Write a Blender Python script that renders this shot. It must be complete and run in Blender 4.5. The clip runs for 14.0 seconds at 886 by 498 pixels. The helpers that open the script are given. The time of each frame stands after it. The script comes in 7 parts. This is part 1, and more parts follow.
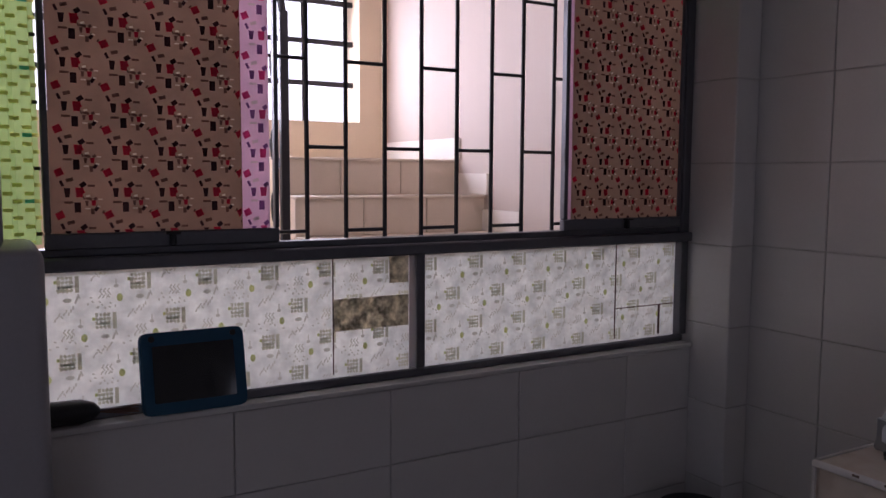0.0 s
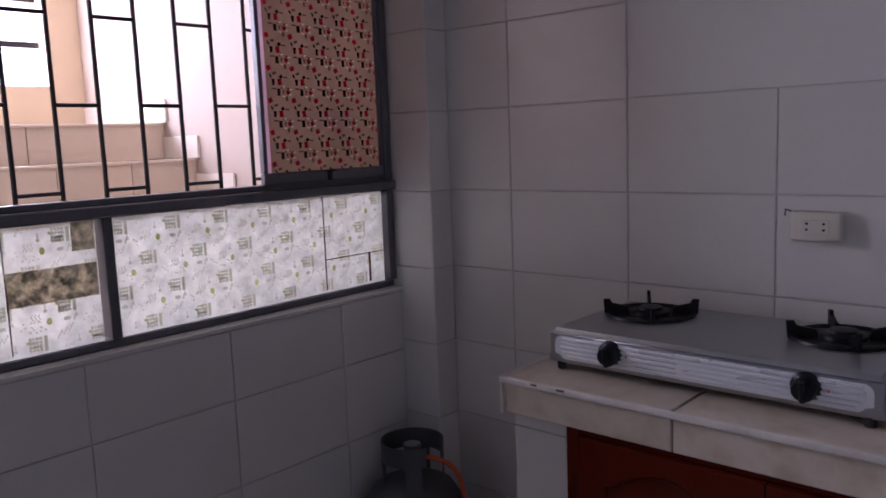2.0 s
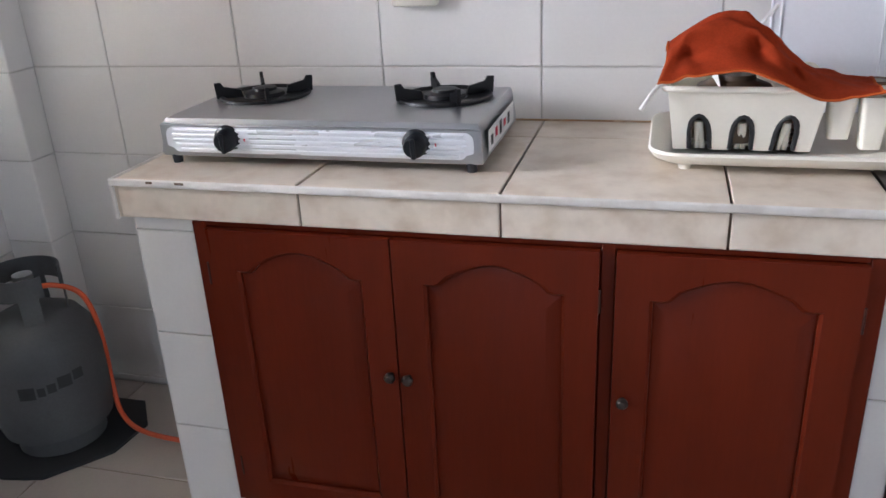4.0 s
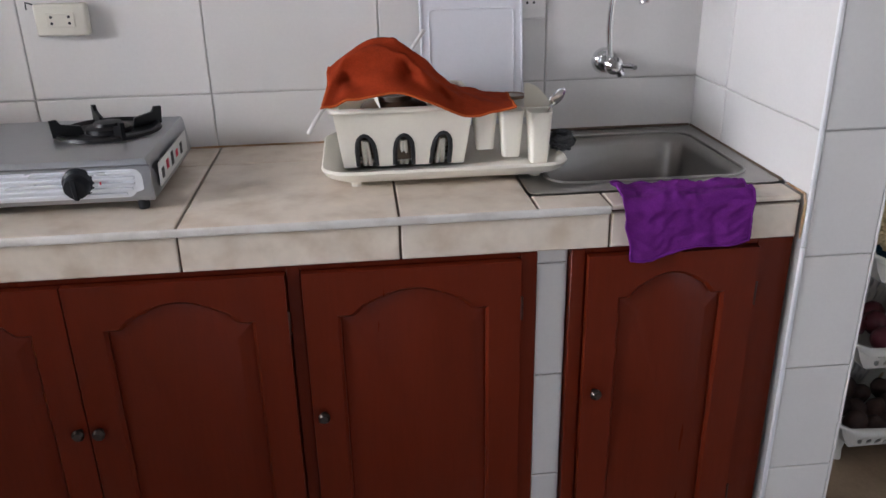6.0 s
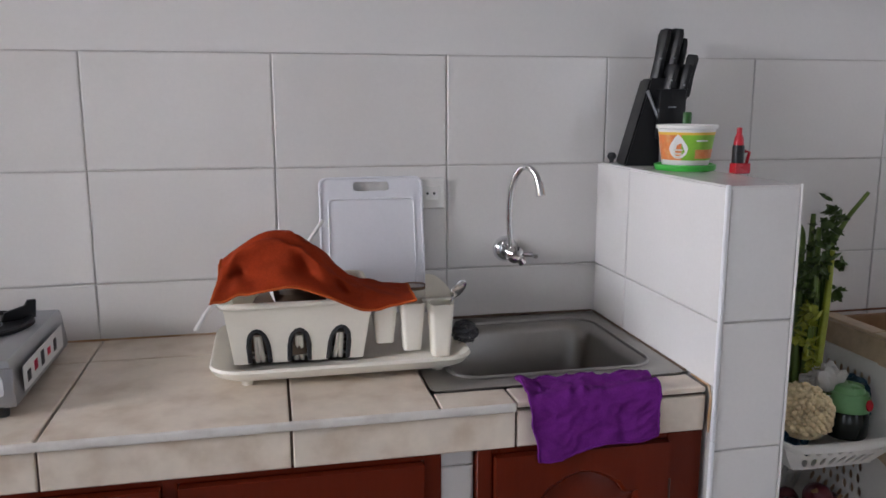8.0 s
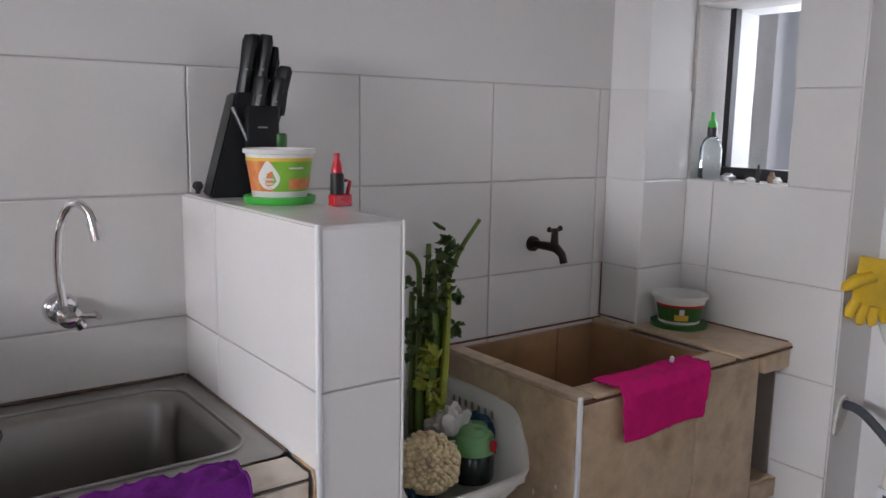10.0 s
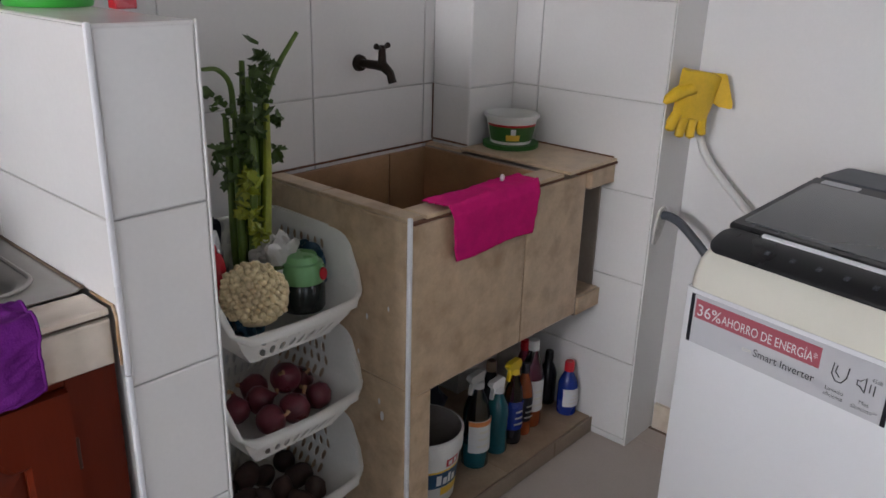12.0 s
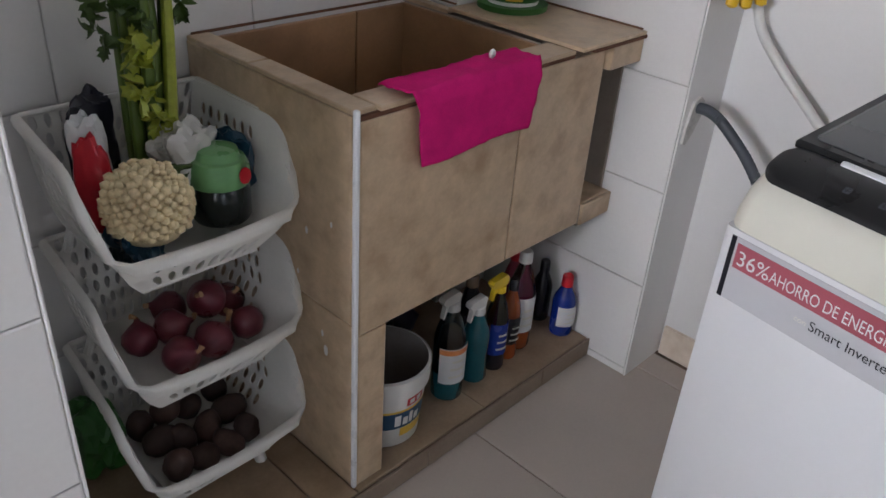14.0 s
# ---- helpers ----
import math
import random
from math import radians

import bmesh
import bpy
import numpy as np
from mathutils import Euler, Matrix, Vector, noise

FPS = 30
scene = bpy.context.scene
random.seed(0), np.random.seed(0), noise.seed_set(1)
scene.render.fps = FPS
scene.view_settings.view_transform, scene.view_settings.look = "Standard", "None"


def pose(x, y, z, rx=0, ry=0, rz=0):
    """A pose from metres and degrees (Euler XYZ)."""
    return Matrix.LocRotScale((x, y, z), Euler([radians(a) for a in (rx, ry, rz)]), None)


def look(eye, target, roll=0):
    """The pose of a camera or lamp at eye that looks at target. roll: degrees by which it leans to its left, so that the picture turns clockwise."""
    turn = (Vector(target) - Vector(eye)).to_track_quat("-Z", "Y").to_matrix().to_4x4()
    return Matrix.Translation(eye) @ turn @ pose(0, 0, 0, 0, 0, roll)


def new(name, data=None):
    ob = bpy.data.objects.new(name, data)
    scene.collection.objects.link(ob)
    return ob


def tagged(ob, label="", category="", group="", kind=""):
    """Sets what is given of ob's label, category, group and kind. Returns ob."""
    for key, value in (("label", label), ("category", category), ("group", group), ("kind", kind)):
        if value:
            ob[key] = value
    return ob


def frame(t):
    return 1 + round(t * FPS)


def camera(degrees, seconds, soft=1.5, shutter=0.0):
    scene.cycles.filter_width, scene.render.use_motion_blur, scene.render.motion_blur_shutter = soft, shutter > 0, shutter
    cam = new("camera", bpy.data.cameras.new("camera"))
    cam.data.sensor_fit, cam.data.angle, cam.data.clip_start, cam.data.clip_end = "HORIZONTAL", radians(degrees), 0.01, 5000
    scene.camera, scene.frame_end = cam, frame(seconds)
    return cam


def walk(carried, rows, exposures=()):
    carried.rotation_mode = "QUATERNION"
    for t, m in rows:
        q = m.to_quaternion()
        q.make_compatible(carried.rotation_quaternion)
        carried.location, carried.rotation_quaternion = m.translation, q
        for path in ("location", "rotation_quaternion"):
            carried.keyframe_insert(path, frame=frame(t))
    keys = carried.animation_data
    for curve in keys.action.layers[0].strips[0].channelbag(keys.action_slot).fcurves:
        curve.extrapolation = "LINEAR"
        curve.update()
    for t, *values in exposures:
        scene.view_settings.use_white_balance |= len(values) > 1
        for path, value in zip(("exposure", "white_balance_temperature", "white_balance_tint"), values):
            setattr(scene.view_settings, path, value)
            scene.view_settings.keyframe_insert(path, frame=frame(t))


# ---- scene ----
cam = camera(58.0, 14.0, 1.5, 0.12)
PATH = [
    (0, (1.811, -2.074, 1.492), (0.086, -1.079, 1.311), 0.3),
    (0.5, (1.817, -2.086, 1.496), (0.086, -1.084, 1.466), 0.9),
    (1, (1.821, -2.077, 1.502), (0.1, -1.06, 1.572), 0.5),
    (1.5, (1.853, -2.036, 1.494), (0.294, -0.786, 1.399), -0.5),
    (2, (1.889, -1.982, 1.447), (0.562, -0.51, 1.175), -2.2),
    (2.5, (1.887, -1.973, 1.424), (0.787, -0.363, 0.978), -2.7),
    (3, (1.871, -1.924, 1.388), (0.968, -0.249, 0.771), -2.9),
    (3.5, (1.888, -1.919, 1.368), (1.196, -0.178, 0.668), -3.3),
    (4, (1.882, -1.926, 1.372), (1.375, -0.15, 0.605), -2.8),
    (4.2, (1.883, -1.947, 1.371), (1.447, -0.157, 0.594), -2.8),
    (6.3, (1.952, -1.944, 1.403), (2.171, -0.101, 0.659), -1.1),
    (6.5, (1.952, -1.94, 1.402), (2.179, -0.073, 0.72), -1.2),
    (7, (1.943, -1.941, 1.417), (2.207, -0.026, 0.904), -0.7),
    (7.5, (1.953, -1.923, 1.412), (2.273, -0.006, 0.937), -0.4),
    (8, (1.988, -1.87, 1.433), (2.406, 0.052, 1.07), -0.0),
    (8.5, (2.055, -1.797, 1.451), (2.582, 0.105, 1.13), -0.1),
    (9, (2.138, -1.747, 1.45), (2.916, 0.067, 1.125), -0.3),
    (9.2, (2.162, -1.721, 1.446), (3.036, 0.044, 1.129), 0.1),
    (11.3, (2.339, -1.525, 1.424), (3.772, -0.215, 0.943), 0.4),
    (11.5, (2.342, -1.534, 1.41), (3.775, -0.249, 0.865), 0.4),
    (12, (2.334, -1.586, 1.374), (3.737, -0.337, 0.686), 1.7),
    (12.5, (2.344, -1.622, 1.352), (3.705, -0.399, 0.546), 3.7),
    (13, (2.395, -1.598, 1.323), (3.697, -0.442, 0.339), 4.5),
    (13.5, (2.533, -1.471, 1.324), (3.827, -0.347, 0.293), 4.5),
    (14, (2.713, -1.366, 1.31), (3.986, -0.21, 0.289), 4.2),
]
walk(cam, [(t, look(eye, target, roll)) for t, eye, target, roll in PATH],
     exposures=[(0, -1.25, 5750, 28), (0.6, -1.5, 5700, 28), (1.4, -1.42, 5700, 30), (2.0, -0.5, 5650, 31), (2.6, 0.5, 5650, 24), (3.2, 1.05, 5600, 15), (4.0, 1.55, 5750, 11), (6.5, 1.05, 5950, 12), (9.2, 0.92, 6000, 13), (11.5, 0.95, 6050, 12), (12.2, 1.03, 6050, 11), (13.0, 1.17, 6000, 10), (14, 1.2, 5950, 11)])

# ---- world and light ----
world = bpy.data.worlds.new("sky")
scene.world = world
world.use_nodes = True
wn = world.node_tree.nodes
sky = wn.new("ShaderNodeTexSky")
sky.sky_type = "NISHITA"
sky.sun_disc = False
sky.sun_elevation, sky.sun_rotation = radians(55), radians(250)
sky.air_density, sky.dust_density = 1.0, 3.0
world.node_tree.links.new(sky.outputs[0], wn["Background"].inputs[0])
wn["Background"].inputs[1].default_value = 0.08


def sun_lamp(strength, angle, elevation, azimuth):
    data = bpy.data.lights.new("sun", "SUN")
    data.energy, data.angle, data.color = strength, radians(angle), (1.0, 0.95, 0.88)
    ob = new("sun", data)
    ob.rotation_euler = (radians(90 - elevation), 0, radians(azimuth))
    return ob


def area_light(name, place, target, w, h, watts, colour):
    data = bpy.data.lights.new(name, "AREA")
    data.shape, data.size, data.size_y, data.energy, data.color = "RECTANGLE", w, h, watts, colour
    ob = new(name, data)
    ob.matrix_world = look(place, target)
    return ob


sun_lamp(1.2, 12, 55, 110)
# daylight of landing window and laundry opening; the other lamps are unseen added fills
area_light("landing_window_light", (-2.66, -1.35, 2.2), (0, -1.15, 1.65), 2.2, 1.0, 172, (0.99, 0.97, 0.98))
# overhead fill added above the stairwell, where no source is known
area_light("stairwell_fill", (-1.2, -0.6, 4.9), (-1.2, -0.6, 0), 2.2, 1.6, 13, (1.0, 0.95, 0.9))
# next three fills stand in added doorways that are never seen
area_light("rear_fill", (1.15, -5.95, 1.1), (1.0, 0, 0.5), 1.6, 1.9, 3.0, (0.93, 0.96, 1.0))
area_light("east_fill", (4.48, -3.65, 1.1), (0.0, -2.0, 0.6), 0.8, 1.9, 8.0, (0.96, 0.97, 1.0))
area_light("west_fill", (-0.1, -3.05, 1.3), (3.0, -2.2, 1.1), 0.75, 1.9, 5.0, (0.95, 0.97, 1.0))
area_light("laundry_window_light", (4.75, -0.3, 1.55), (3.0, -1.0, 1.0), 0.3, 0.5, 2, (0.95, 0.97, 1.0))


# overcast brightness outside the landing window
backdrop_mat = bpy.data.materials.new("overcast_sky")
backdrop_mat.use_nodes = True
backdrop_mat.node_tree.nodes["Principled BSDF"].inputs["Emission Color"].default_value = (1.0, 0.98, 1.0, 1)
backdrop_mat.node_tree.nodes["Principled BSDF"].inputs["Emission Strength"].default_value = 4.0


# ---- materials ----
def material(name, base, rough=0.5, metal=0.0, var=0.08, scale=12.0, fine=120.0, bump=0.0, bump_scale=200.0,
             rand=0.0, stain=None, stain_amt=0.0, stain_scale=4.0, coat=0.0, rough_var=0.1, stretch=None, spec=0.5):
    """A surface with variation at two scales, an optional stain colour, and fine relief."""
    m = bpy.data.materials.new(name)
    m.use_nodes = True
    t = m.node_tree
    n, l = t.nodes, t.links
    p = n["Principled BSDF"]
    p.inputs["Roughness"].default_value = rough
    p.inputs["Metallic"].default_value = metal
    p.inputs["Coat Weight"].default_value = coat
    p.inputs["Specular IOR Level"].default_value = spec
    co = n.new("ShaderNodeTexCoord")
    vec = co.outputs["Object"]
    info = n.new("ShaderNodeObjectInfo")
    add = n.new("ShaderNodeVectorMath")
    add.operation = "MULTIPLY_ADD"
    comb = n.new("ShaderNodeCombineXYZ")
    for i in range(3):
        l.new(info.outputs["Random"], comb.inputs[i])
    l.new(comb.outputs[0], add.inputs[0])
    add.inputs[1].default_value = (37.0, 91.0, 53.0)
    l.new(vec, add.inputs[2])
    vec = add.outputs[0]
    if stretch:
        mp = n.new("ShaderNodeMapping")
        mp.inputs["Scale"].default_value = stretch
        l.new(vec, mp.inputs[0])
        vec = mp.outputs[0]

    def noise_tex(s, detail):
        x = n.new("ShaderNodeTexNoise")
        x.inputs["Scale"].default_value, x.inputs["Detail"].default_value = s, detail
        l.new(vec, x.inputs["Vector"])
        return x.outputs["Fac"]

    big, small = noise_tex(scale, 4), noise_tex(fine, 3)
    both = n.new("ShaderNodeMath")
    both.operation = "MULTIPLY_ADD"
    l.new(small, both.inputs[0])
    both.inputs[1].default_value = 0.5
    l.new(big, both.inputs[2])
    ramp = n.new("ShaderNodeMapRange")
    ramp.inputs["From Min"].default_value, ramp.inputs["From Max"].default_value = 0.45, 1.05
    ramp.inputs["To Min"].default_value, ramp.inputs["To Max"].default_value = 1 - var, 1 + var
    l.new(both.outputs[0], ramp.inputs[0])
    fac = ramp.outputs[0]
    if rand:
        rr = n.new("ShaderNodeMapRange")
        rr.inputs["To Min"].default_value, rr.inputs["To Max"].default_value = 1 - rand, 1 + rand
        l.new(info.outputs["Random"], rr.inputs[0])
        mu = n.new("ShaderNodeMath")
        mu.operation = "MULTIPLY"
        l.new(rr.outputs[0], mu.inputs[0])
        l.new(fac, mu.inputs[1])
        fac = mu.outputs[0]
    sc = n.new("ShaderNodeVectorMath")
    sc.operation = "SCALE"
    sc.inputs[0].default_value = base
    l.new(fac, sc.inputs["Scale"])
    out = sc.outputs[0]
    if stain:
        sn = noise_tex(stain_scale, 5)
        sr = n.new("ShaderNodeMapRange")
        sr.inputs["From Min"].default_value, sr.inputs["From Max"].default_value = 0.4, 0.8
        sr.inputs["To Max"].default_value = stain_amt
        sr.interpolation_type = "SMOOTHSTEP"
        l.new(sn, sr.inputs[0])
        mix = n.new("ShaderNodeMix")
        mix.data_type = "RGBA"
        l.new(sr.outputs[0], mix.inputs["Factor"])
        l.new(out, mix.inputs["A"])
        mix.inputs["B"].default_value = (*stain, 1)
        out = mix.outputs["Result"]
    l.new(out, p.inputs["Base Color"])
    if rough_var:
        rv = n.new("ShaderNodeMapRange")
        rv.inputs["From Min"].default_value, rv.inputs["From Max"].default_value = 0.3, 0.7
        rv.inputs["To Min"].default_value = max(0.02, rough - rough_var / 2)
        rv.inputs["To Max"].default_value = min(1.0, rough + rough_var / 2)
        l.new(big, rv.inputs[0])
        l.new(rv.outputs[0], p.inputs["Roughness"])
    if bump:
        bn = n.new("ShaderNodeBump")
        bn.inputs["Strength"].default_value, bn.inputs["Distance"].default_value = bump, 0.002
        l.new(noise_tex(bump_scale, 3), bn.inputs["Height"])
        l.new(bn.outputs[0], p.inputs["Normal"])
    return m


def glassy(name, colour, rough=0.02, alpha_mix=0.0):
    m = bpy.data.materials.new(name)
    m.use_nodes = True
    p = m.node_tree.nodes["Principled BSDF"]
    p.inputs["Base Color"].default_value = (*colour, 1)
    p.inputs["Transmission Weight"].default_value = 1.0
    p.inputs["Roughness"].default_value = rough
    p.inputs["IOR"].default_value = 1.4
    return m


def film(name, colour, trans, amount, rough=0.35, grain=9.0, var=0.1):
    """Thin printed film on a pane: part diffuse, part letting light through."""
    m = bpy.data.materials.new(name)
    m.use_nodes = True
    t = m.node_tree
    n, l = t.nodes, t.links
    p = n["Principled BSDF"]
    p.inputs["Roughness"].default_value = rough
    co = n.new("ShaderNodeTexCoord")
    nz = n.new("ShaderNodeTexNoise")
    nz.inputs["Scale"].default_value = grain
    l.new(co.outputs["Object"], nz.inputs["Vector"])
    r = n.new("ShaderNodeMapRange")
    r.inputs["From Min"].default_value, r.inputs["From Max"].default_value = 0.25, 0.75
    r.inputs["To Min"].default_value, r.inputs["To Max"].default_value = 1 - var, 1 + var
    l.new(nz.outputs["Fac"], r.inputs[0])
    for socket, c in ((p.inputs["Base Color"], colour), (None, trans)):
        s = n.new("ShaderNodeVectorMath")
        s.operation = "SCALE"
        s.inputs[0].default_value = c
        l.new(r.outputs[0], s.inputs["Scale"])
        if socket:
            l.new(s.outputs[0], socket)
        else:
            tr = n.new("ShaderNodeBsdfTranslucent")
            l.new(s.outputs[0], tr.inputs["Color"])
    mix = n.new("ShaderNodeMixShader")
    mix.inputs[0].default_value = amount
    l.new(p.outputs[0], mix.inputs[1])
    l.new(tr.outputs[0], mix.inputs[2])
    l.new(mix.outputs[0], n["Material Output"].inputs["Surface"])
    return m


M = {
    "wall_tile": material("wall_tile", (0.755, 0.735, 0.715), 0.22, var=0.04, scale=4, rand=0.025, bump=0.05, bump_scale=25, stain=(0.66, 0.63, 0.6), stain_amt=0.25, stain_scale=3),
    "grout": material("grout", (0.6, 0.58, 0.56), 0.9, var=0.15, scale=8, stain=(0.33, 0.28, 0.23), stain_amt=0.35),
    "dark_grout": material("dark_grout", (0.15, 0.105, 0.075), 0.9, var=0.3),
    "paint": material("paint", (0.75, 0.735, 0.72), 0.6, var=0.03, scale=2, bump=0.08, bump_scale=60),
    # ceiling is out of view; its grey only dims the bounced light
    "ceiling_dimmed": material("ceiling_dimmed", (0.62, 0.61, 0.6), 0.8, var=0.03, scale=2),
    "beige_tile": material("beige_tile", (0.77, 0.675, 0.565), 0.32, var=0.08, scale=16, rand=0.05, fine=60, stain=(0.54, 0.41, 0.29), stain_amt=0.7, stain_scale=14, rough_var=0),
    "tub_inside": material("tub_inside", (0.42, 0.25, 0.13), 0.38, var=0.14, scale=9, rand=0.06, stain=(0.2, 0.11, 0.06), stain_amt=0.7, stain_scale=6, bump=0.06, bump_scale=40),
    "tub_tile": material("tub_tile", (0.57, 0.43, 0.285), 0.33, var=0.14, scale=22, rand=0.07, stain=(0.3, 0.18, 0.09), stain_amt=0.6, stain_scale=17, bump=0.06, bump_scale=40),
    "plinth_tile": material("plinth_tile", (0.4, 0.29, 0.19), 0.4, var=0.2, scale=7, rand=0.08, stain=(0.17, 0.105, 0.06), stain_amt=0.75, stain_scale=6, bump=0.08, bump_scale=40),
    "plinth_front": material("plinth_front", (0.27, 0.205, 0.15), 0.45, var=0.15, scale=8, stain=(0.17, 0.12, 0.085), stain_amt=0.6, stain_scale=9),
    "floor_tile": material("floor_tile", (0.5, 0.44, 0.385), 0.25, var=0.05, scale=6, rand=0.03, rough_var=0),
    "concrete": material("concrete", (0.36, 0.31, 0.26), 0.85, var=0.15, scale=10, stain=(0.22, 0.18, 0.14), stain_amt=0.5, bump=0.3, bump_scale=90),
    "plastic_trim": material("plastic_trim", (0.78, 0.78, 0.8), 0.3, var=0.03),
    "stair_paint": material("stair_paint", (0.54, 0.45, 0.385), 0.7, var=0.04, scale=2, bump=0.05),
    "stair_beige": material("stair_beige", (0.74, 0.6, 0.43), 0.7, var=0.05, scale=2),
    "stair_tile": material("stair_tile", (0.72, 0.61, 0.49), 0.35, var=0.05, scale=6, rand=0.03),
    "stair_white": material("stair_white", (0.78, 0.72, 0.65), 0.4, var=0.03),
    "iron": material("iron", (0.018, 0.016, 0.02), 0.45, var=0.25, scale=30, metal=0.0, bump=0.1),
    "alu": material("alu", (0.15, 0.15, 0.165), 0.42, metal=0.4, var=0.1, scale=20),
    "wood": material("wood", (0.125, 0.0155, 0.0048), 0.33, var=0.12, scale=3, fine=24, stretch=(5, 5, 0.5), stain=(0.06, 0.011, 0.004), stain_amt=0.3, stain_scale=0.9, bump=0.03, bump_scale=24, rough_var=0.12, spec=0.16),
    "white_plastic": material("white_plastic", (0.78, 0.77, 0.74), 0.35, var=0.03),
    "cream_plastic": material("cream_plastic", (0.87, 0.825, 0.72), 0.35, var=0.04),
    "black_plastic": material("black_plastic", (0.02, 0.02, 0.022), 0.35, var=0.2),
    "dark_rubber": material("dark_rubber", (0.025, 0.025, 0.027), 0.7, var=0.2),
    "sink_steel": material("sink_steel", (0.34, 0.325, 0.305), 0.33, metal=1.0, var=0.06, scale=5, fine=60, rough_var=0.04),
    "steel": material("steel", (0.42, 0.43, 0.45), 0.35, metal=1.0, var=0.05, scale=4, fine=30, rough_var=0.1),
    # aluminium with its daylight reflection put into a near-white, hardly metallic colour
    "panel_sheen": material("panel_sheen", (0.86, 0.88, 0.93), 0.3, metal=0.3, var=0.04, scale=6),
    "chrome": material("chrome", (0.75, 0.75, 0.76), 0.08, metal=1.0, var=0.02),
    "wm_white": material("wm_white", (0.8, 0.805, 0.82), 0.3, var=0.015, scale=2, rough_var=0),
    "wm_cream": material("wm_cream", (0.76, 0.74, 0.64), 0.35, var=0.02),
}


# ---- mesh helpers ----
def link_mesh(name, bm, mat, parent=None, label="", smooth=None):
    me = bpy.data.meshes.new(name)
    bmesh.ops.recalc_face_normals(bm, faces=bm.faces)
    bm.to_mesh(me)
    bm.free()
    for x in (mat if isinstance(mat, (list, tuple)) else [mat]):
        me.materials.append(x)
    if smooth:
        me.shade_smooth()
        me.set_sharp_from_angle(angle=radians(smooth))
    ob = new(name, me)
    if parent:
        ob.parent = parent
    if label:
        ob["label"] = label
    return ob


def part(name, bm, mat, parent, label="", smooth=40):
    return link_mesh(name, bm, mat, parent, label, smooth)


def thing(name, x, y, z, rz=0, label="", category="", group="", kind=""):
    ob = new(name)
    ob.matrix_world = pose(x, y, z, 0, 0, rz)
    ob.empty_display_size = 0.05
    return tagged(ob, label, category, group, kind)


def box(x0, x1, y0, y1, z0, z1, bevel=0.0, seg=2, bm=None):
    own = bm or bmesh.new()
    b = bmesh.new() if bm else own
    bmesh.ops.create_cube(b, size=1)
    for v in b.verts:
        v.co = ((x0 + x1) / 2 + v.co.x * (x1 - x0), (y0 + y1) / 2 + v.co.y * (y1 - y0), (z0 + z1) / 2 + v.co.z * (z1 - z0))
    if bevel:
        bmesh.ops.bevel(b, geom=b.edges[:], offset=bevel, segments=seg, profile=0.5, affect="EDGES")
    if bm:
        merge(own, b)
    return own


def merge(bm, other, m=None):
    """Adds the faces of other (freed) to bm."""
    if m:
        bmesh.ops.transform(other, matrix=m, verts=other.verts)
    tmp = bpy.data.meshes.new("tmp")
    other.to_mesh(tmp)
    other.free()
    bm.from_mesh(tmp)
    bpy.data.meshes.remove(tmp)
    return bm


def lathe(profile, seg=32, bm=None, m=None, closed=False):
    """Turns (radius, z) pairs round the z axis."""
    b = bmesh.new()
    rings = []
    for r, z in profile:
        if r < 1e-5:
            rings.append([b.verts.new((0, 0, z))])
        else:
            rings.append([b.verts.new((r * math.cos(2 * math.pi * i / seg), r * math.sin(2 * math.pi * i / seg), z)) for i in range(seg)])
    pairs = list(zip(rings, rings[1:])) + ([(rings[-1], rings[0])] if closed else [])
    for a, c in pairs:
        for i in range(seg):
            j = (i + 1) % seg
            if len(a) == 1 and len(c) == 1:
                continue
            if len(a) == 1:
                b.faces.new((a[0], c[i], c[j]))
            elif len(c) == 1:
                b.faces.new((a[i], a[j], c[0]))
            else:
                b.faces.new((a[i], a[j], c[j], c[i]))
    if bm:
        return merge(bm, b, m)
    if m:
        bmesh.ops.transform(b, matrix=m, verts=b.verts)
    return b


def smooth_path(points, steps=8):
    """A Catmull-Rom line through the points."""
    pts = [Vector(p) for p in points]
    pts = [2 * pts[0] - pts[1], *pts, 2 * pts[-1] - pts[-2]]
    out = []
    for a, b, c, d in zip(pts, pts[1:], pts[2:], pts[3:]):
        for k in range(steps):
            s = k / steps
            out.append(0.5 * (2 * b + (c - a) * s + (2 * a - 5 * b + 4 * c - d) * s * s + (3 * b - a - 3 * c + d) * s ** 3))
    out.append(pts[-2])
    return out


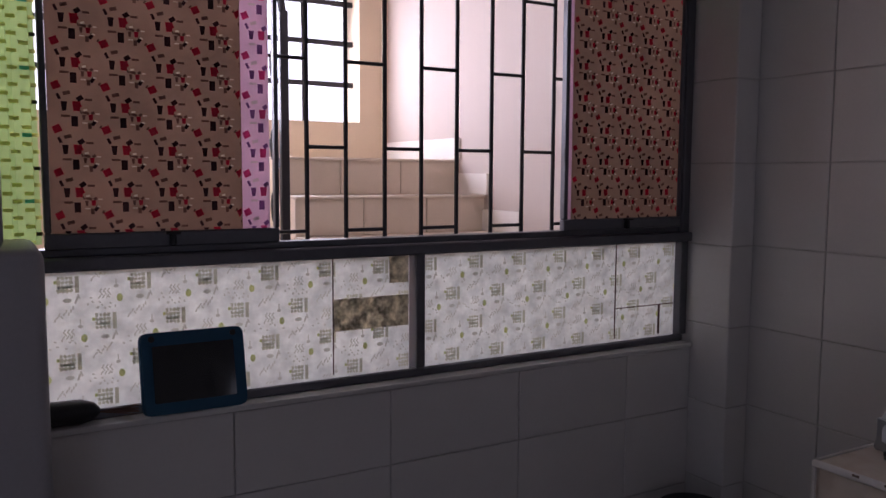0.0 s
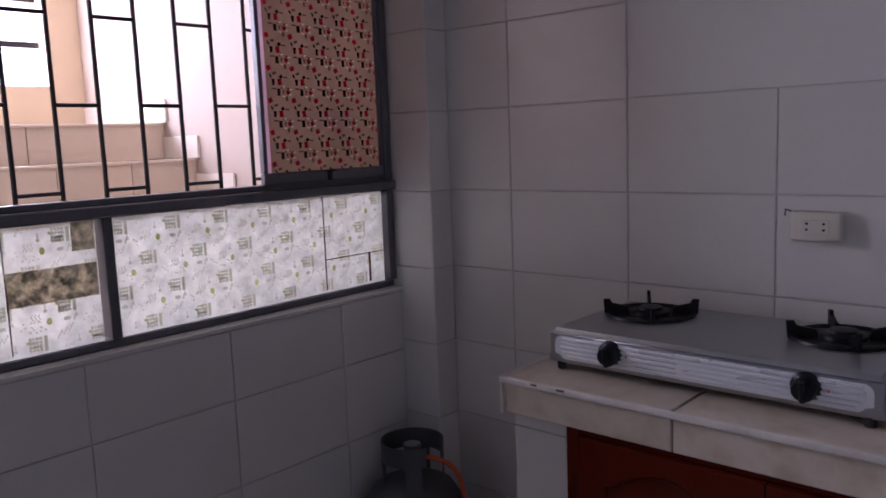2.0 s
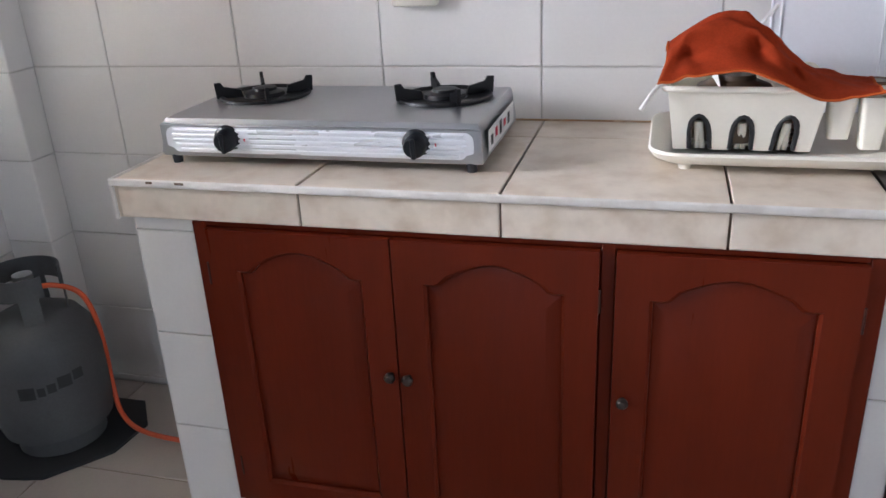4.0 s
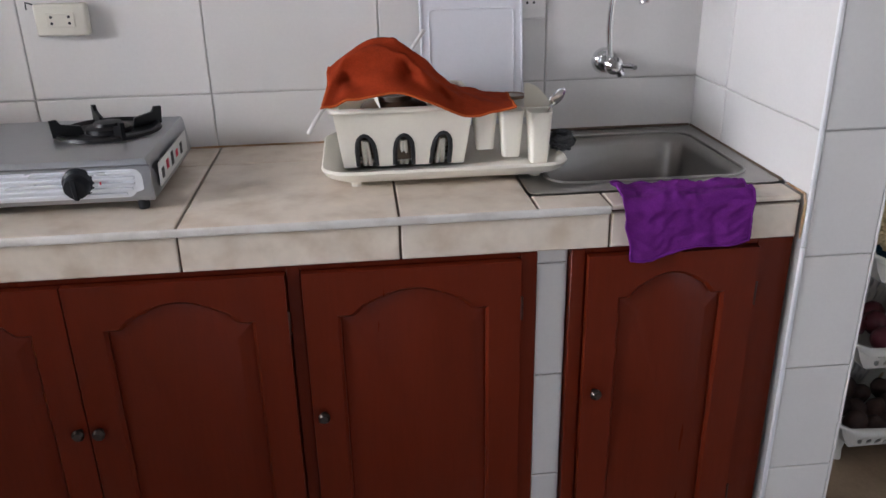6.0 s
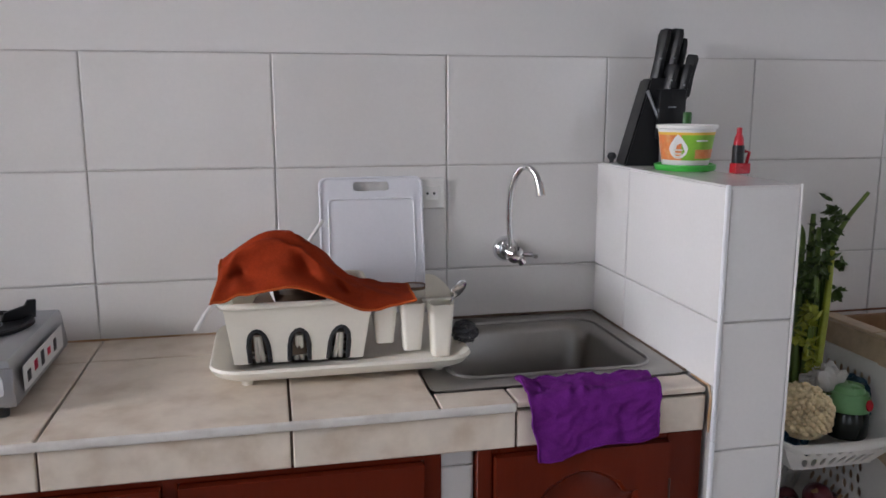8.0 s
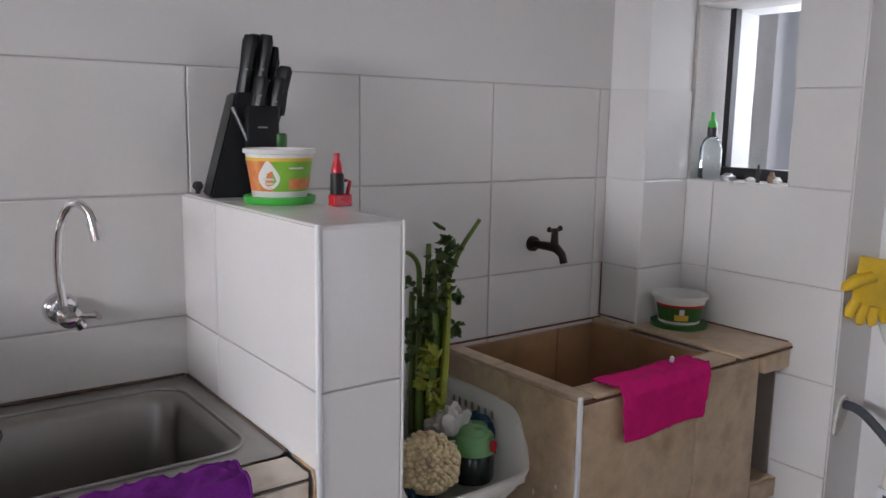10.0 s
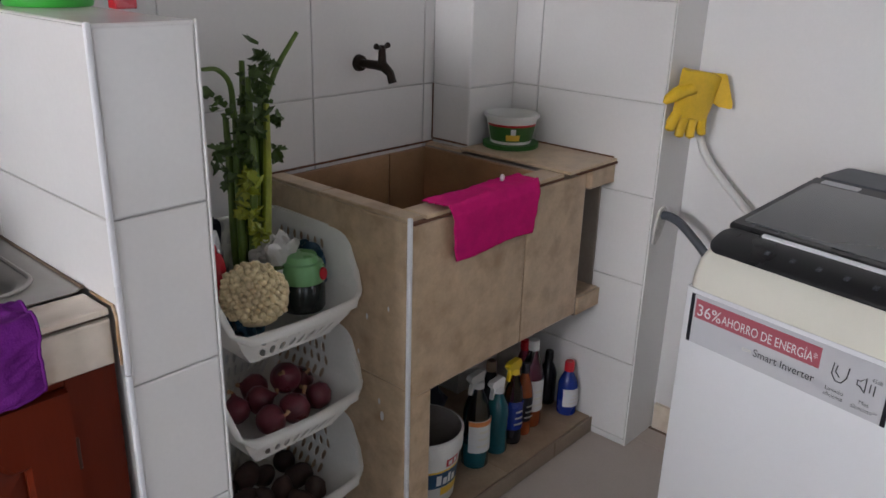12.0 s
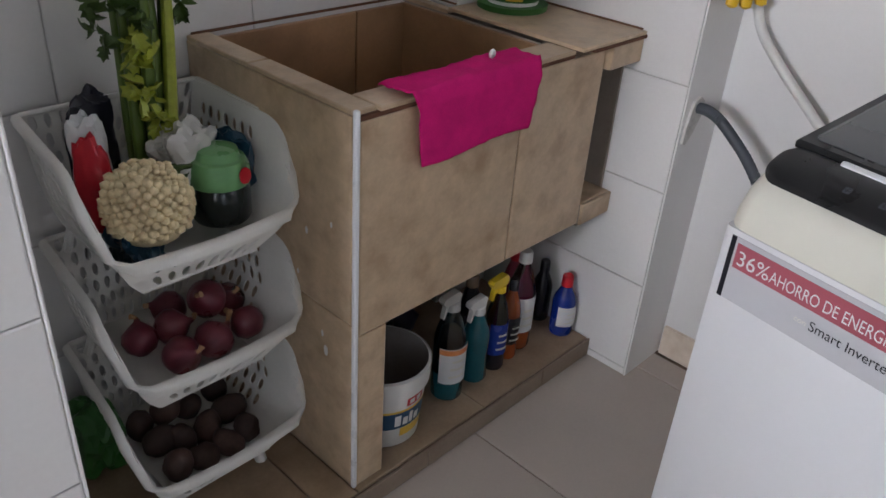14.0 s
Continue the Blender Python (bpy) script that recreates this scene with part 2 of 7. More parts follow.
def tube(points, radius, seg=10, bm=None, smooth=0, closed=False, flat=1.0):
    """A round bar along the points; radius may be a list."""
    pts = smooth_path(points, smooth) if smooth else [Vector(p) for p in points]
    radii = radius if isinstance(radius, (list, tuple)) else [radius] * len(pts)
    if len(radii) != len(pts):
        radii = [float(r) for r in np.interp(np.linspace(0, 1, len(pts)), np.linspace(0, 1, len(radii)), radii)]
    b = bmesh.new()
    rings, side = [], None
    for i, p in enumerate(pts):
        if closed:
            way = (pts[(i + 1) % len(pts)] - pts[i - 1]).normalized()
        else:
            way = (pts[min(i + 1, len(pts) - 1)] - pts[max(i - 1, 0)]).normalized()
        if side is None:
            side = way.orthogonal().normalized()
        side = (side - way * side.dot(way)).normalized()
        up = way.cross(side)
        rings.append([b.verts.new(p + radii[i] * (math.cos(2 * math.pi * k / seg) * side + flat * math.sin(2 * math.pi * k / seg) * up)) for k in range(seg)])
    for a, c in list(zip(rings, rings[1:])) + ([(rings[-1], rings[0])] if closed else []):
        for k in range(seg):
            j = (k + 1) % seg
            b.faces.new((a[k], a[j], c[j], c[k]))
    if not closed:
        b.faces.new(rings[0][::-1])
        b.faces.new(rings[-1])
    if bm:
        return merge(bm, b)
    return b


def prism(outline, depth, bm=None, m=None):
    """A flat outline (x, y), pushed up by depth along z."""
    b = bmesh.new()
    low = [b.verts.new((x, y, 0)) for x, y in outline]
    top = [b.verts.new((x, y, depth)) for x, y in outline]
    b.faces.new(low[::-1])
    b.faces.new(top)
    k = len(outline)
    for i in range(k):
        b.faces.new((low[i], low[(i + 1) % k], top[(i + 1) % k], top[i]))
    if bm:
        return merge(bm, b, m)
    if m:
        bmesh.ops.transform(b, matrix=m, verts=b.verts)
    return b


def round_rect(x0, x1, y0, y1, r, n=5):
    out = []
    for cx, cy, a in ((x1 - r, y1 - r, 0), (x0 + r, y1 - r, 90), (x0 + r, y0 + r, 180), (x1 - r, y0 + r, 270)):
        for k in range(n + 1):
            s = radians(a + 90 * k / n)
            out.append((cx + r * math.cos(s), cy + r * math.sin(s)))
    return out


def loft(rings, bm=None, cap0=True, cap1=True):
    """Skins closed rings of equal length."""
    b = bmesh.new()
    vs = [[b.verts.new(p) for p in ring] for ring in rings]
    for a, c in zip(vs, vs[1:]):
        for i in range(len(a)):
            j = (i + 1) % len(a)
            b.faces.new((a[i], a[j], c[j], c[i]))
    if cap0:
        b.faces.new(vs[0][::-1])
    if cap1:
        b.faces.new(vs[-1])
    if bm:
        return merge(bm, b)
    return b


TILE_MESHES = {}


def tile_mesh(w, h, thick, mat, chamfer=0.0025):
    """A tile w by h with chamfered edges, lying at the origin with its face up; alike tiles share it."""
    key = (round(w, 3), round(h, 3), thick, mat.name)
    if key not in TILE_MESHES:
        me = bpy.data.meshes.new("tile")
        a, b, c = w / 2, h / 2, chamfer
        sq = ((-1, -1), (1, -1), (1, 1), (-1, 1))
        vs = [(sx * a, sy * b, 0) for sx, sy in sq] + [(sx * a, sy * b, thick - c * 0.6) for sx, sy in sq] + [(sx * (a - c), sy * (b - c), thick) for sx, sy in sq]
        fs = [(i, (i + 1) % 4, 4 + (i + 1) % 4, 4 + i) for i in range(4)] + [(4 + i, 4 + (i + 1) % 4, 8 + (i + 1) % 4, 8 + i) for i in range(4)] + [(8, 9, 10, 11)]
        me.from_pydata(vs, [], fs)
        me.materials.append(mat)
        TILE_MESHES[key] = me
    return TILE_MESHES[key]


def tile_field(parent, origin, right, up, us, vs, mat, thick=0.006, gap=0.003, skip=None, name="tile"):
    """Single tiles between the joints us (along right) and vs (along up), on the plane through origin."""
    r, u = Vector(right), Vector(up)
    n = r.cross(u)
    rot = Matrix((r, u, n)).transposed().to_4x4()
    for u0, u1 in zip(us, us[1:]):
        for v0, v1 in zip(vs, vs[1:]):
            w, h = u1 - u0 - gap, v1 - v0 - gap
            if w < 0.006 or h < 0.006 or (skip and skip((u0 + u1) / 2, (v0 + v1) / 2)):
                continue
            ob = new(name, tile_mesh(w, h, thick, mat))
            ob.parent = parent
            wob = pose(0, 0, 0, random.uniform(-0.12, 0.12), random.uniform(-0.12, 0.12), 0)
            place = Vector(origin) + r * (u0 + u1) / 2 + u * (v0 + v1) / 2
            ob.matrix_world = parent.matrix_world @ Matrix.Translation(place) @ rot @ wob


# ---- structure ----
def slab(name, x0, x1, y0, y1, z0, z1, mat, label, category="wall", bevel=0.0):
    ob = link_mesh(name, box(x0, x1, y0, y1, z0, z1, bevel), mat)
    return tagged(ob, label, category, kind="structure")


ROWS_Z = [0.0, 0.022, 0.274, 0.526, 0.778, 1.03, 1.283, 1.537]
JOINTS_X = [1.198 + 0.402 * k for k in range(-3, 9)]

floor = slab("floor", -0.2, 4.6, -6.0, 0.0, -0.12, -0.004, M["dark_grout"], "glossy greige floor tiles with thin dark joints", "floor")
ceiling = slab("ceiling", -0.2, 4.9, -6.15, 0.2, 2.7, 2.85, M["ceiling_dimmed"], "unseen ceiling, greyed to cut light bounced onto the walls", "ceiling")
wall_north = slab("wall_north", -0.2, 4.9, 0.005, 0.2, -0.12, 5.2, M["grout"], "long kitchen wall, white tiles below pale paint")
backdrop = slab("backdrop", -6.05, -6.0, -6, 4, -2, 9, backdrop_mat, "bright overcast sky beyond the landing", "sky")
paint_band = slab("wall_paint", 0.798, 4.056, 0.001, 0.0048, 1.541, 2.7, M["paint"], "pale grey painted plaster above the tiles")


def joined(name, boxes, mat, label, category="wall"):
    bm = bmesh.new()
    for b in boxes:
        box(*b, bm=bm)
    return tagged(link_mesh(name, bm, mat), label, category, kind="structure")


wall_east = joined("wall_east", [
    (4.256, 4.4195, -0.63, 0.012, -0.004, 1.284), (4.256, 4.4195, -0.63, -0.455, 1.284, 2.7), (4.256, 4.4195, -0.455, 0.012, 1.78, 2.7),
    (4.256, 4.4195, -0.145, 0.012, 1.284, 1.78)], M["grout"], "white tiled wall with a small pass-through opening")
paint_east = joined("wall_paint", [(4.247, 4.256, -0.63, -0.455, 1.541, 2.7), (4.247, 4.256, -0.455, -0.145, 1.78, 2.7)], M["paint"], "pale painted plaster above the tiles")
wall_laundry = joined("wall_laundry", [(4.42, 4.55, -3.2, -0.5, -0.12, 2.85), (4.42, 4.55, -0.5, 0.012, -0.12, 1.284), (4.42, 4.55, -0.5, 0.012, 1.78, 2.85),
                                       (4.42, 4.55, -0.145, 0.012, 1.284, 1.78)], M["paint"], "smooth white painted wall beside the washing machine")
# doorway at y -4.1 to -3.2 is added out of view for a fill
slab("wall_rear", 4.42, 4.55, -6.0, -4.1, -0.12, 2.85, M["paint"], "unseen white wall beyond the doorway added for a fill light")
slab("lintel", 4.42, 4.55, -4.1, -3.2, 2.1, 2.85, M["paint"], "unseen wall over the doorway added for a fill light")
pier_trim = slab("trim", 4.252, 4.4195, -0.634, -0.6302, 0.0, 2.7, M["paint"], "painted end face of the tiled wall")
neighbour = slab("wall_far", 5.15, 5.2, -1.2, 0.6, 0.6, 2.6, M["paint"], "bright white wall seen beyond the opening")
column_east = slab("column_east", 4.056, 4.25, -0.135, 0.006, 0.0, 2.7, M["paint"], "white corner column, tiled below and painted above", "column")
column_west = slab("column_west", -0.2, 0.142, -0.094, 0.006, -0.004, 2.7, M["grout"], "tiled white corner column", "column")
beam = slab("beam", -0.2, 0.15, -6.0, -0.0945, 2.187, 2.7, M["paint"], "white plastered beam over the window", "beam", 0.004)
# gap at y -3.43 to -2.75 is an unseen doorway added for a fill
wall_west = joined("wall_west", [(-0.2, -0.006, -2.68, -0.0945, -0.12, 0.945), (-0.2, -0.006, -6.0, -3.43, -0.12, 2.187), (-0.2, -0.006, -2.75, -2.68, -0.12, 2.187)], M["grout"], "white tiled wall under the window")
# never seen; set far back so that less light bounces round the room
wall_south = joined("wall_south", [(-0.2, 0.3, -6.15, -6.0, -0.12, 2.85), (2.0, 4.6, -6.15, -6.0, -0.12, 2.85), (0.3, 2.0, -6.15, -6.0, 2.1, 2.85)],
                    M["paint"], "unseen white rear wall with an opening added for fill light")
sill = tagged(link_mesh("window_sill", box(-0.195, 0.006, -2.68, -0.096, 0.9455, 0.96, 0.004), M["wall_tile"]), "pale glazed tile sill under the window", "sill", kind="structure")
skirting = slab("baseboard", 4.408, 4.42, -2.2, -0.64, 0.0, 0.085, M["beige_tile"], "low beige tile skirting on the white wall", "skirting")


# ---- counter, divider, tub masonry ----
counter = thing("counter", 1.79, -0.28, 0.0, 0, "tiled masonry kitchen counter in mottled beige with dark joints", "counter")


def at(ob, parent):
    """Parents ob, whose mesh is in world metres, and leaves it in its place."""
    ob.parent = parent
    ob.matrix_parent_inverse = parent.matrix_world.inverted()
    return ob


def wpart(name, bm, mat, parent, label="", smooth=40):
    return at(link_mesh(name, bm, mat, None, label, smooth), parent)


bm = bmesh.new()
box(0.788, 2.23, -0.556, 0.008, 0.815, 0.89, bm=bm)
box(2.23, 2.78, -0.556, -0.50, 0.815, 0.89, bm=bm)
box(2.23, 2.78, -0.03, 0.008, 0.815, 0.89, bm=bm)
wpart("slab", bm, M["dark_grout"], counter)
wpart("side_wall", box(0.8, 0.945, -0.535, 0.008, 0.0, 0.8148), M["grout"], counter, "white tiled end wall")
wpart("side_wall", box(2.274, 2.332, -0.535, 0.008, 0.0, 0.8148), M["grout"], counter, "narrow white tiled pier")
wpart("base", box(0.945, 2.274, -0.5, -0.44, 0.0, 0.09), M["grout"], counter, "low white plinth")
wpart("base", box(2.332, 2.78, -0.5, -0.44, 0.0, 0.09), M["grout"], counter, "low white plinth")

M["nosing"] = material("nosing", (0.8, 0.765, 0.72), 0.35, var=0.05, scale=14, stain=(0.3, 0.22, 0.15), stain_amt=0.35, stain_scale=16)
wpart("edge_trim", box(0.7775, 2.406, -0.5745, -0.5662, 0.885, 0.9012, 0.0035, 3), M["nosing"], counter, "white plastic nosing along the front edge")
wpart("edge_trim", box(0.7775, 0.7865, -0.5745, -0.5662, 0.811, 0.8846, 0.003, 2), M["nosing"], counter, "white plastic corner strip")
wpart("edge_trim", box(0.7775, 0.7858, -0.566, -0.002, 0.886, 0.9012, 0.003, 2), M["nosing"], counter, "white plastic nosing along the end")
for cx_, cw_ in ((0.868, 0.016), (0.935, 0.022)):
    wpart("chip", box(cx_, cx_ + cw_, -0.5749, -0.5735, 0.893, 0.8985, 0.0006, 1), M["dark_grout"], counter, "chipped spot in the nosing")

divider = thing("divider", 2.865, -0.29, 0.0, 0, "white tiled half-height partition with plastic edge trims", "partition")
wpart("core", box(2.795, 2.935, -0.582, 0.008, -0.004, 1.278), M["grout"], divider)
wpart("edge_trim", box(2.7855, 2.794, -0.591, -0.582, 0.8, 1.2865, 0.003), M["plastic_trim"], divider, "white plastic corner strip")
wpart("edge_trim", box(2.7855, 2.794, -0.591, -0.582, 0.0, 0.799, 0.003), M["plastic_trim"], divider, "white plastic corner strip")
wpart("edge_trim", box(2.937, 2.942, -0.5895, -0.584, 0.0, 1.2855, 0.002), M["wall_tile"], divider, "thin pale corner strip")
M["rusty_sealant"] = material("rusty_sealant", (0.42, 0.25, 0.12), 0.8, var=0.3, scale=40, stain=(0.7, 0.62, 0.52), stain_amt=0.6, stain_scale=30)
wpart("sealant", tube([(2.7885, -0.572, 0.812), (2.7875, -0.575, 0.85), (2.789, -0.573, 0.884), (2.7885, -0.566, 0.9025), (2.788, -0.5, 0.9035)], [0.002, 0.0032, 0.0024, 0.003, 0.002], 6), M["rusty_sealant"], divider, "crumbly tan sealant in the corner")


# ---- window to the stairwell ----
M["film_pink"] = film("film_pink", (0.4, 0.29, 0.23), (0.56, 0.42, 0.34), 0.45)
M["film_bright"] = film("film_bright", (0.78, 0.62, 0.69), (0.96, 0.74, 0.84), 0.48)
M["film_white"] = film("film_white", (0.76, 0.76, 0.71), (0.97, 0.98, 0.93), 0.58, var=0.12, grain=30)
M["film_double"] = film("film_double", (0.56, 0.52, 0.44), (0.74, 0.68, 0.58), 0.65, grain=55, var=0.5)
M["film_green"] = film("film_green", (0.2, 0.38, 0.08), (0.24, 0.52, 0.08), 0.42)
M["curtain_green"] = film("curtain_green", (0.4, 0.55, 0.2), (0.5, 0.68, 0.25), 0.42)
for key, c in (("ink_red", (0.75, 0.03, 0.09)), ("ink_dark", (0.08, 0.035, 0.05)), ("ink_brown", (0.24, 0.14, 0.12)), ("ink_pink", (0.85, 0.1, 0.3)),
               ("ink_violet", (0.3, 0.15, 0.35)), ("ink_olive", (0.72, 0.7, 0.55)), ("ink_grey", (0.74, 0.72, 0.64)), ("ink_lime", (0.76, 0.8, 0.36)),
               ("ink_green", (0.03, 0.1, 0.015)), ("ink_teal", (0.1, 0.5, 0.4)), ("ink_yellow", (0.75, 0.75, 0.25))):
    M[key] = film(key, c, c, 0.45)

window = thing("window_1", -0.05, -1.2, 0.96, 0, "dark aluminium sliding window with printed films on its panes", "window", kind="structure")
fx0, fx1 = -0.085, -0.02
bm = bmesh.new()
for b in ((fx0, -0.036, -2.7, -0.1, 0.9602, 0.981), (fx0, fx1, -0.132, -0.101, 0.985, 2.156), (fx0 - 0.01, fx1 + 0.006, -2.7, -0.1, 2.156, 2.186),
          (fx0, fx1, -1.096, -1.07, 0.985, 1.289)):
    box(*b, bevel=0.003, seg=1, bm=bm)
wpart("window_frame", bm, M["alu"], window)
bm = box(fx0, fx1 + 0.015, -2.7, -0.1, 1.289, 1.318, 0.004, 1)
box(fx0, fx1 - 0.02, -2.7, -0.1, 1.318, 1.334, 0.002, 1, bm=bm)
wpart("transom", bm, M["alu"], window)


def sash(y0, y1, x, name="sash"):
    b = bmesh.new()
    box(x - 0.012, x + 0.012, y0, y1, 1.334, 1.368, 0.003, 1, bm=b)
    box(x - 0.012, x + 0.012, y0, y1, 2.146, 2.156, 0.003, 1, bm=b)
    box(x - 0.012, x + 0.012, y0, y0 + 0.014, 1.368, 2.146, 0.003, 1, bm=b)
    box(x - 0.012, x + 0.012, y1 - 0.01, y1, 1.368, 2.146, 0.003, 1, bm=b)
    return wpart(name, b, M["alu"], window)


def sheet(name, x, y0, y1, z0, z1, mat, parent, label=""):
    return wpart(name, box(x - 0.0012, x + 0.0012, y0, y1, z0, z1), mat, parent, label, 0)


def motif_mesh(name, shapes, x, y0, y1, z0, z1, step_y, step_z, shift, mat, parent):
    """Repeats small printed shapes (outlines in metres, y to the right, z up) over a sheet, cut at its edges."""
    b = bmesh.new()
    rows = int((z1 - z0) / step_z) + 2
    cols = int((y1 - y0) / step_y) + 3
    for i in range(rows):
        for j in range(-1, cols):
            oy = y0 + j * step_y + (i % 2) * shift
            oz = z1 - i * step_z
            for outline in shapes:
                pts = [(min(max(oy + py, y0), y1), min(max(oz + pz, z0), z1)) for py, pz in outline]
                area = sum(a[0] * c[1] - c[0] * a[1] for a, c in zip(pts, pts[1:] + pts[:1])) / 2
                if abs(area) > 4e-6:
                    b.faces.new([b.verts.new((x, *p)) for p in pts])
    ob = wpart(name, b, mat, parent, "", 0)
    ob["kind"] = "stuff"
    return ob


def quad(cy, cz, w, h, turn=0.0, taper=1.0):
    c, s = math.cos(radians(turn)), math.sin(radians(turn))
    return [(cy + c * px - s * pz, cz + s * px + c * pz) for px, pz in ((-w / 2 * taper, -h / 2), (w / 2 * taper, -h / 2), (w / 2, h / 2), (-w / 2, h / 2))]


def cup_print(x, y0, y1, z0, z1, step_y, step_z, k, dark, parent, red="ink_red"):
    """Red cups, dark beans and brown strokes."""
    reds = [quad(0.010 * k, -0.010 * k, 0.017 * k, 0.016 * k, 25), quad(0.050 * k, -0.0535 * k, 0.017 * k, 0.021 * k, 0, 0.75)]
    darks = [quad(0.0255 * k, -0.054 * k, 0.013 * k, 0.02 * k, 0, 0.6), quad(0.0455 * k, -0.086 * k, 0.013 * k, 0.022 * k), quad(0.084 * k, -0.0885 * k, 0.007 * k, 0.013 * k, -35),
             quad(0.015 * k, -0.034 * k, 0.006 * k, 0.013 * k, 25), quad(0.057 * k, -0.0365 * k, 0.013 * k, 0.010 * k, 35)]
    browns = [quad(0.031 * k, -0.026 * k, 0.015 * k, 0.008 * k, 15), quad(0.028 * k, -0.075 * k, 0.018 * k, 0.005 * k), quad(0.074 * k, -0.039 * k, 0.015 * k, 0.005 * k),
              quad(0.068 * k, -0.067 * k, 0.013 * k, 0.006 * k, -18)]
    for shapes, mat in ((reds, red), (darks, dark), (browns, "ink_brown" if dark == "ink_dark" else "ink_grey")):
        motif_mesh("print", shapes, x, y0, y1, z0, z1, step_y, step_z, step_y * 0.0, M[mat], parent)


def bricks_print(x, y0, y1, z0, z1, parent):
    motif_mesh("print", [quad(0.012, -0.012, 0.008, 0.016), quad(0.030, -0.006, 0.007, 0.014)], x, y0, y1, z0, z1, 0.036, 0.026, 0.0, M["ink_green"], parent)


# left pair of sashes, doubled, with one single strip
sash(-1.965, -1.462, -0.038)
pane = sheet("pane", -0.038, -1.95, -1.548, 1.366, 2.048, M["film_pink"], window, "pane with doubled pink printed film")
cup_print(-0.0362, -1.943, -1.55, 1.368, 2.046, 0.0955, 0.09, 0.97, "ink_dark", pane)
cup_print(-0.0358, -1.895, -1.55, 1.368, 2.001, 0.0955, 0.09, 0.55, "ink_brown", pane)
pane = sheet("pane", -0.038, -1.5478, -1.482, 1.366, 2.048, M["film_bright"], window, "bright pink single film strip")
cup_print(-0.0362, -1.546, -1.484, 1.368, 2.046, 0.0955, 0.09, 0.97, "ink_violet", pane, "ink_pink")
pane = sheet("pane", -0.038, -1.95, -1.482, 2.0485, 2.146, M["film_green"], window, "lime green printed film")
bricks_print(-0.0362, -1.943, -1.484, 2.05, 2.144, pane)
# right pair
sash(-0.607, -0.134, -0.038)
pane = sheet("pane", -0.038, -0.575, -0.1445, 1.366, 2.048, M["film_pink"], window, "pane with doubled pink printed film")
cup_print(-0.0362, -0.573, -0.146, 1.368, 2.046, 0.084, 0.092, 0.9, "ink_dark", pane)
cup_print(-0.0358, -0.531, -0.146, 1.368, 2.0, 0.084, 0.092, 0.58, "ink_brown", pane)
sheet("pane", -0.038, -0.586, -0.5755, 1.366, 2.048, M["film_bright"], window, "bright pink single film strip")
pane = sheet("pane", -0.038, -0.586, -0.1445, 2.0485, 2.146, M["film_green"], window, "lime green printed film")
bricks_print(-0.0362, -0.584, -0.146, 2.05, 2.144, pane)
# far left, with a green brick-print curtain behind it
curtain = thing("curtain", -0.06, -2.2, 1.34, 0, "lime green curtain printed with small bricks", "curtain")
b = bmesh.new()
ys = np.linspace(-2.6, -1.968, 60)
vs = [[b.verts.new((-0.06 + 0.005 * math.sin(y * 75) + 0.004 * math.sin(y * 190), y, z)) for y in ys] for z in (1.345, 1.75, 2.15)]
for r0, r1 in zip(vs, vs[1:]):
    for i in range(len(ys) - 1):
        b.faces.new((r0[i], r0[i + 1], r1[i + 1], r1[i]))
cloth = wpart("cloth", b, M["curtain_green"], curtain)
motif_mesh("print", [quad(0.012, -0.008, 0.018, 0.008), quad(0.03, -0.024, 0.018, 0.008)], -0.05, -2.4, -1.966, 1.35, 2.14, 0.04, 0.034, 0.0, M["ink_yellow"], cloth)
motif_mesh("print", [quad(0.012, -0.024, 0.018, 0.008)], -0.05, -2.4, -1.966, 1.35, 2.14, 0.08, 0.068, 0.02, M["ink_teal"], cloth)
# latches
for y in (-1.71, -0.37):
    b = box(-0.027, -0.012, y - 0.006, y + 0.006, 1.336, 1.366, 0.002, 1)
    box(-0.02, -0.006, y - 0.016, y + 0.016, 1.361, 1.368, 0.002, 1, bm=b)
    wpart("latch", b, M["black_plastic"], window)


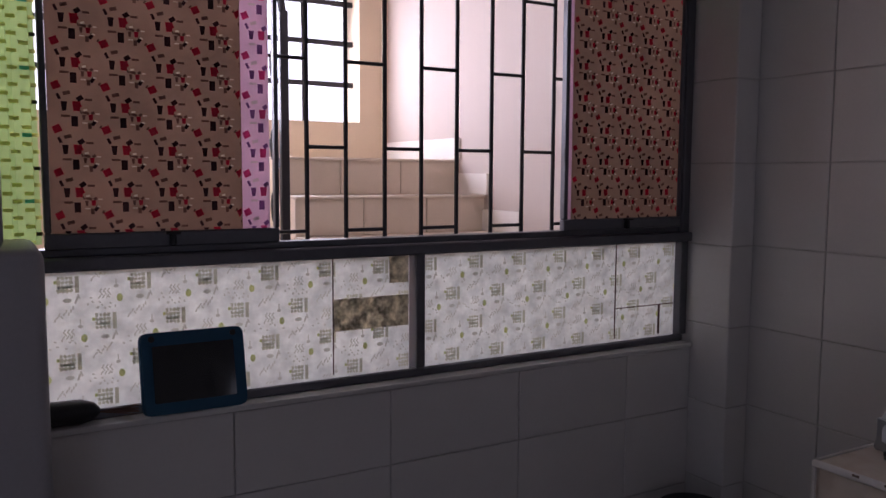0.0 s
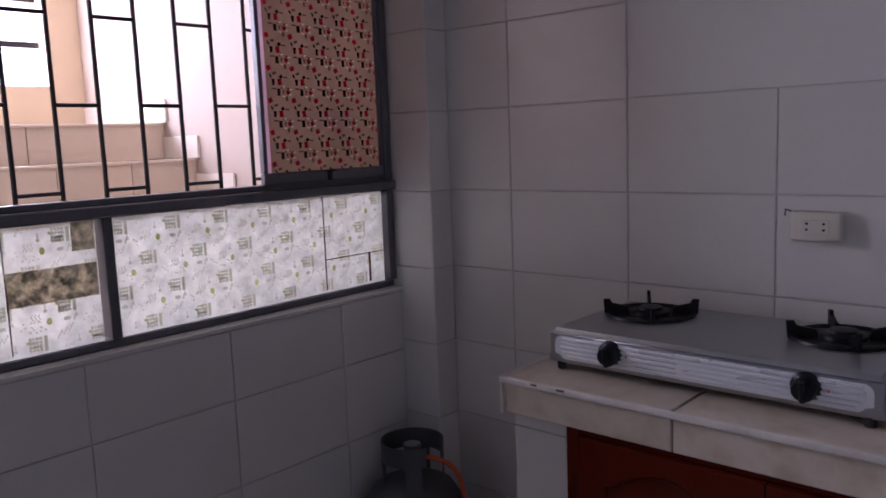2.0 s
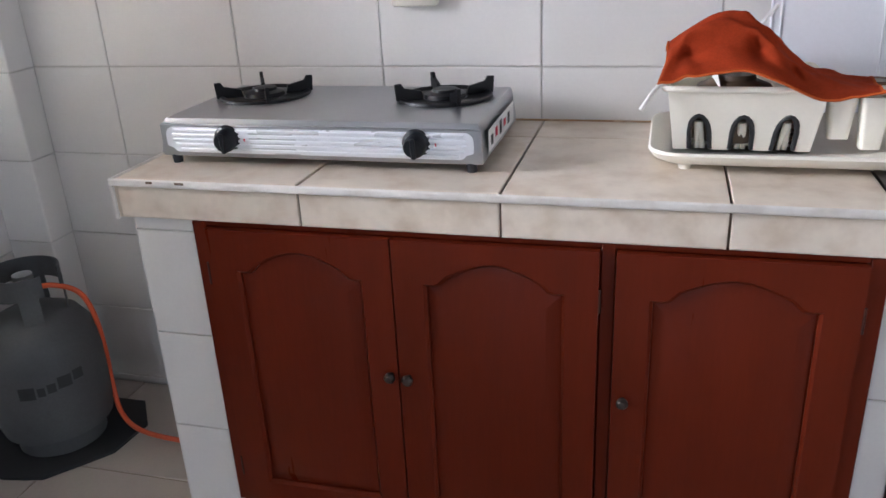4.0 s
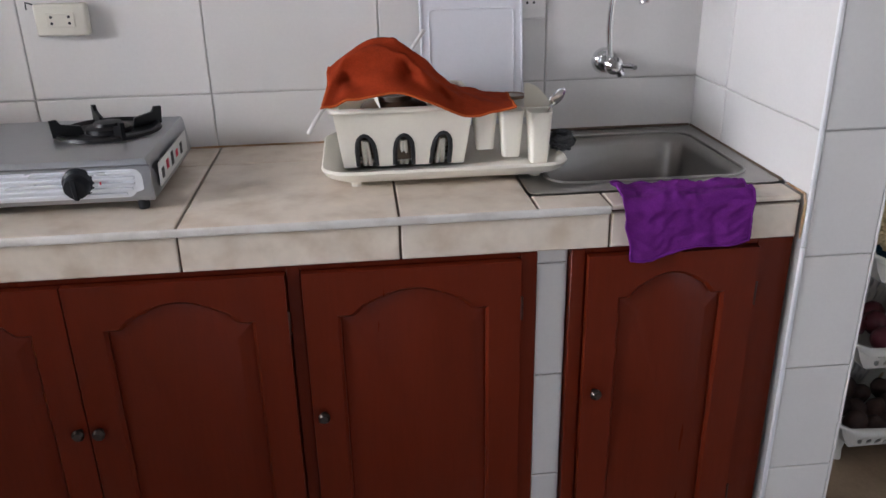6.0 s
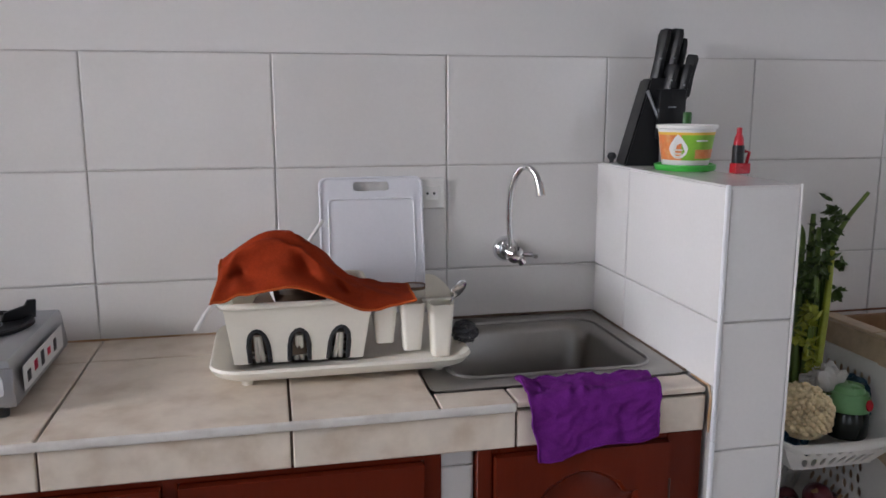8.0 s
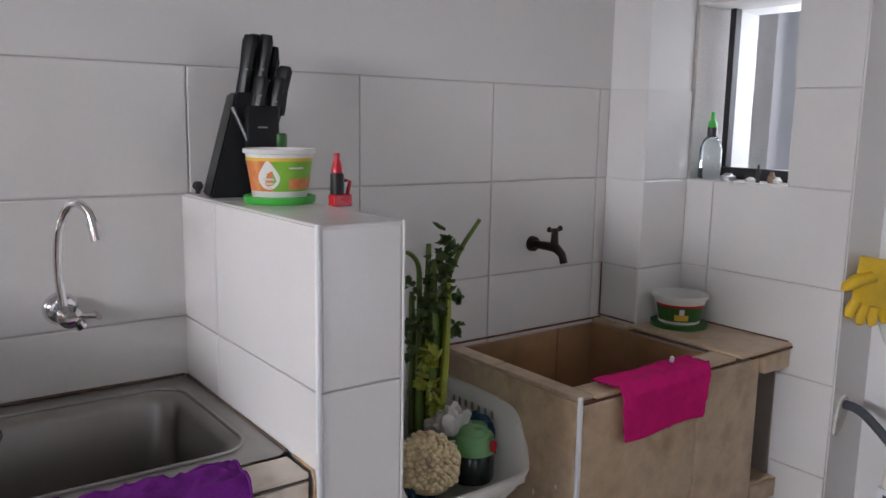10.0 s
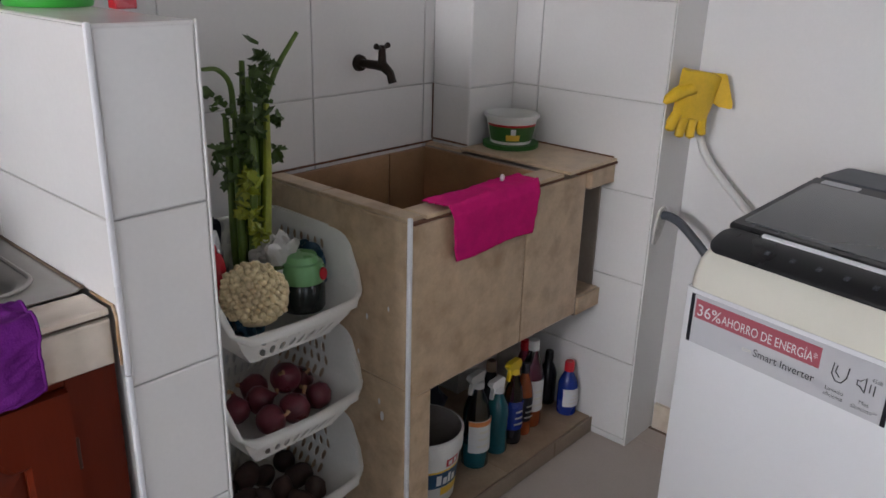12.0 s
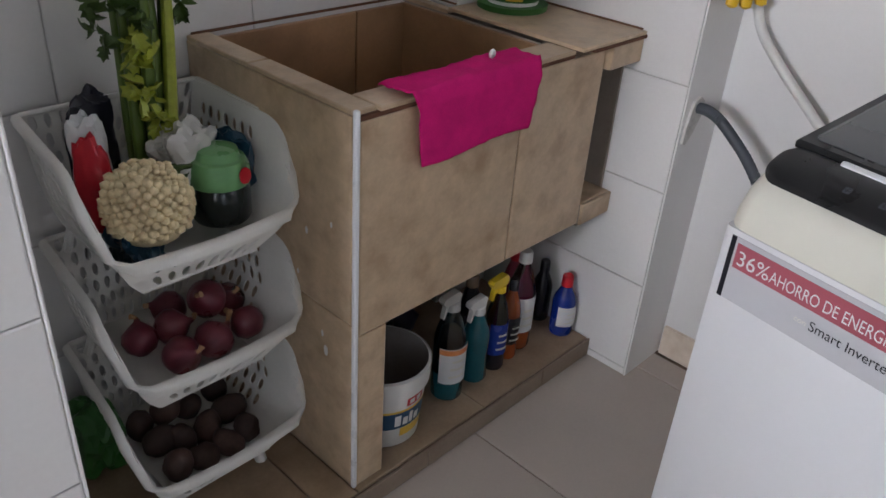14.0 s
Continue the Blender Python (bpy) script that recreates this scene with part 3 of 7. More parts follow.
def food_print(y0, y1, z0, z1, x, parent, seed):
    """Kitchen doodles in olive, grey and lime on white film."""
    rnd = random.Random(seed)
    olive, grey, lime, fine = [], [], [], []
    for oy, oz in ((0.0, 0.0), (0.073, -0.084)):
        olive.append(quad(oy + 0.022, oz - 0.034, 0.030, 0.004))
        olive.append(quad(oy + 0.046, oz - 0.028, 0.008, 0.036))
        for r in range(4):
            for cidx in range(4):
                olive.append(quad(oy + 0.010 + cidx * 0.008, oz - 0.014 - r * 0.009, rnd.uniform(0.005, 0.0095), rnd.uniform(0.005, 0.009), rnd.uniform(-50, 50), rnd.uniform(0.5, 1)))
        grey.append([(oy + 0.026 + 0.009 * math.cos(a), oz - 0.062 + 0.005 * math.sin(a)) for a in np.linspace(0, 6.28, 10)[:-1]])
        grey.append(quad(oy + 0.044, oz - 0.062, 0.004, 0.016, -20))
        grey.append(quad(oy + 0.049, oz - 0.055, 0.003, 0.012, 20))
        for r in range(3):
            fine.append(quad(oy + 0.092 + r * 0.008, oz - 0.044, 0.0025, 0.009, -35))
            fine.append(quad(oy + 0.094 + r * 0.008, oz - 0.051, 0.0025, 0.009, 30))
            fine.append(quad(oy + 0.090 + r * 0.008, oz - 0.058, 0.0025, 0.009, -35))
        grey.append([(oy + 0.124 + 0.005 * math.cos(a), oz - 0.036 + 0.004 * math.sin(a)) for a in np.linspace(0, 6.28, 9)[:-1]])
        grey.append(quad(oy + 0.124, oz - 0.026, 0.0025, 0.012))
        for r in range(9):
            fine.append(quad(oy + 0.075 + r * 0.0045, oz - 0.02 + (r % 3) * 0.004 + r * 0.0022, 0.003, 0.007, rnd.uniform(-60, 60)))
        for r in range(12):
            fine.append(quad(oy + rnd.uniform(0.06, 0.14), oz - rnd.uniform(0.058, 0.083), 0.003, 0.005, rnd.uniform(0, 90)))
        lime.append([(oy + 0.131 + 0.0065 * math.cos(a), oz - 0.062 + 0.009 * math.sin(a)) for a in np.linspace(0, 6.28, 11)[:-1]])
        lime.append(quad(oy + 0.004, oz - 0.022, 0.006, 0.007))
    for shapes, mat in ((olive, "ink_olive"), (grey, "ink_grey"), (fine, "ink_grey"), (lime, "ink_lime")):
        motif_mesh("print", shapes, x, y0, y1, z0, z1, 0.147, 0.168, 0.0, M[mat], parent)


for n, (y0, y1) in enumerate(((-2.66, -1.104), (-1.073, -0.132))):
    pane = sheet("pane", -0.05, y0, y1, 0.9805, 1.2885, M["film_white"], window, "frosted pane with white film of kitchen doodles")
    food_print(max(y0, -2.1) + 0.002, y1 - 0.002, 0.988, 1.286, -0.0482, pane, 3 + n)
seams = wpart("film_seam", box(-0.049, -0.0475, -1.321, -1.3185, 0.99, 1.286), M["ink_brown"], window, "", 0)
wpart("film_seam", box(-0.049, -0.0475, -0.386, -0.383, 0.99, 1.286), M["ink_brown"], window, "", 0)
wpart("film_seam", box(-0.049, -0.0475, -0.383, -0.135, 1.084, 1.0865), M["ink_brown"], window, "", 0)
wpart("film_seam", box(-0.049, -0.0475, -0.202, -0.194, 0.99, 1.084), M["ink_brown"], window, "", 0)
sheet("film_patch", -0.0475, -1.319, -1.108, 1.1, 1.182, M["film_double"], window, "darker doubled film patch")
sheet("film_patch", -0.0475, -1.162, -1.108, 1.215, 1.285, M["film_double"], window, "darker doubled film patch")

# security grille behind the window
grille = thing("security_grille", -0.13, -1.03, 1.3, 0, "black iron security grille with staggered rungs", "grille", kind="structure")
GY = [-1.467, -1.355, -1.248, -1.136, -1.025, -0.912, -0.796, -0.687, -0.573, -0.46, -0.35]
for y in GY:
    wpart("bar", tube([(-0.13, y, 1.24), (-0.13, y, 2.3)], 0.0062, 8), M["iron"], grille)
for i, (a, c) in enumerate(zip(GY, GY[1:])):
    for z in ((1.35, 1.785, 2.22) if i % 2 == 0 else (1.565, 2.0)):
        wpart("rung", tube([(-0.13, a, z), (-0.13, c, z)], 0.005, 8), M["iron"], grille)

# ---- stairwell ----
stair_wall = slab("wall_stair_side", -3.0, -0.2, 0.06, 0.2, -0.12, 5.2, M["stair_paint"], "cream painted stairwell wall")
slab("wall_stair_back", -3.0, -0.2, -2.75, -2.69, -0.12, 5.2, M["stair_paint"], "cream painted stairwell wall")
slab("wall_upper", -0.2, -0.05, -3.5, 0.2, 2.86, 5.2, M["stair_paint"], "cream painted stairwell wall above the kitchen")
# left part of the opening is out of view, widened to admit more daylight
far = joined("wall_stair_end", [(-2.75, -2.57, -2.65, 0.06, -0.12, 1.805), (-2.75, -2.57, -0.12, 0.06, 1.805, 5.2), (-2.75, -2.57, -2.65, -2.45, 1.805, 5.2),
                                (-2.75, -2.57, -2.45, -0.12, 2.56, 2.74), (-2.75, -2.57, -2.45, -0.12, 3.7, 5.2)], M["stair_beige"], "beige stairwell wall with bright barred openings")
landing_grille = thing("window_grille", -2.68, -0.7, 1.8, 0, "dark flat bars across the landing window", "grille", kind="structure")
for z in (2.03, 2.27, 2.5, 2.98, 3.22, 3.46):
    wpart("bar", box(-2.69, -2.665, -2.45, -0.12, z - 0.015, z + 0.015, 0.002, 1), M["iron"], landing_grille)
for y in (-0.95, -0.42):
    wpart("bar", box(-2.70, -2.688, y - 0.012, y + 0.012, 1.81, 2.56), M["iron"], landing_grille)

stairs = thing("stairs", -1.4, -0.42, 0.0, 0, "tiled staircase with pale treads and beige risers", "stairs", kind="structure")
for k in range(5):
    top, nose = 1.578 - 0.175 * k, -1.735 + 0.27 * k
    back = nose - 0.27 if k else -2.57
    front = nose - 0.018
    for i in range(3):
        w = 0.97 / 3
        ya = -0.91 + w * i
        wpart("riser_tile", box(front - 0.008, front, ya + 0.002, ya + w - 0.002, top - 0.173, top - 0.014), M["stair_tile"], stairs)
    wpart("tread", box(back - 0.018, nose, -0.91, 0.058, top - 0.014, top, 0.005, 2), M["stair_tile"], stairs, "pale tread with a rounded nosing")
    wpart("step_core", box(-2.56 if k == 0 else back - 0.02, front - 0.008, -0.908, 0.058, 0.0, top - 0.0145), M["stair_beige"], stairs)
    if k:
        wpart("skirting_tile", box(back - 0.018, nose + 0.02, 0.046, 0.0595, top + 0.001, top + 0.105, 0.002, 1), M["stair_white"], stairs, "white stepped skirting tile")
wpart("skirting_tile", box(-2.565, -1.71, 0.046, 0.0595, 1.579, 1.69, 0.002, 1), M["stair_white"], stairs, "white skirting tile")
slab("floor_stairwell", -3.0, -0.2, -2.65, 0.06, -0.12, 0.0, M["stair_tile"], "pale tiled stairwell floor", "floor")

railing = thing("stair_railing", -1.44, -0.965, 1.2, 0, "black iron stair railing with a sloping handrail", "railing")
wpart("newel", box(-1.465, -1.43, -0.983, -0.947, 0.9, 2.17, 0.004, 1), M["iron"], railing)
wpart("handrail", tube([(-1.447, -0.965, 2.15), (-1.47, -0.965, 2.215), (-1.75, -0.965, 2.43), (-2.5, -0.965, 2.9)], 0.017, 8), M["iron"], railing)
wpart("lower_rail", tube([(-1.447, -0.965, 1.5), (-2.5, -0.965, 2.18)], 0.01, 8), M["iron"], railing)
for k in range(6):
    x = -1.58 - 0.16 * k
    wpart("baluster", tube([(x, -0.965, 1.5 + (-1.447 - x) * 0.648), (x, -0.965, 2.25 + (-1.447 - x) * 0.63)], 0.008, 6), M["iron"], railing)
for z in (1.36, 1.62, 1.95):
    wpart("hoop", tube([(-1.447 + 0.03 * math.cos(a), -1.01, z + 0.06 * math.sin(a)) for a in np.linspace(0, 6.28, 17)[:-1]], 0.008, 6, closed=True), M["iron"], railing)

# grey cabinet standing at the end of the window
M["grey_lacquer"] = material("grey_lacquer", (0.42, 0.41, 0.43), 0.4, var=0.06, scale=3)
cab = thing("storage_cabinet", 0.25, -2.3, 0.0, 0, "grey lacquered storage cabinet with rounded top edge", "cabinet")
wpart("body", box(0.02, 0.3, -2.6, -1.985, 0.0, 1.365, 0.02, 3), M["grey_lacquer"], cab)
wpart("upper_body", box(0.02, 0.28, -2.6, -2.045, 1.366, 2.1, 0.012, 2), M["grey_lacquer"], cab)

# tablet leaning on the pane, brush lying beside it
M["blue_foam"] = material("blue_foam", (0.008, 0.075, 0.15), 0.6, var=0.1, bump=0.1)
M["screen"] = material("screen", (0.006, 0.006, 0.007), 0.12, var=0.1)
tablet = new("tablet")
tagged(tablet, "tablet in a chunky blue foam bumper on the sill", "tablet")
tablet.matrix_world = pose(-0.002, -1.673, 0.961, 0, -12, 0) @ pose(0, 0, 0, 90, 0, 90)
b = bmesh.new()
ring = [(x, y) for x, y in round_rect(-0.112, 0.112, 0.0, 0.182, 0.016)]
outer = [(x * (1.0 + 0.03 * (abs(x) > 0.1) * (y < 0.025 or y > 0.157)), y * 1.0) for x, y in ring]
prism(outer, 0.022, bm=b)
bmesh.ops.bevel(b, geom=[e for e in b.edges], offset=0.004, segments=2, affect="EDGES")
part("bumper", b, M["blue_foam"], tablet)
part("screen", prism(round_rect(-0.09, 0.09, 0.026, 0.152, 0.004), 0.0012, m=pose(0, 0, 0.0222)), M["screen"], tablet, "black glossy screen")
for x in (-0.09, 0.09):
    part("strap_hole", lathe([(0, 0.0225), (0.007, 0.0225), (0.007, 0.0235), (0.0, 0.0235)], 12, m=pose(x, 0.168, 0)), M["black_plastic"], tablet)
brush = thing("brush", -0.02, -1.93, 0.961, 0, "black handled brush lying on the sill", "brush")
wpart("handle", tube([(-0.015, -2.03, 0.99), (-0.015, -1.98, 0.99), (-0.018, -1.91, 0.988), (-0.02, -1.885, 0.985), (-0.02, -1.872, 0.983)], [0.026, 0.027, 0.026, 0.02, 0.008], 14), M["black_plastic"], brush)
M["bristle"] = material("bristle", (0.12, 0.06, 0.04), 0.7, var=0.4, fine=300)
b = bmesh.new()
for k in range(26):
    tube([(-0.02, -1.875, 0.982), (-0.02 + random.uniform(-0.012, 0.012), -1.80 + random.uniform(-0.02, 0.01), 0.978 + random.uniform(-0.009, 0.009))], 0.0012, 4, bm=b)
wpart("bristles", b, M["bristle"], brush, "stiff brown bristles")

# ---- gas cylinder ----
M["cyl_grey"] = material("cyl_grey", (0.085, 0.088, 0.09), 0.5, var=0.2, scale=14, stain=(0.035, 0.033, 0.033), stain_amt=0.6, stain_scale=7, bump=0.1, bump_scale=80)
cyl = thing("gas_cylinder", 0.228, -0.315, 0.012, 0, "scuffed dark grey gas cylinder in the corner", "gas cylinder")
CX, CY = 0.228, -0.315
wpart("bottle", lathe([(0, 0.035), (0.10, 0.037), (0.148, 0.06), (0.159, 0.11), (0.161, 0.28), (0.154, 0.335), (0.12, 0.385), (0.07, 0.41), (0.0, 0.415)], 40, m=pose(CX, CY, 0.012)), M["cyl_grey"], cyl)
wpart("foot_ring", lathe([(0.115, 0.0), (0.12, 0.0), (0.12, 0.05), (0.113, 0.05)], 32, m=pose(CX, CY, 0.012), closed=True), M["cyl_grey"], cyl)
b = bmesh.new()
for a0, a1, z0, z1 in ((20, 340, 0.47, 0.53), (200, 230, 0.395, 0.48), (300, 330, 0.395, 0.48), (100, 130, 0.395, 0.48), (30, 55, 0.395, 0.48)):
    n = max(3, int((a1 - a0) / 8))
    rings = []
    for i in range(n + 1):
        a = radians(a0 + (a1 - a0) * i / n)
        c, s = math.cos(a), math.sin(a)
        rings.append([(CX + r * c, CY + r * s, z + 0.012) for r, z in ((0.092, z0), (0.096, z0), (0.096, z1), (0.092, z1))])
    loft(rings, bm=b)
wpart("collar", b, M["cyl_grey"], cyl, "open steel guard collar")
b = lathe([(0, 0.41), (0.02, 0.41), (0.02, 0.45), (0.014, 0.455), (0.014, 0.49), (0.026, 0.495), (0.026, 0.515), (0.0, 0.52)], 16, m=pose(CX, CY, 0.012))
tube([(CX, CY, 0.485), (CX + 0.04, CY - 0.01, 0.49)], 0.012, 10, bm=b)
wpart("valve", b, M["steel"], cyl)
M["faded_ink"] = material("faded_ink", (0.025, 0.025, 0.027), 0.6, var=0.3)
b = bmesh.new()
for a0, a1, z0, z1 in ((285, 300, 0.225, 0.262), (302, 309, 0.23, 0.256), (311, 319, 0.235, 0.262), (321, 334, 0.24, 0.275), (336, 346, 0.25, 0.28)):
    rings = [[(CX + 0.1618 * math.cos(radians(a)), CY + 0.1618 * math.sin(radians(a)), z) for z in (z0, z1)] for a in np.linspace(a0, a1, 4)]
    vv = [[b.verts.new(p) for p in r] for r in rings]
    for r0, r1 in zip(vv, vv[1:]):
        b.faces.new((r0[0], r1[0], r1[1], r0[1]))
wpart("stencil", b, M["faded_ink"], cyl, "faded dark stencilled mark", 0)
M["orange_rubber"] = material("orange_rubber", (0.62, 0.1, 0.03), 0.45, var=0.1)
hose = thing("gas_hose", 0.5, -0.3, 0.012, 0, "bright orange rubber gas hose from the cylinder", "hose")
wpart("tube", tube([(CX + 0.02, CY - 0.02, 0.49), (CX + 0.07, CY + 0.02, 0.49), (CX + 0.115, CY + 0.06, 0.455), (CX + 0.132, CY + 0.08, 0.38), (CX + 0.138, CY + 0.085, 0.27), (CX + 0.14, CY + 0.08, 0.15),
                    (CX + 0.175, CY + 0.05, 0.07), (CX + 0.25, CY + 0.03, 0.03), (0.62, -0.285, 0.014), (0.72, -0.27, 0.012), (0.8, -0.25, 0.012)], 0.0075, 10, smooth=8), M["orange_rubber"], hose)
mat_ob = thing("floor_mat", 0.23, -0.33, 0.0, 0, "crumpled dark cloth mat under the gas cylinder", "mat")
b = bmesh.new()
loft([[(x + 0.01 * math.sin(17 * y), y, z + 0.004 * math.sin(23 * x)) for x, y in ((0.03, -0.49), (0.2, -0.53), (0.32, -0.51), (0.43, -0.36), (0.44, -0.22), (0.38, -0.12), (0.17, -0.115), (0.16, -0.2), (0.02, -0.22))] for z in (0.0, 0.011)], bm=b)
wpart("cloth", b, M["dark_rubber"], mat_ob)

# ---- cabinet doors ----
M["jar_brown_dark"] = material("hinge_brown", (0.06, 0.02, 0.012), 0.4, metal=0.4)
M["knob_metal"] = material("knob_metal", (0.09, 0.075, 0.065), 0.3, metal=0.9, var=0.1)


def arch_outline(x0, x1, z0, z1, sag):
    """A panel outline with a cathedral arch on top."""
    pts = [(x0, z0), (x1, z0), (x1, z1 - sag)]
    n = 30
    for i in range(n + 1):
        s = i / n
        e = min(s, 1 - s)
        if e < 0.08:
            h = 0.0
        elif e < 0.2:
            h = 0.25 * (1 - math.cos(math.pi * (e - 0.08) / 0.12))
        else:
            h = 0.5 + 0.5 * math.sin(math.pi / 2 * (e - 0.2) / 0.3)
        pts.append((x1 - (x1 - x0) * s, z1 - sag + sag * h))
    return pts


def panel_door(name, parent, x0, x1, z0, z1, knob_x, knob_z):
    """A framed door: frame with an arched opening, and a fielded panel in it."""
    y = -0.556
    door = thing(name, (x0 + x1) / 2, y, z0)
    door.parent = parent
    door.matrix_parent_inverse = parent.matrix_world.inverted()
    st = 0.062
    hole = arch_outline(x0 + st, x1 - st, z0 + st, z1 - 0.04, 0.05)
    b = bmesh.new()
    k = len(hole)
    ring_out = []
    for hx, hz in hole:
        ring_out.append((x0 if hx < x0 + st + 0.002 else x1 if hx > x1 - st - 0.002 else hx, z0 if hz < z0 + st + 0.002 else z1 if hx not in (hole[0][0], hole[1][0]) or hz > z1 - 0.11 else hz))
    ring_out[0], ring_out[1] = (x0, z0), (x1, z0)
    for i in range(2, k):
        hx, hz = hole[i]
        ring_out[i] = (hx, z1)
    ring_out[2], ring_out[k - 1] = (x1, z1), (x0, z1)
    rows = []

    def inset(d):
        mx, mz = (x0 + x1) / 2, (z0 + z1) / 2
        return [(mx + (hx - mx) * (1 - 2 * d / (x1 - x0 - 2 * st)), hz + d * (1 if hz < mz else -1)) for hx, hz in hole]
    for d, pts in ((0.0, ring_out), (-0.018, ring_out), (-0.018, hole), (-0.012, inset(0.006)), (0.0, inset(0.007))):
        rows.append([b.verts.new((px, y + d, pz)) for px, pz in pts])
    for r0, r1 in zip(rows, rows[1:]):
        for i in range(k):
            j = (i + 1) % k
            try:
                b.faces.new((r0[i], r0[j], r1[j], r1[i]))
            except ValueError:
                pass
    frame_ob = wpart("door_frame", b, M["wood"], door, "", 30)
    inner = arch_outline(x0 + st + 0.001, x1 - st - 0.001, z0 + st, z1 - 0.041, 0.05)
    cx, cz = (x0 + x1) / 2, (z0 + z1) / 2
    field = [(cx + (hx - cx) * (1 - 0.064 / (x1 - x0 - 2 * st)), hz + 0.032 * (1 if hz < cz else -1)) for hx, hz in inner]
    b = loft([[(px, y - 0.004, pz) for px, pz in inner], [(px, y - 0.013, pz) for px, pz in field]], cap0=False)
    wpart("panel", b, M["wood"], door, "", 20)
    wpart("knob", lathe([(0, 0), (0.005, 0.0), (0.005, 0.008), (0.011, 0.012), (0.012, 0.018), (0.008, 0.024), (0, 0.025)], 16, m=pose(knob_x, y - 0.018, knob_z, 90)), M["knob_metal"], door, "small dark metal knob")
    for hz in (z0 + 0.1, z1 - 0.1):
        far_x = x1 + 0.002 if knob_x < cx else x0 - 0.002
        wpart("hinge", tube([(far_x, y - 0.017, hz - 0.025), (far_x, y - 0.017, hz + 0.025)], 0.0028, 8), M["jar_brown_dark"], door)
    return door


def face_frame(parent, xs, z0, z1):
    for x0, x1 in xs:
        wpart("stile", box(x0, x1, -0.557, -0.53, z0, z1, 0.002, 1), M["wood"], parent)


c1 = thing("base_cabinet", 1.6, -0.54, 0.09, 0, "dark red stained wooden cabinet front with three arched doors", "cabinet", "base cabinets")
face_frame(c1, ((0.9485, 0.982), (1.792, 1.818), (2.238, 2.2705)), 0.09, 0.811)
wpart("rail", box(0.982, 2.238, -0.556, -0.53, 0.802, 0.8112), M["wood"], c1)
wpart("rail", box(0.982, 2.238, -0.556, -0.53, 0.09, 0.103), M["wood"], c1)
wpart("inside", box(0.95, 2.27, -0.53, -0.525, 0.09, 0.811), M["wood"], c1)
panel_door("door", c1, 0.984, 1.386, 0.105, 0.80, 1.372, 0.497)
panel_door("door", c1, 1.389, 1.79, 0.105, 0.80, 1.41, 0.495)
panel_door("door", c1, 1.82, 2.236, 0.105, 0.80, 1.842, 0.494)
c2 = thing("base_cabinet", 2.56, -0.54, 0.09, 0, "narrow dark red wooden cabinet front under the sink", "cabinet", "base cabinets")
face_frame(c2, ((2.337, 2.366), (2.712, 2.786)), 0.09, 0.811)
wpart("inside", box(2.338, 2.785, -0.53, -0.525, 0.09, 0.811), M["wood"], c2)
wpart("rail", box(2.366, 2.712, -0.556, -0.53, 0.802, 0.8112), M["wood"], c2)
panel_door("door", c2, 2.368, 2.71, 0.105, 0.80, 2.392, 0.5)

# ---- stove ----
stove = thing("gas_stove", 1.195, -0.28, 0.90, 0, "two-burner steel tabletop gas stove with black pan supports", "stove")
SX0, SX1, SY0, SY1 = 0.842, 1.545, -0.437, -0.085
b = loft([[(x, y, z) for x, y in ((SX0 - 0.006 + i, SY0 - 0.012 + i), (SX1 + 0.006 - i, SY0 - 0.012 + i), (SX1 + 0.006 - i, SY1), (SX0 - 0.006 + i, SY1))] for z, i in ((0.918, 0.002), (0.925, -0.001), (0.99, 0.008), (0.998, 0.012))])
bmesh.ops.bevel(b, geom=[e for e in b.edges if e.is_manifold and e.calc_face_angle(0) > 0.8], offset=0.004, segments=2, affect="EDGES")
wpart("body", b, M["steel"], stove, "", 35)
wpart("control_panel", box(SX0 - 0.004, SX1 + 0.004, SY0 - 0.0125, SY0 - 0.004, 0.9215, 0.988, 0.002, 1), M["steel"], stove, "satin steel control panel")
panel_out = round_rect(SX0 + 0.01, SX1 - 0.012, 0.9275, 0.982, 0.018, 6)
plate_ = bmesh.new()
prism([(x - 0.012 * (z < 0.94) * (1 if x > 1.2 else -1), z) for x, z in panel_out], 0.0016, bm=plate_, m=pose(0, SY0 - 0.0126, 0, 90))
wpart("panel_plate", plate_, M["panel_sheen"], stove, "ribbed aluminium plate with rounded ends, reflected daylight in its colour")
for k in range(5):
    z = 0.934 + k * 0.0104
    inset = (0.042, 0.031, 0.026, 0.026, 0.03)[k]
    wpart("rib", box(SX0 + inset, SX1 - inset, SY0 - 0.0182, SY0 - 0.012, z - 0.0034, z + 0.0034, 0.0022, 2), M["panel_sheen"], stove)
M["knob_black"] = material("knob_black", (0.007, 0.009, 0.013), 0.4, var=0.1, spec=0.3)
for x in (0.999, 1.416):
    k = lathe([(0, 0), (0.03, 0), (0.029, 0.008), (0.024, 0.012), (0.022, 0.026), (0.02, 0.029), (0, 0.03)], 28)
    box(-0.005, 0.005, -0.022, 0.022, 0.026, 0.034, 0.002, 1, bm=k)
    bmesh.ops.transform(k, matrix=pose(x, SY0 - 0.009, 0.959, 100), verts=k.verts)
    wpart("knob", k, M["knob_black"], stove, "black control knob")
    wpart("dial_mark", box(x + 0.04, x + 0.0425, SY0 - 0.0192, SY0 - 0.0175, 0.955, 0.961), M["ink_red"], stove, "small red dial marks", 0)
for x in (SX0 + 0.02, SX1 - 0.02):
    for y in (SY0 + 0.0, SY1 - 0.03):
        wpart("foot", lathe([(0, 0), (0.010, 0), (0.012, 0.019), (0, 0.019)], 14, m=pose(x, y, 0.9005)), M["dark_rubber"], stove)
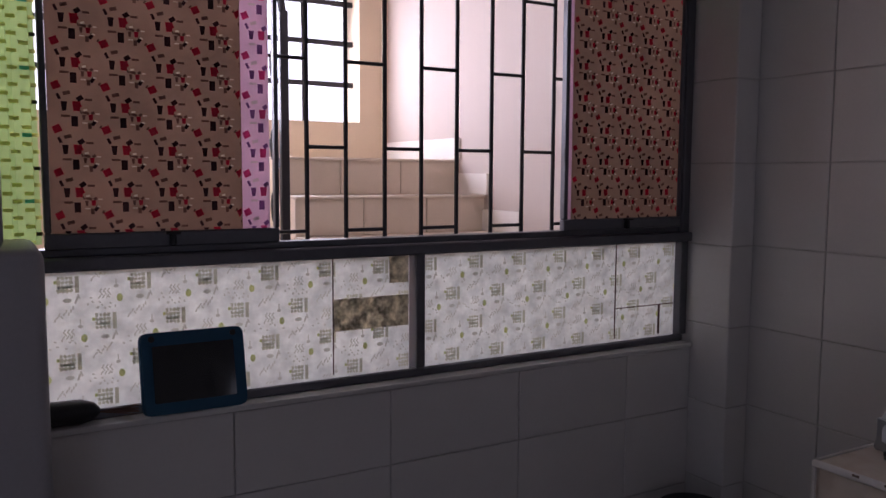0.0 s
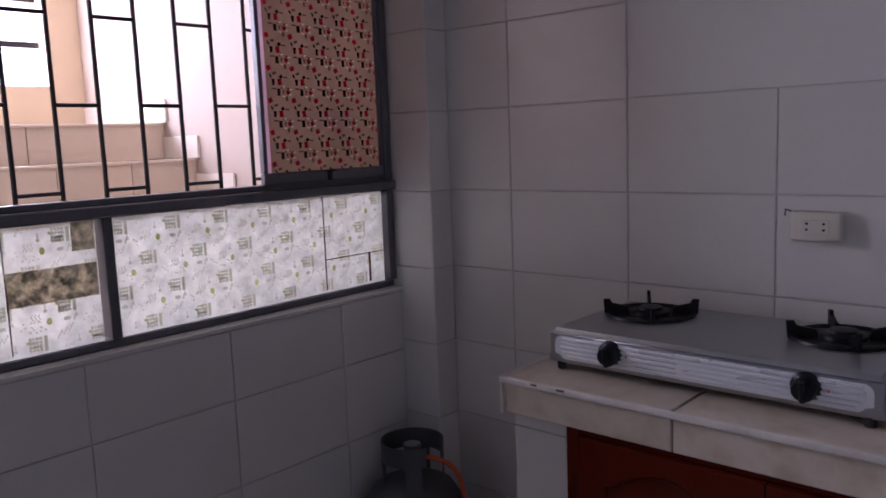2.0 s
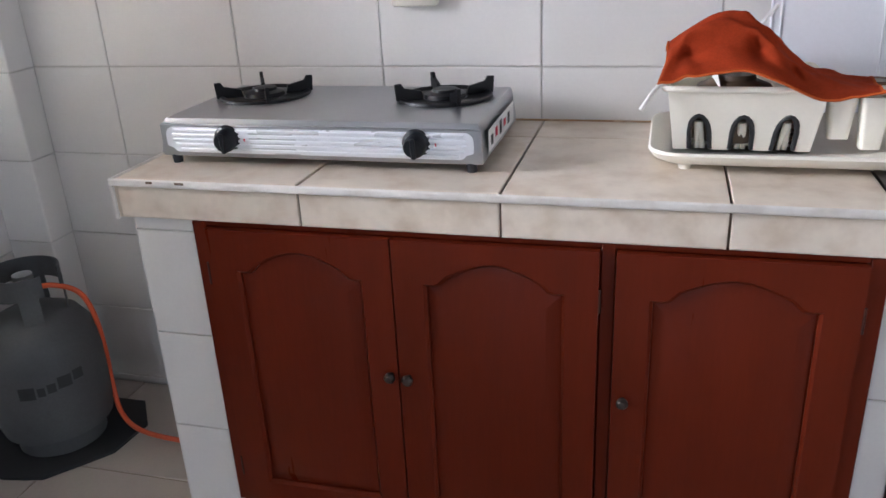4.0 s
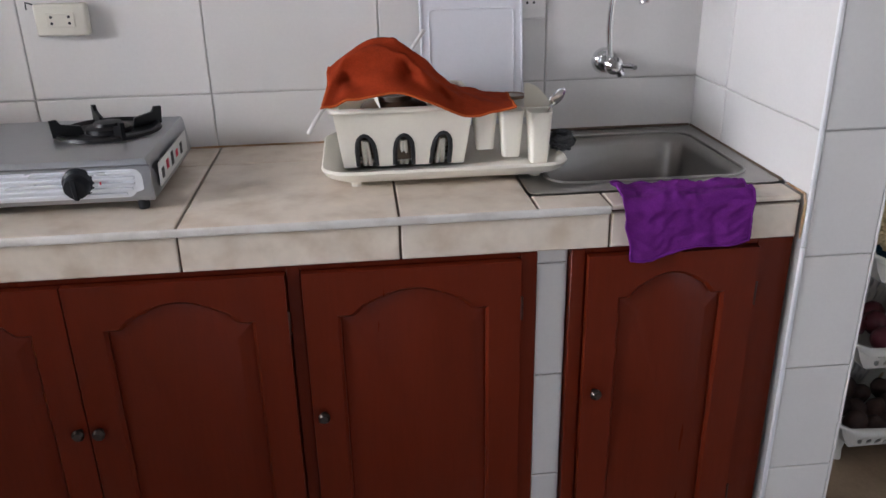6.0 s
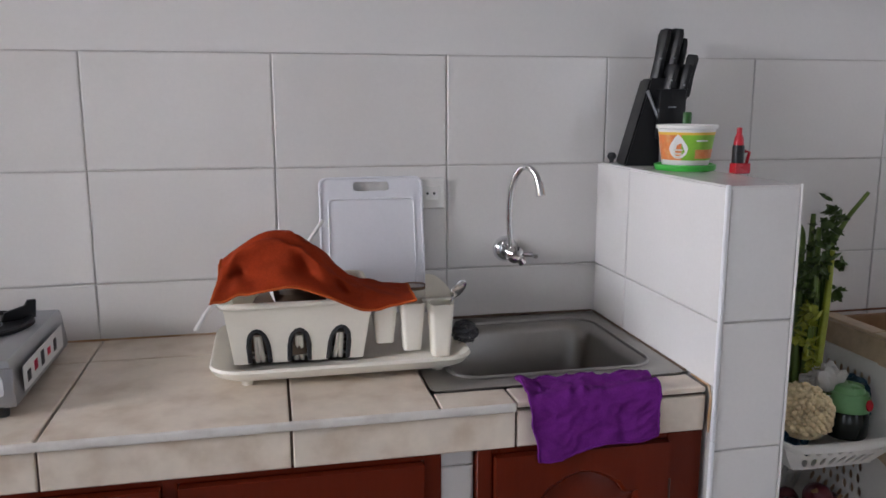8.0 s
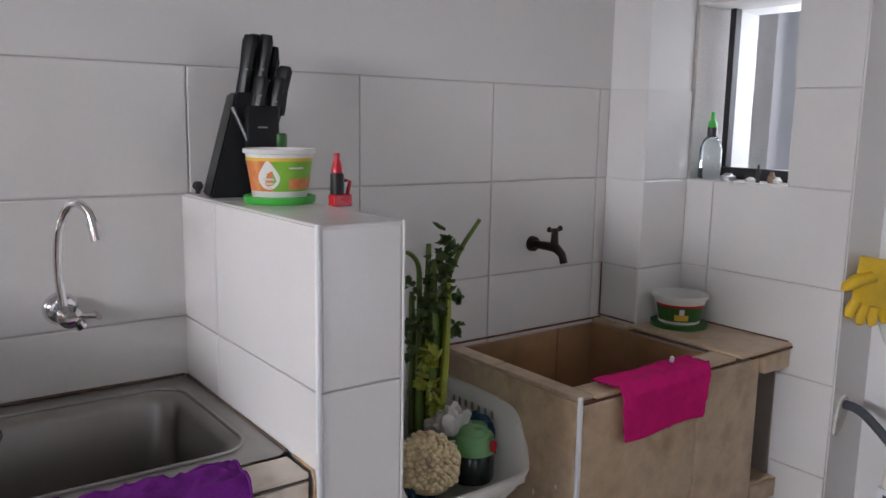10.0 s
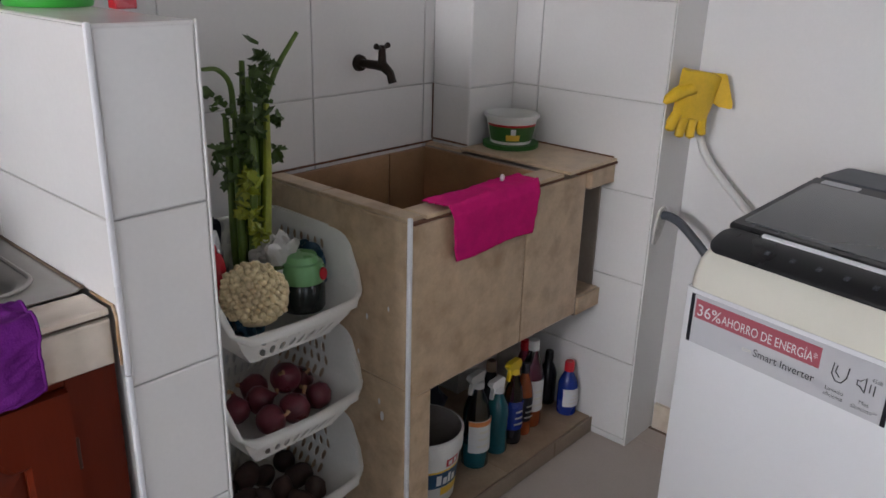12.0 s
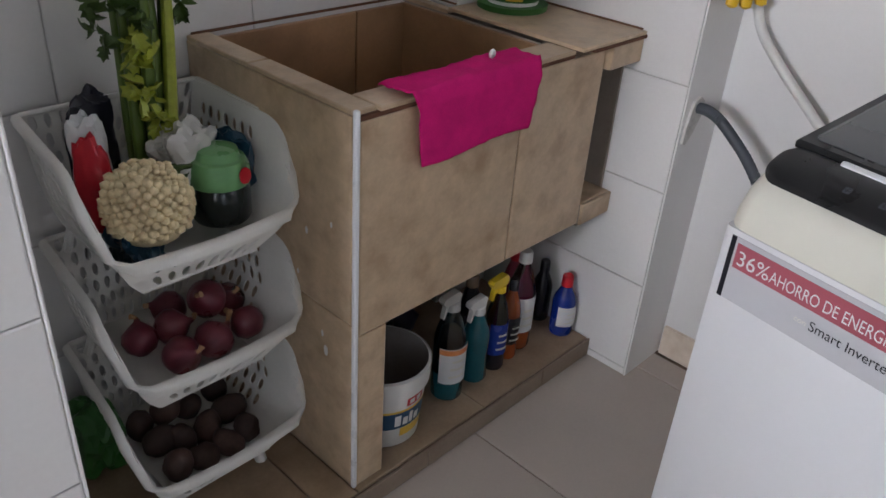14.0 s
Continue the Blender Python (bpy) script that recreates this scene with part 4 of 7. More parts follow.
M["cast_iron"] = material("cast_iron", (0.006, 0.006, 0.007), 0.4, var=0.3, bump=0.1, bump_scale=150, spec=0.25)
for bx in (0.968, 1.412):
    by = -0.2
    ring_ob = wpart("pan_support", lathe([(0.098, 0.998), (0.108, 0.998), (0.106, 1.004), (0.10, 1.006), (0.09, 1.001), (0.088, 0.998)], 40, m=pose(bx, by, 0), closed=True), M["cast_iron"], stove, "black enamelled pan support")
    for k in range(4):
        a = radians(30 + 90 * k)
        c, s = math.cos(a), math.sin(a)
        prof = [(0.05, 0.0), (0.112, 0.0), (0.115, 0.036), (0.1, 0.037), (0.093, 0.026), (0.055, 0.018)]
        w = prism(prof, 0.008, m=Matrix.Translation((bx, by, 1.0)) @ Matrix.Rotation(a, 4, "Z") @ pose(0, 0.004, 0, 90))
        wpart("prong", w, M["cast_iron"], ring_ob)
    wpart("burner_bowl", lathe([(0.1, 0.9995), (0.06, 0.9995), (0.05, 0.9985)], 32, m=pose(bx, by, 0)), M["cast_iron"], stove)
    wpart("burner", lathe([(0, 0.999), (0.048, 0.999), (0.046, 1.008), (0.03, 1.012), (0.028, 1.018), (0.012, 1.02), (0, 1.02)], 28, m=pose(bx, by, 0)), M["cast_iron"], stove)
M["label_white"] = material("label_white", (0.75, 0.75, 0.75), 0.5, var=0.05)
wpart("side_label", box(SX1 + 0.0085, SX1 + 0.0095, SY0 + 0.03, SY1 - 0.05, 0.932, 0.978), M["label_white"], stove, "white printed side label", 0)
for k in range(5):
    wpart("label_mark", box(SX1 + 0.0095, SX1 + 0.0103, SY0 + 0.05 + 0.045 * k, SY0 + 0.07 + 0.045 * k, 0.942 + 0.006 * (k % 2), 0.962 + 0.004 * (k % 3)), M["ink_red" if k % 2 else "faded_ink"], stove, "", 0)

# ---- sockets ----
M["ivory"] = material("ivory", (0.72, 0.69, 0.6), 0.35, var=0.03)


def socket(x, z, w, h, deep, mat, label, single):
    s = thing("power_socket", x, 0.0, z, 0, label, "socket")
    b = box(x - w / 2, x + w / 2, -deep, -0.0008, z - h / 2, z + h / 2, 0.006, 3)
    plate = wpart("plate", b, mat, s)
    wpart("insert", box(x - w * 0.27, x + w * 0.27, -deep - 0.002, -deep + 0.001, z - h * 0.22, z + h * 0.22, 0.001, 1), mat, s)
    holes = ((-0.008, 0.0), (0.008, 0.0)) if single else ((-0.019, 0.007), (-0.019, -0.007), (0.019, 0.007), (0.019, -0.007))
    for dx, dz in holes:
        wpart("slot", lathe([(0, 0), (0.0032, 0), (0.0032, 0.0012), (0, 0.0012)], 10, m=pose(x + dx, -deep - 0.0015, z + dz, 90)), M["black_plastic"], s)
    return s


s1 = socket(1.298, 1.212, 0.112, 0.07, 0.03, M["ivory"], "chunky ivory double power socket on the tiles", False)
wpart("loose_wire", tube([(1.238, -0.012, 1.245), (1.225, -0.016, 1.25), (1.222, -0.01, 1.235)], 0.002, 6), M["black_plastic"], s1)
socket(2.362, 1.218, 0.074, 0.076, 0.012, M["white_plastic"], "flat white power socket behind the cutting board", True)

wpart("sealant", tube([(0.8, -0.003, 0.9015), (1.5, -0.0035, 0.902), (2.25, -0.003, 0.9015)], 0.0026, 6), M["rusty_sealant"], counter, "tan sealant along the wall")
wpart("sealant", tube([(2.28, -0.0045, 0.906), (2.55, -0.004, 0.9065), (2.783, -0.0045, 0.906)], [0.003, 0.0042, 0.003], 6), M["dark_grout"], counter, "dark mouldy sealant behind the sink")
wpart("sealant", tube([(2.7855, -0.01, 0.906), (2.786, -0.25, 0.906), (2.7855, -0.48, 0.905)], [0.003, 0.0022, 0.003], 6), M["dark_grout"], counter, "dark mouldy sealant beside the sink")

# ---- sink, tap ----
sink = thing("kitchen_sink", 2.53, -0.25, 0.9, 0, "worn stainless steel sink let into the counter", "sink")
rim0, rim1 = round_rect(2.268, 2.786, -0.487, -0.008, 0.02), round_rect(2.335, 2.735, -0.425, -0.075, 0.06)
b = loft([[(x, y, z) for x, y in r] for r, z in ((rim0, 0.9015), (rim0, 0.9035), (round_rect(2.276, 2.778, -0.479, -0.016, 0.02), 0.9055), (round_rect(2.318, 2.752, -0.442, -0.058, 0.06), 0.9045),
                                                 (rim1, 0.899), (round_rect(2.345, 2.725, -0.415, -0.085, 0.055), 0.88), (round_rect(2.36, 2.71, -0.40, -0.10, 0.05), 0.755), (round_rect(2.39, 2.68, -0.37, -0.13, 0.045), 0.742))], cap0=False)
wpart("basin", b, M["sink_steel"], sink, "", 50)
wpart("basin_rim", tube([(x, y, 0.9045) for x, y in round_rect(2.322, 2.748, -0.438, -0.062, 0.06, 8)], 0.004, 8, closed=True), M["sink_steel"], sink, "rolled steel lip round the basin")
wpart("drain", lathe([(0, 0.7425), (0.03, 0.7425), (0.034, 0.745), (0.036, 0.7425)], 20, m=pose(2.535, -0.25, 0)), M["chrome"], sink)
tap = thing("kitchen_tap", 2.552, 0.0, 1.075, 0, "chrome wall tap with a tall gooseneck spout", "tap")
wpart("flange", lathe([(0, 0), (0.032, 0), (0.031, 0.008), (0.024, 0.018), (0.02, 0.02), (0, 0.02)], 28, m=pose(2.552, -0.0005, 1.075, 90)), M["chrome"], tap)
b = lathe([(0, 0.018), (0.017, 0.018), (0.017, 0.06), (0.021, 0.066), (0.021, 0.085), (0.012, 0.095), (0, 0.096)], 20, m=pose(2.552, 0, 1.075, 90))
tube([(2.56, -0.07, 1.075), (2.575, -0.07, 1.05)], 0.011, 10, bm=b)
wpart("valve_body", b, M["chrome"], tap)
b = tube([(2.55, -0.07, 1.075), (2.601, -0.072, 1.07)], 0.006, 10)
tube([(2.601, -0.09, 1.07), (2.601, -0.054, 1.07)], 0.0055, 8, bm=b)
wpart("handle", b, M["chrome"], tap)
wpart("spout", tube([(2.545, -0.075, 1.085), (2.538, -0.078, 1.16), (2.541, -0.083, 1.23), (2.553, -0.095, 1.272), (2.566, -0.115, 1.285), (2.580, -0.135, 1.272), (2.586, -0.148, 1.245)], 0.0075, 14, smooth=8), M["chrome"], tap)
wpart("aerator", tube([(2.5855, -0.146, 1.252), (2.589, -0.154, 1.222)], 0.0105, 14), M["chrome"], tap)

# ---- cloths ----
M["orange_cloth"] = material("orange_cloth", (0.29, 0.034, 0.009), 0.95, var=0.25, scale=25, fine=300, bump=0.5, bump_scale=350, spec=0.1)
M["orange_hem"] = material("orange_hem", (0.5, 0.1, 0.022), 0.9, var=0.15, fine=300, bump=0.4, bump_scale=400, spec=0.1)
M["purple_cloth"] = material("purple_cloth", (0.15, 0.02, 0.205), 0.95, var=0.25, scale=30, fine=350, bump=0.6, bump_scale=380, spec=0.1)
M["pink_cloth"] = material("pink_cloth", (0.6, 0.016, 0.17), 0.95, var=0.15, scale=25, fine=350, bump=0.4, bump_scale=380, spec=0.1)


def cloth_sheet(name, parent, f, nu, nv, mat, hem=None, thick=0.003):
    """A cloth over (u, v) in 0..1, with thickness, and an optional hem along its border."""
    b = bmesh.new()
    grid = [[Vector(f(i / nu, j / nv)) for i in range(nu + 1)] for j in range(nv + 1)]
    vs = [[b.verts.new(p) for p in row] for row in grid]
    for j in range(nv):
        for i in range(nu):
            b.faces.new((vs[j][i], vs[j][i + 1], vs[j + 1][i + 1], vs[j + 1][i]))
    bmesh.ops.recalc_face_normals(b, faces=b.faces)
    bmesh.ops.solidify(b, geom=b.faces[:], thickness=thick)
    ob = wpart(name, b, mat, parent, "", 180)
    if hem:
        border = grid[0] + [r[-1] for r in grid[1:]] + grid[-1][::-1][1:] + [r[0] for r in grid[::-1]][1:-1]
        wpart("hem", tube(border, 0.0024, 6, closed=True), hem, parent)
    return ob


def bell(x, c, w):
    return math.exp(-((x - c) / w) ** 2)


towel = thing("dish_towel", 2.07, -0.25, 1.0, 0, "rust-orange towel draped over the dishes in the rack", "towel")


HEM = ((1.868, 1.064), (1.917, 1.08), (2.004, 1.096), (2.069, 1.079), (2.152, 1.038), (2.203, 1.043), (2.262, 1.05))
RIDGE = ((1.888, 1.112), (1.948, 1.153), (2.013, 1.174), (2.071, 1.149), (2.118, 1.092), (2.172, 1.056), (2.277, 1.044))


def along(line, u):
    """A smoothed place at u in 0..1 on a line of (x, z) stations."""
    n = len(line) - 1
    pts = [np.array([np.interp(min(max(u + d, 0), 1) * n, range(n + 1), [p[i] for p in line]) for i in (0, 1)]) for d in (-0.06, -0.03, 0, 0.03, 0.06)]
    return sum(pts) / 5


def towel_shape(u, v):
    (hx, hz), (rx, rz) = along(HEM, u), along(RIDGE, u)
    w = min(1, v / 0.62)
    k = math.sin(math.pi / 2 * w) ** 0.85
    back = max(0, (v - 0.62) / 0.38)
    x = hx + (rx - hx) * w + 0.006 * math.sin(8 * v + 3 * u) * (u < 0.95)
    y = -0.398 + 0.148 * w + 0.09 * back + 0.006 * math.sin(9 * u)
    z = hz + (rz - hz) * k - 0.035 * back ** 2
    crease = 0.5 - abs(noise.noise((u * 5.5 + 2.6 * v, v * 2.4 - u * 1.4, 4.0)))
    z += 0.007 * max(0, u - 0.7) / 0.3 + 0.010 * bell(x, 2.18, 0.04) * math.sin(math.pi * min(1, v / 0.7)) ** 0.7
    z += 0.011 * bell(v, 0.3 + 0.3 * u, 0.06) * (1 - u) * min(1, 6 * u) + 0.009 * bell(v, 0.62 - 0.5 * u, 0.05) * bell(u, 0.35, 0.25)
    z += (0.03 * crease - 0.006) * math.sin(math.pi * min(1, v + 0.12)) * (1.15 - u)
    # two sharp folds over the dishes' rims, and hollows in the cloth below them
    span = min(1, u / 0.12) * min(1, max(0, (0.72 - u) / 0.2))
    low, high = 0.30 + 0.05 * math.sin(7 * u), 0.50 - 0.12 * abs(u - 0.4)
    for at, deep in ((low, 0.03), (high, 0.022)):
        fold = max(0, 1 - abs(v - at) / (0.05 if v > at else 0.16)) * span
        y -= deep * fold
        z += 0.4 * deep * fold
    for at, wide in ((0.13, 0.035), (0.43, 0.045), (0.6, 0.03)):
        y += 0.03 * bell(u, at, wide) * bell(v, 0.17, 0.07)
    z += 0.007 * math.sin(15 * u + 7 * v) * (1 - w) * w * 3 * (1 - u) + 0.003 * noise.noise((u * 14, v * 14, 0))
    return x, y, z


cloth_sheet("cloth", towel, towel_shape, 60, 36, M["orange_cloth"], M["orange_hem"])

rag = thing("cleaning_cloth", 2.56, -0.56, 0.905, 0, "damp purple microfibre cloth hanging over the counter edge", "cloth")


def hang(x0, x1, y_back, y_edge, z_top, drop, sway, seed, drop_shape, amp=1.0):
    """A cloth lying on an edge and falling in front of it."""
    def f(u, v):
        lie = 0.33
        x = x0 + (x1 - x0) * u + sway * (v - 0.4) * (1 - 2 * u) + 0.003 * math.sin(6 * v + seed) + 0.003 * noise.noise((v * 9, seed, 0.2 + u))
        wave = amp * (0.005 * math.sin(8 * u + seed + 2 * v) + 0.007 * noise.noise((u * 4 + seed, v * 2, 0.1))) * max(0, v - 0.25)
        bump = amp * (0.004 * noise.noise((u * 6 + seed, v * 7, 0.3)) + 0.0035 * (1 - 2 * abs(noise.noise((u * 9 + v * 4, v * 10 + seed, 0.7)))))
        if v < lie:
            s = v / lie
            return x, y_back + (y_edge - y_back) * s, z_top + 0.004 + abs(bump) * 2.0 + 0.003 * amp * math.sin(14 * u + seed) * (1 - s) + 0.004
        s = (v - lie) / (1 - lie)
        bend = min(1, s * 7)
        return x, y_edge - 0.009 * bend - abs(wave) - abs(bump), z_top + 0.006 - drop * s * drop_shape(u) - 0.002 * bend
    return f


cloth_sheet("cloth", rag, hang(2.434, 2.686, -0.485, -0.567, 0.902, 0.108, 0.018, 2.0, lambda u: 1.08 - 0.3 * u + 0.05 * math.sin(9 * u)), 60, 44, M["purple_cloth"], M["purple_cloth"])

# ---- dish rack ----
rack = thing("dish_rack", 2.12, -0.28, 0.9, 0, "cream plastic dish rack on a drip tray", "dish rack")
TX0, TX1, TY0, TY1 = 1.862, 2.374, -0.412, -0.055
rr = lambda i, r=0.06: round_rect(TX0 + i, TX1 - i, TY0 + i, TY1 - i, r)
b = loft([[(x, y, z) for x, y in r] for r, z in ((rr(0.03, 0.04), 0.912), (rr(0.008), 0.922), (rr(0.0), 0.936), (rr(0.003), 0.941), (rr(0.012), 0.939), (rr(0.03, 0.045), 0.9225))])
wpart("drip_tray", b, M["cream_plastic"], rack, "", 50)
for x in (TX0 + 0.07, TX1 - 0.07):
    for y in (TY0 + 0.05, TY1 - 0.05):
        wpart("foot", lathe([(0, 0), (0.011, 0), (0.013, 0.014), (0, 0.014)], 14, m=pose(x, y, 0.9)), M["cream_plastic"], rack)
BX0, BX1, BX0T, BX1T, BZ0, BZ1 = 1.908, 2.158, 1.892, 2.176, 0.93, 1.05
BYF, BYFT, BYB, BYBT = -0.335, -0.355, -0.115, -0.1


def wall_with_arches(y0, y1, flip):
    """Front or back wall: an outline with three arched notches, tapered upwards."""
    def place(u, s, d):
        x = (BX0 + (BX1 - BX0) * u) * (1 - s) + (BX0T + (BX1T - BX0T) * u) * s
        return x, y0 + (y1 - y0) * s + d, BZ0 + (BZ1 - BZ0) * s - 0.006 * math.sin(math.pi * u) * s
    out = [(0, 0)]
    for c in (0.2, 0.5, 0.8):
        w, h = 0.085, 0.62
        out += [(c - w, 0), (c - w, h * 0.55)]
        out += [(c + w * math.cos(a), h * 0.55 + h * 0.45 * math.sin(a)) for a in np.linspace(math.pi, 0, 9)]
        out += [(c + w, 0)]
    out += [(1, 0), (1, 1)] + [(1 - k / 8, 1) for k in range(1, 8)] + [(0, 1)]
    return out, place


out, place = wall_with_arches(BYF, BYFT, 1)
b = bmesh.new()
for d in (0.0, 0.004):
    f = b.faces.new([b.verts.new(place(u, s, d)) for u, s in out])
n = len(out)
vs = list(b.verts)
for i in range(n):
    j = (i + 1) % n
    b.faces.new((vs[i], vs[j], vs[n + j], vs[n + i]))
bmesh.ops.triangulate(b, faces=[f for f in b.faces if len(f.verts) > 4])
wpart("front_wall", b, M["cream_plastic"], rack, "", 30)
b = bmesh.new()
quads = (((BX0, BYB, BZ0), (BX1, BYB, BZ0), (BX1T, BYBT, BZ1), (BX0T, BYBT, BZ1)), ((BX0, BYF, BZ0), (BX0, BYB, BZ0), (BX0T, BYBT, BZ1), (BX0T, BYFT, BZ1)),
         ((BX1, BYB, BZ0), (BX1, BYF, BZ0), (BX1T, BYFT, BZ1), (BX1T, BYBT, BZ1)), ((BX0, BYF, BZ0), (BX1, BYF, BZ0), (BX1, BYB, BZ0), (BX0, BYB, BZ0)))
for q in quads:
    b.faces.new([b.verts.new(p) for p in q])
bmesh.ops.solidify(b, geom=b.faces[:], thickness=0.003)
wpart("basket", b, M["cream_plastic"], rack, "", 30)
rim = [(x, y, BZ1 + 0.002) for x, y in round_rect(BX0T - 0.006, BX1T + 0.006, BYFT - 0.006, BYBT + 0.006, 0.02)]
wpart("rim", tube(rim, 0.006, 8, closed=True), M["cream_plastic"], rack)
for c in (0.2, 0.5, 0.8):
    pts = [place(c + 0.085 * 0.9 * math.cos(a), 0.645 * (0.3 + 0.63 * math.sin(a)) if a not in (0, math.pi) else 0.02, 0.003) for a in np.linspace(math.pi, 0, 11)]
    pts = [place(c - 0.08, 0.02, 0.004)] + pts[1:-1] + [place(c + 0.08, 0.02, 0.004)]
    wpart("arch_rim", tube(pts, 0.0055, 8), M["black_plastic"], rack, "dark arched slot edge")
    for k in range(2):
        uu = c - 0.022 + 0.044 * k
        wpart("prong", tube([place(uu, 0.0, 0.012), place(uu * 0.5 + c * 0.5, 0.47, 0.012)], 0.005, 8), M["cream_plastic"], rack)
for k in range(6):
    y = -0.32 + 0.035 * k
    wpart("plate_rod", tube([(1.92, y, 0.938), (2.15, y, 0.938)], 0.003, 6), M["cream_plastic"], rack)


def cup(cx, cy, z0, z1, w0, w1, wall):
    r = lambda w, rad: round_rect(cx - w, cx + w, cy - w * 1.0, cy + w * 1.0, rad)
    return loft([[(x, y, z) for x, y in q] for q, z in ((r(w0, 0.008), z0), (r(w1, 0.01), z1), (r(w1 - wall, 0.009), z1), (r(w0 - wall, 0.006), z0 + 0.004))])


for cx, cy, z0, z1 in ((2.204, -0.315, 0.955, 1.033), (2.259, -0.322, 0.938, 1.036), (2.316, -0.335, 0.926, 1.034)):
    wpart("cutlery_cup", cup(cx, cy, z0, z1, 0.018, 0.025, 0.0025), M["cream_plastic"], rack, "tapered cream cutlery cup")
wpart("cup_bar", box(2.19, 2.358, -0.285, -0.262, 1.014, 1.026, 0.004, 2), M["cream_plastic"], rack)
b = bmesh.new()
vv = [[b.verts.new((2.302 + 0.06 * s + 0.0, -0.25 + 0.02 * s, 1.0 + (0.075 - 0.045 * s * s) * h)) for s in np.linspace(0, 1, 9)] for h in (0, 1)]
for i in range(8):
    b.faces.new((vv[0][i], vv[0][i + 1], vv[1][i + 1], vv[1][i]))
bmesh.ops.solidify(b, geom=b.faces[:], thickness=0.003)
wpart("cup_back", b, M["cream_plastic"], rack)
spoon = thing("spoon", 2.345, -0.335, 0.94, 0, "steel spoon standing in the cutlery cup", "spoon")
b = tube([(2.322, -0.335, 0.95), (2.335, -0.338, 1.03), (2.342, -0.34, 1.045)], 0.0022, 6)
bmesh.ops.create_uvsphere(b, u_segments=14, v_segments=10, radius=1, matrix=Matrix.Translation((2.352, -0.342, 1.062)) @ pose(0, 0, 0, 20, 32, 0) @ Matrix.Diagonal((0.012, 0.004, 0.024, 1)))
wpart("body", b, M["chrome"], spoon)
M["jar_brown"] = material("jar_brown", (0.2, 0.13, 0.08), 0.3, var=0.2)
lidjar = thing("cup", 2.25, -0.255, 0.94, 0, "white cup with a brown rim in the rack", "cup")
wpart("wall", lathe([(0, 0.95), (0.02, 0.95), (0.027, 1.042), (0.024, 1.042), (0.018, 0.956), (0, 0.956)], 20, m=pose(2.283, -0.215, 0)), M["white_plastic"], lidjar)
wpart("rim", lathe([(0.0275, 1.038), (0.0285, 1.041), (0.0275, 1.045), (0.0235, 1.043)], 20, m=pose(2.283, -0.215, 0), closed=True), M["jar_brown"], lidjar)
stick = thing("plastic_spatula", 1.885, -0.37, 1.02, 0, "white plastic handle sticking out of the rack", "utensil")
wpart("handle", tube([(1.844, -0.385, 1.017), (1.862, -0.375, 1.045), (1.88, -0.345, 1.062)], 0.0042, 8), M["white_plastic"], stick)
wpart("handle", tube([(2.02, -0.16, 1.06), (2.075, -0.125, 1.145), (2.1, -0.11, 1.175)], 0.0042, 8), M["white_plastic"], stick)
plates = thing("plate", 2.03, -0.22, 0.94, 0, "white dish drying in the rack under the towel", "plate")
wpart("dish", lathe([(0, 0), (0.05, 0.0), (0.085, 0.012), (0.088, 0.014), (0.05, 0.004), (0, 0.004)], 24, m=pose(1.99, -0.22, 0.99, 0, 75, 0)), M["white_plastic"], plates)
# dark shape added so that the gap below the towel's hem looks shaded
M["rack_gap_dark"] = material("rack_gap_dark", (0.1, 0.07, 0.045), 0.45, var=0.2, scale=20)
bowl = thing("bowl", 2.02, -0.235, 0.942, 0, "dark bowl shape added to fill the shaded gap under the towel", "bowl")
wpart("wall", lathe([(0.098, 0.0), (0.1, 0.004), (0.094, 0.05), (0.07, 0.095), (0.04, 0.108), (0.038, 0.118), (0, 0.118)], 32, m=pose(2.02, -0.235, 0.942)), M["rack_gap_dark"], bowl)
scrub = thing("scouring_pad", 2.385, -0.16, 0.905, 0, "dark grey wire scouring pad by the sink", "scourer")
M["wire"] = material("wire", (0.07, 0.07, 0.075), 0.45, metal=0.5, var=0.4, fine=400)
b = bmesh.new()
rnd = random.Random(5)
for k in range(46):
    pts = []
    a, c0 = rnd.uniform(0, 6.28), rnd.uniform(-1, 1)
    for i in range(7):
        th, ph = a + i * 0.9, c0 + 0.35 * math.sin(i + k)
        r = 0.027 * rnd.uniform(0.85, 1.1)
        pts.append((2.376 + r * math.cos(th) * math.cos(ph), -0.30 + r * math.sin(th) * math.cos(ph), 0.958 + 0.9 * r * math.sin(ph)))
    tube(pts, 0.0013, 3, bm=b, smooth=3)
wpart("wire", b, M["wire"], scrub)

# ---- cutting board ----
M["board_white"] = material("board_white", (0.78, 0.78, 0.82), 0.4, var=0.04, scale=6, bump=0.1, bump_scale=200)
board = new("cutting_board")
tagged(board, "white plastic cutting board leaning on the tiles", "cutting board")
board.matrix_world = pose(2.219, -0.052, 0.943, 82, 0, 0)
b = bmesh.new()
outer, hole = round_rect(-0.122, 0.122, 0.0, 0.32, 0.018, 5), round_rect(-0.042, 0.042, 0.287, 0.308, 0.008, 5)
b = loft([[(x, y, z) for x, y in r] for r, z in ((hole, 0.008), (outer, 0.008), (outer, 0.0), (hole, 0.0), (hole, 0.008))], cap0=False, cap1=False)
bmesh.ops.remove_doubles(b, verts=b.verts, dist=1e-5)
part("slab", b, M["board_white"], board, "", 30)
part("rim", tube([(x, y, 0.008) for x, y in round_rect(-0.119, 0.119, 0.003, 0.317, 0.017, 6)], 0.0032, 8, closed=True), M["board_white"], board, "rounded raised rim")
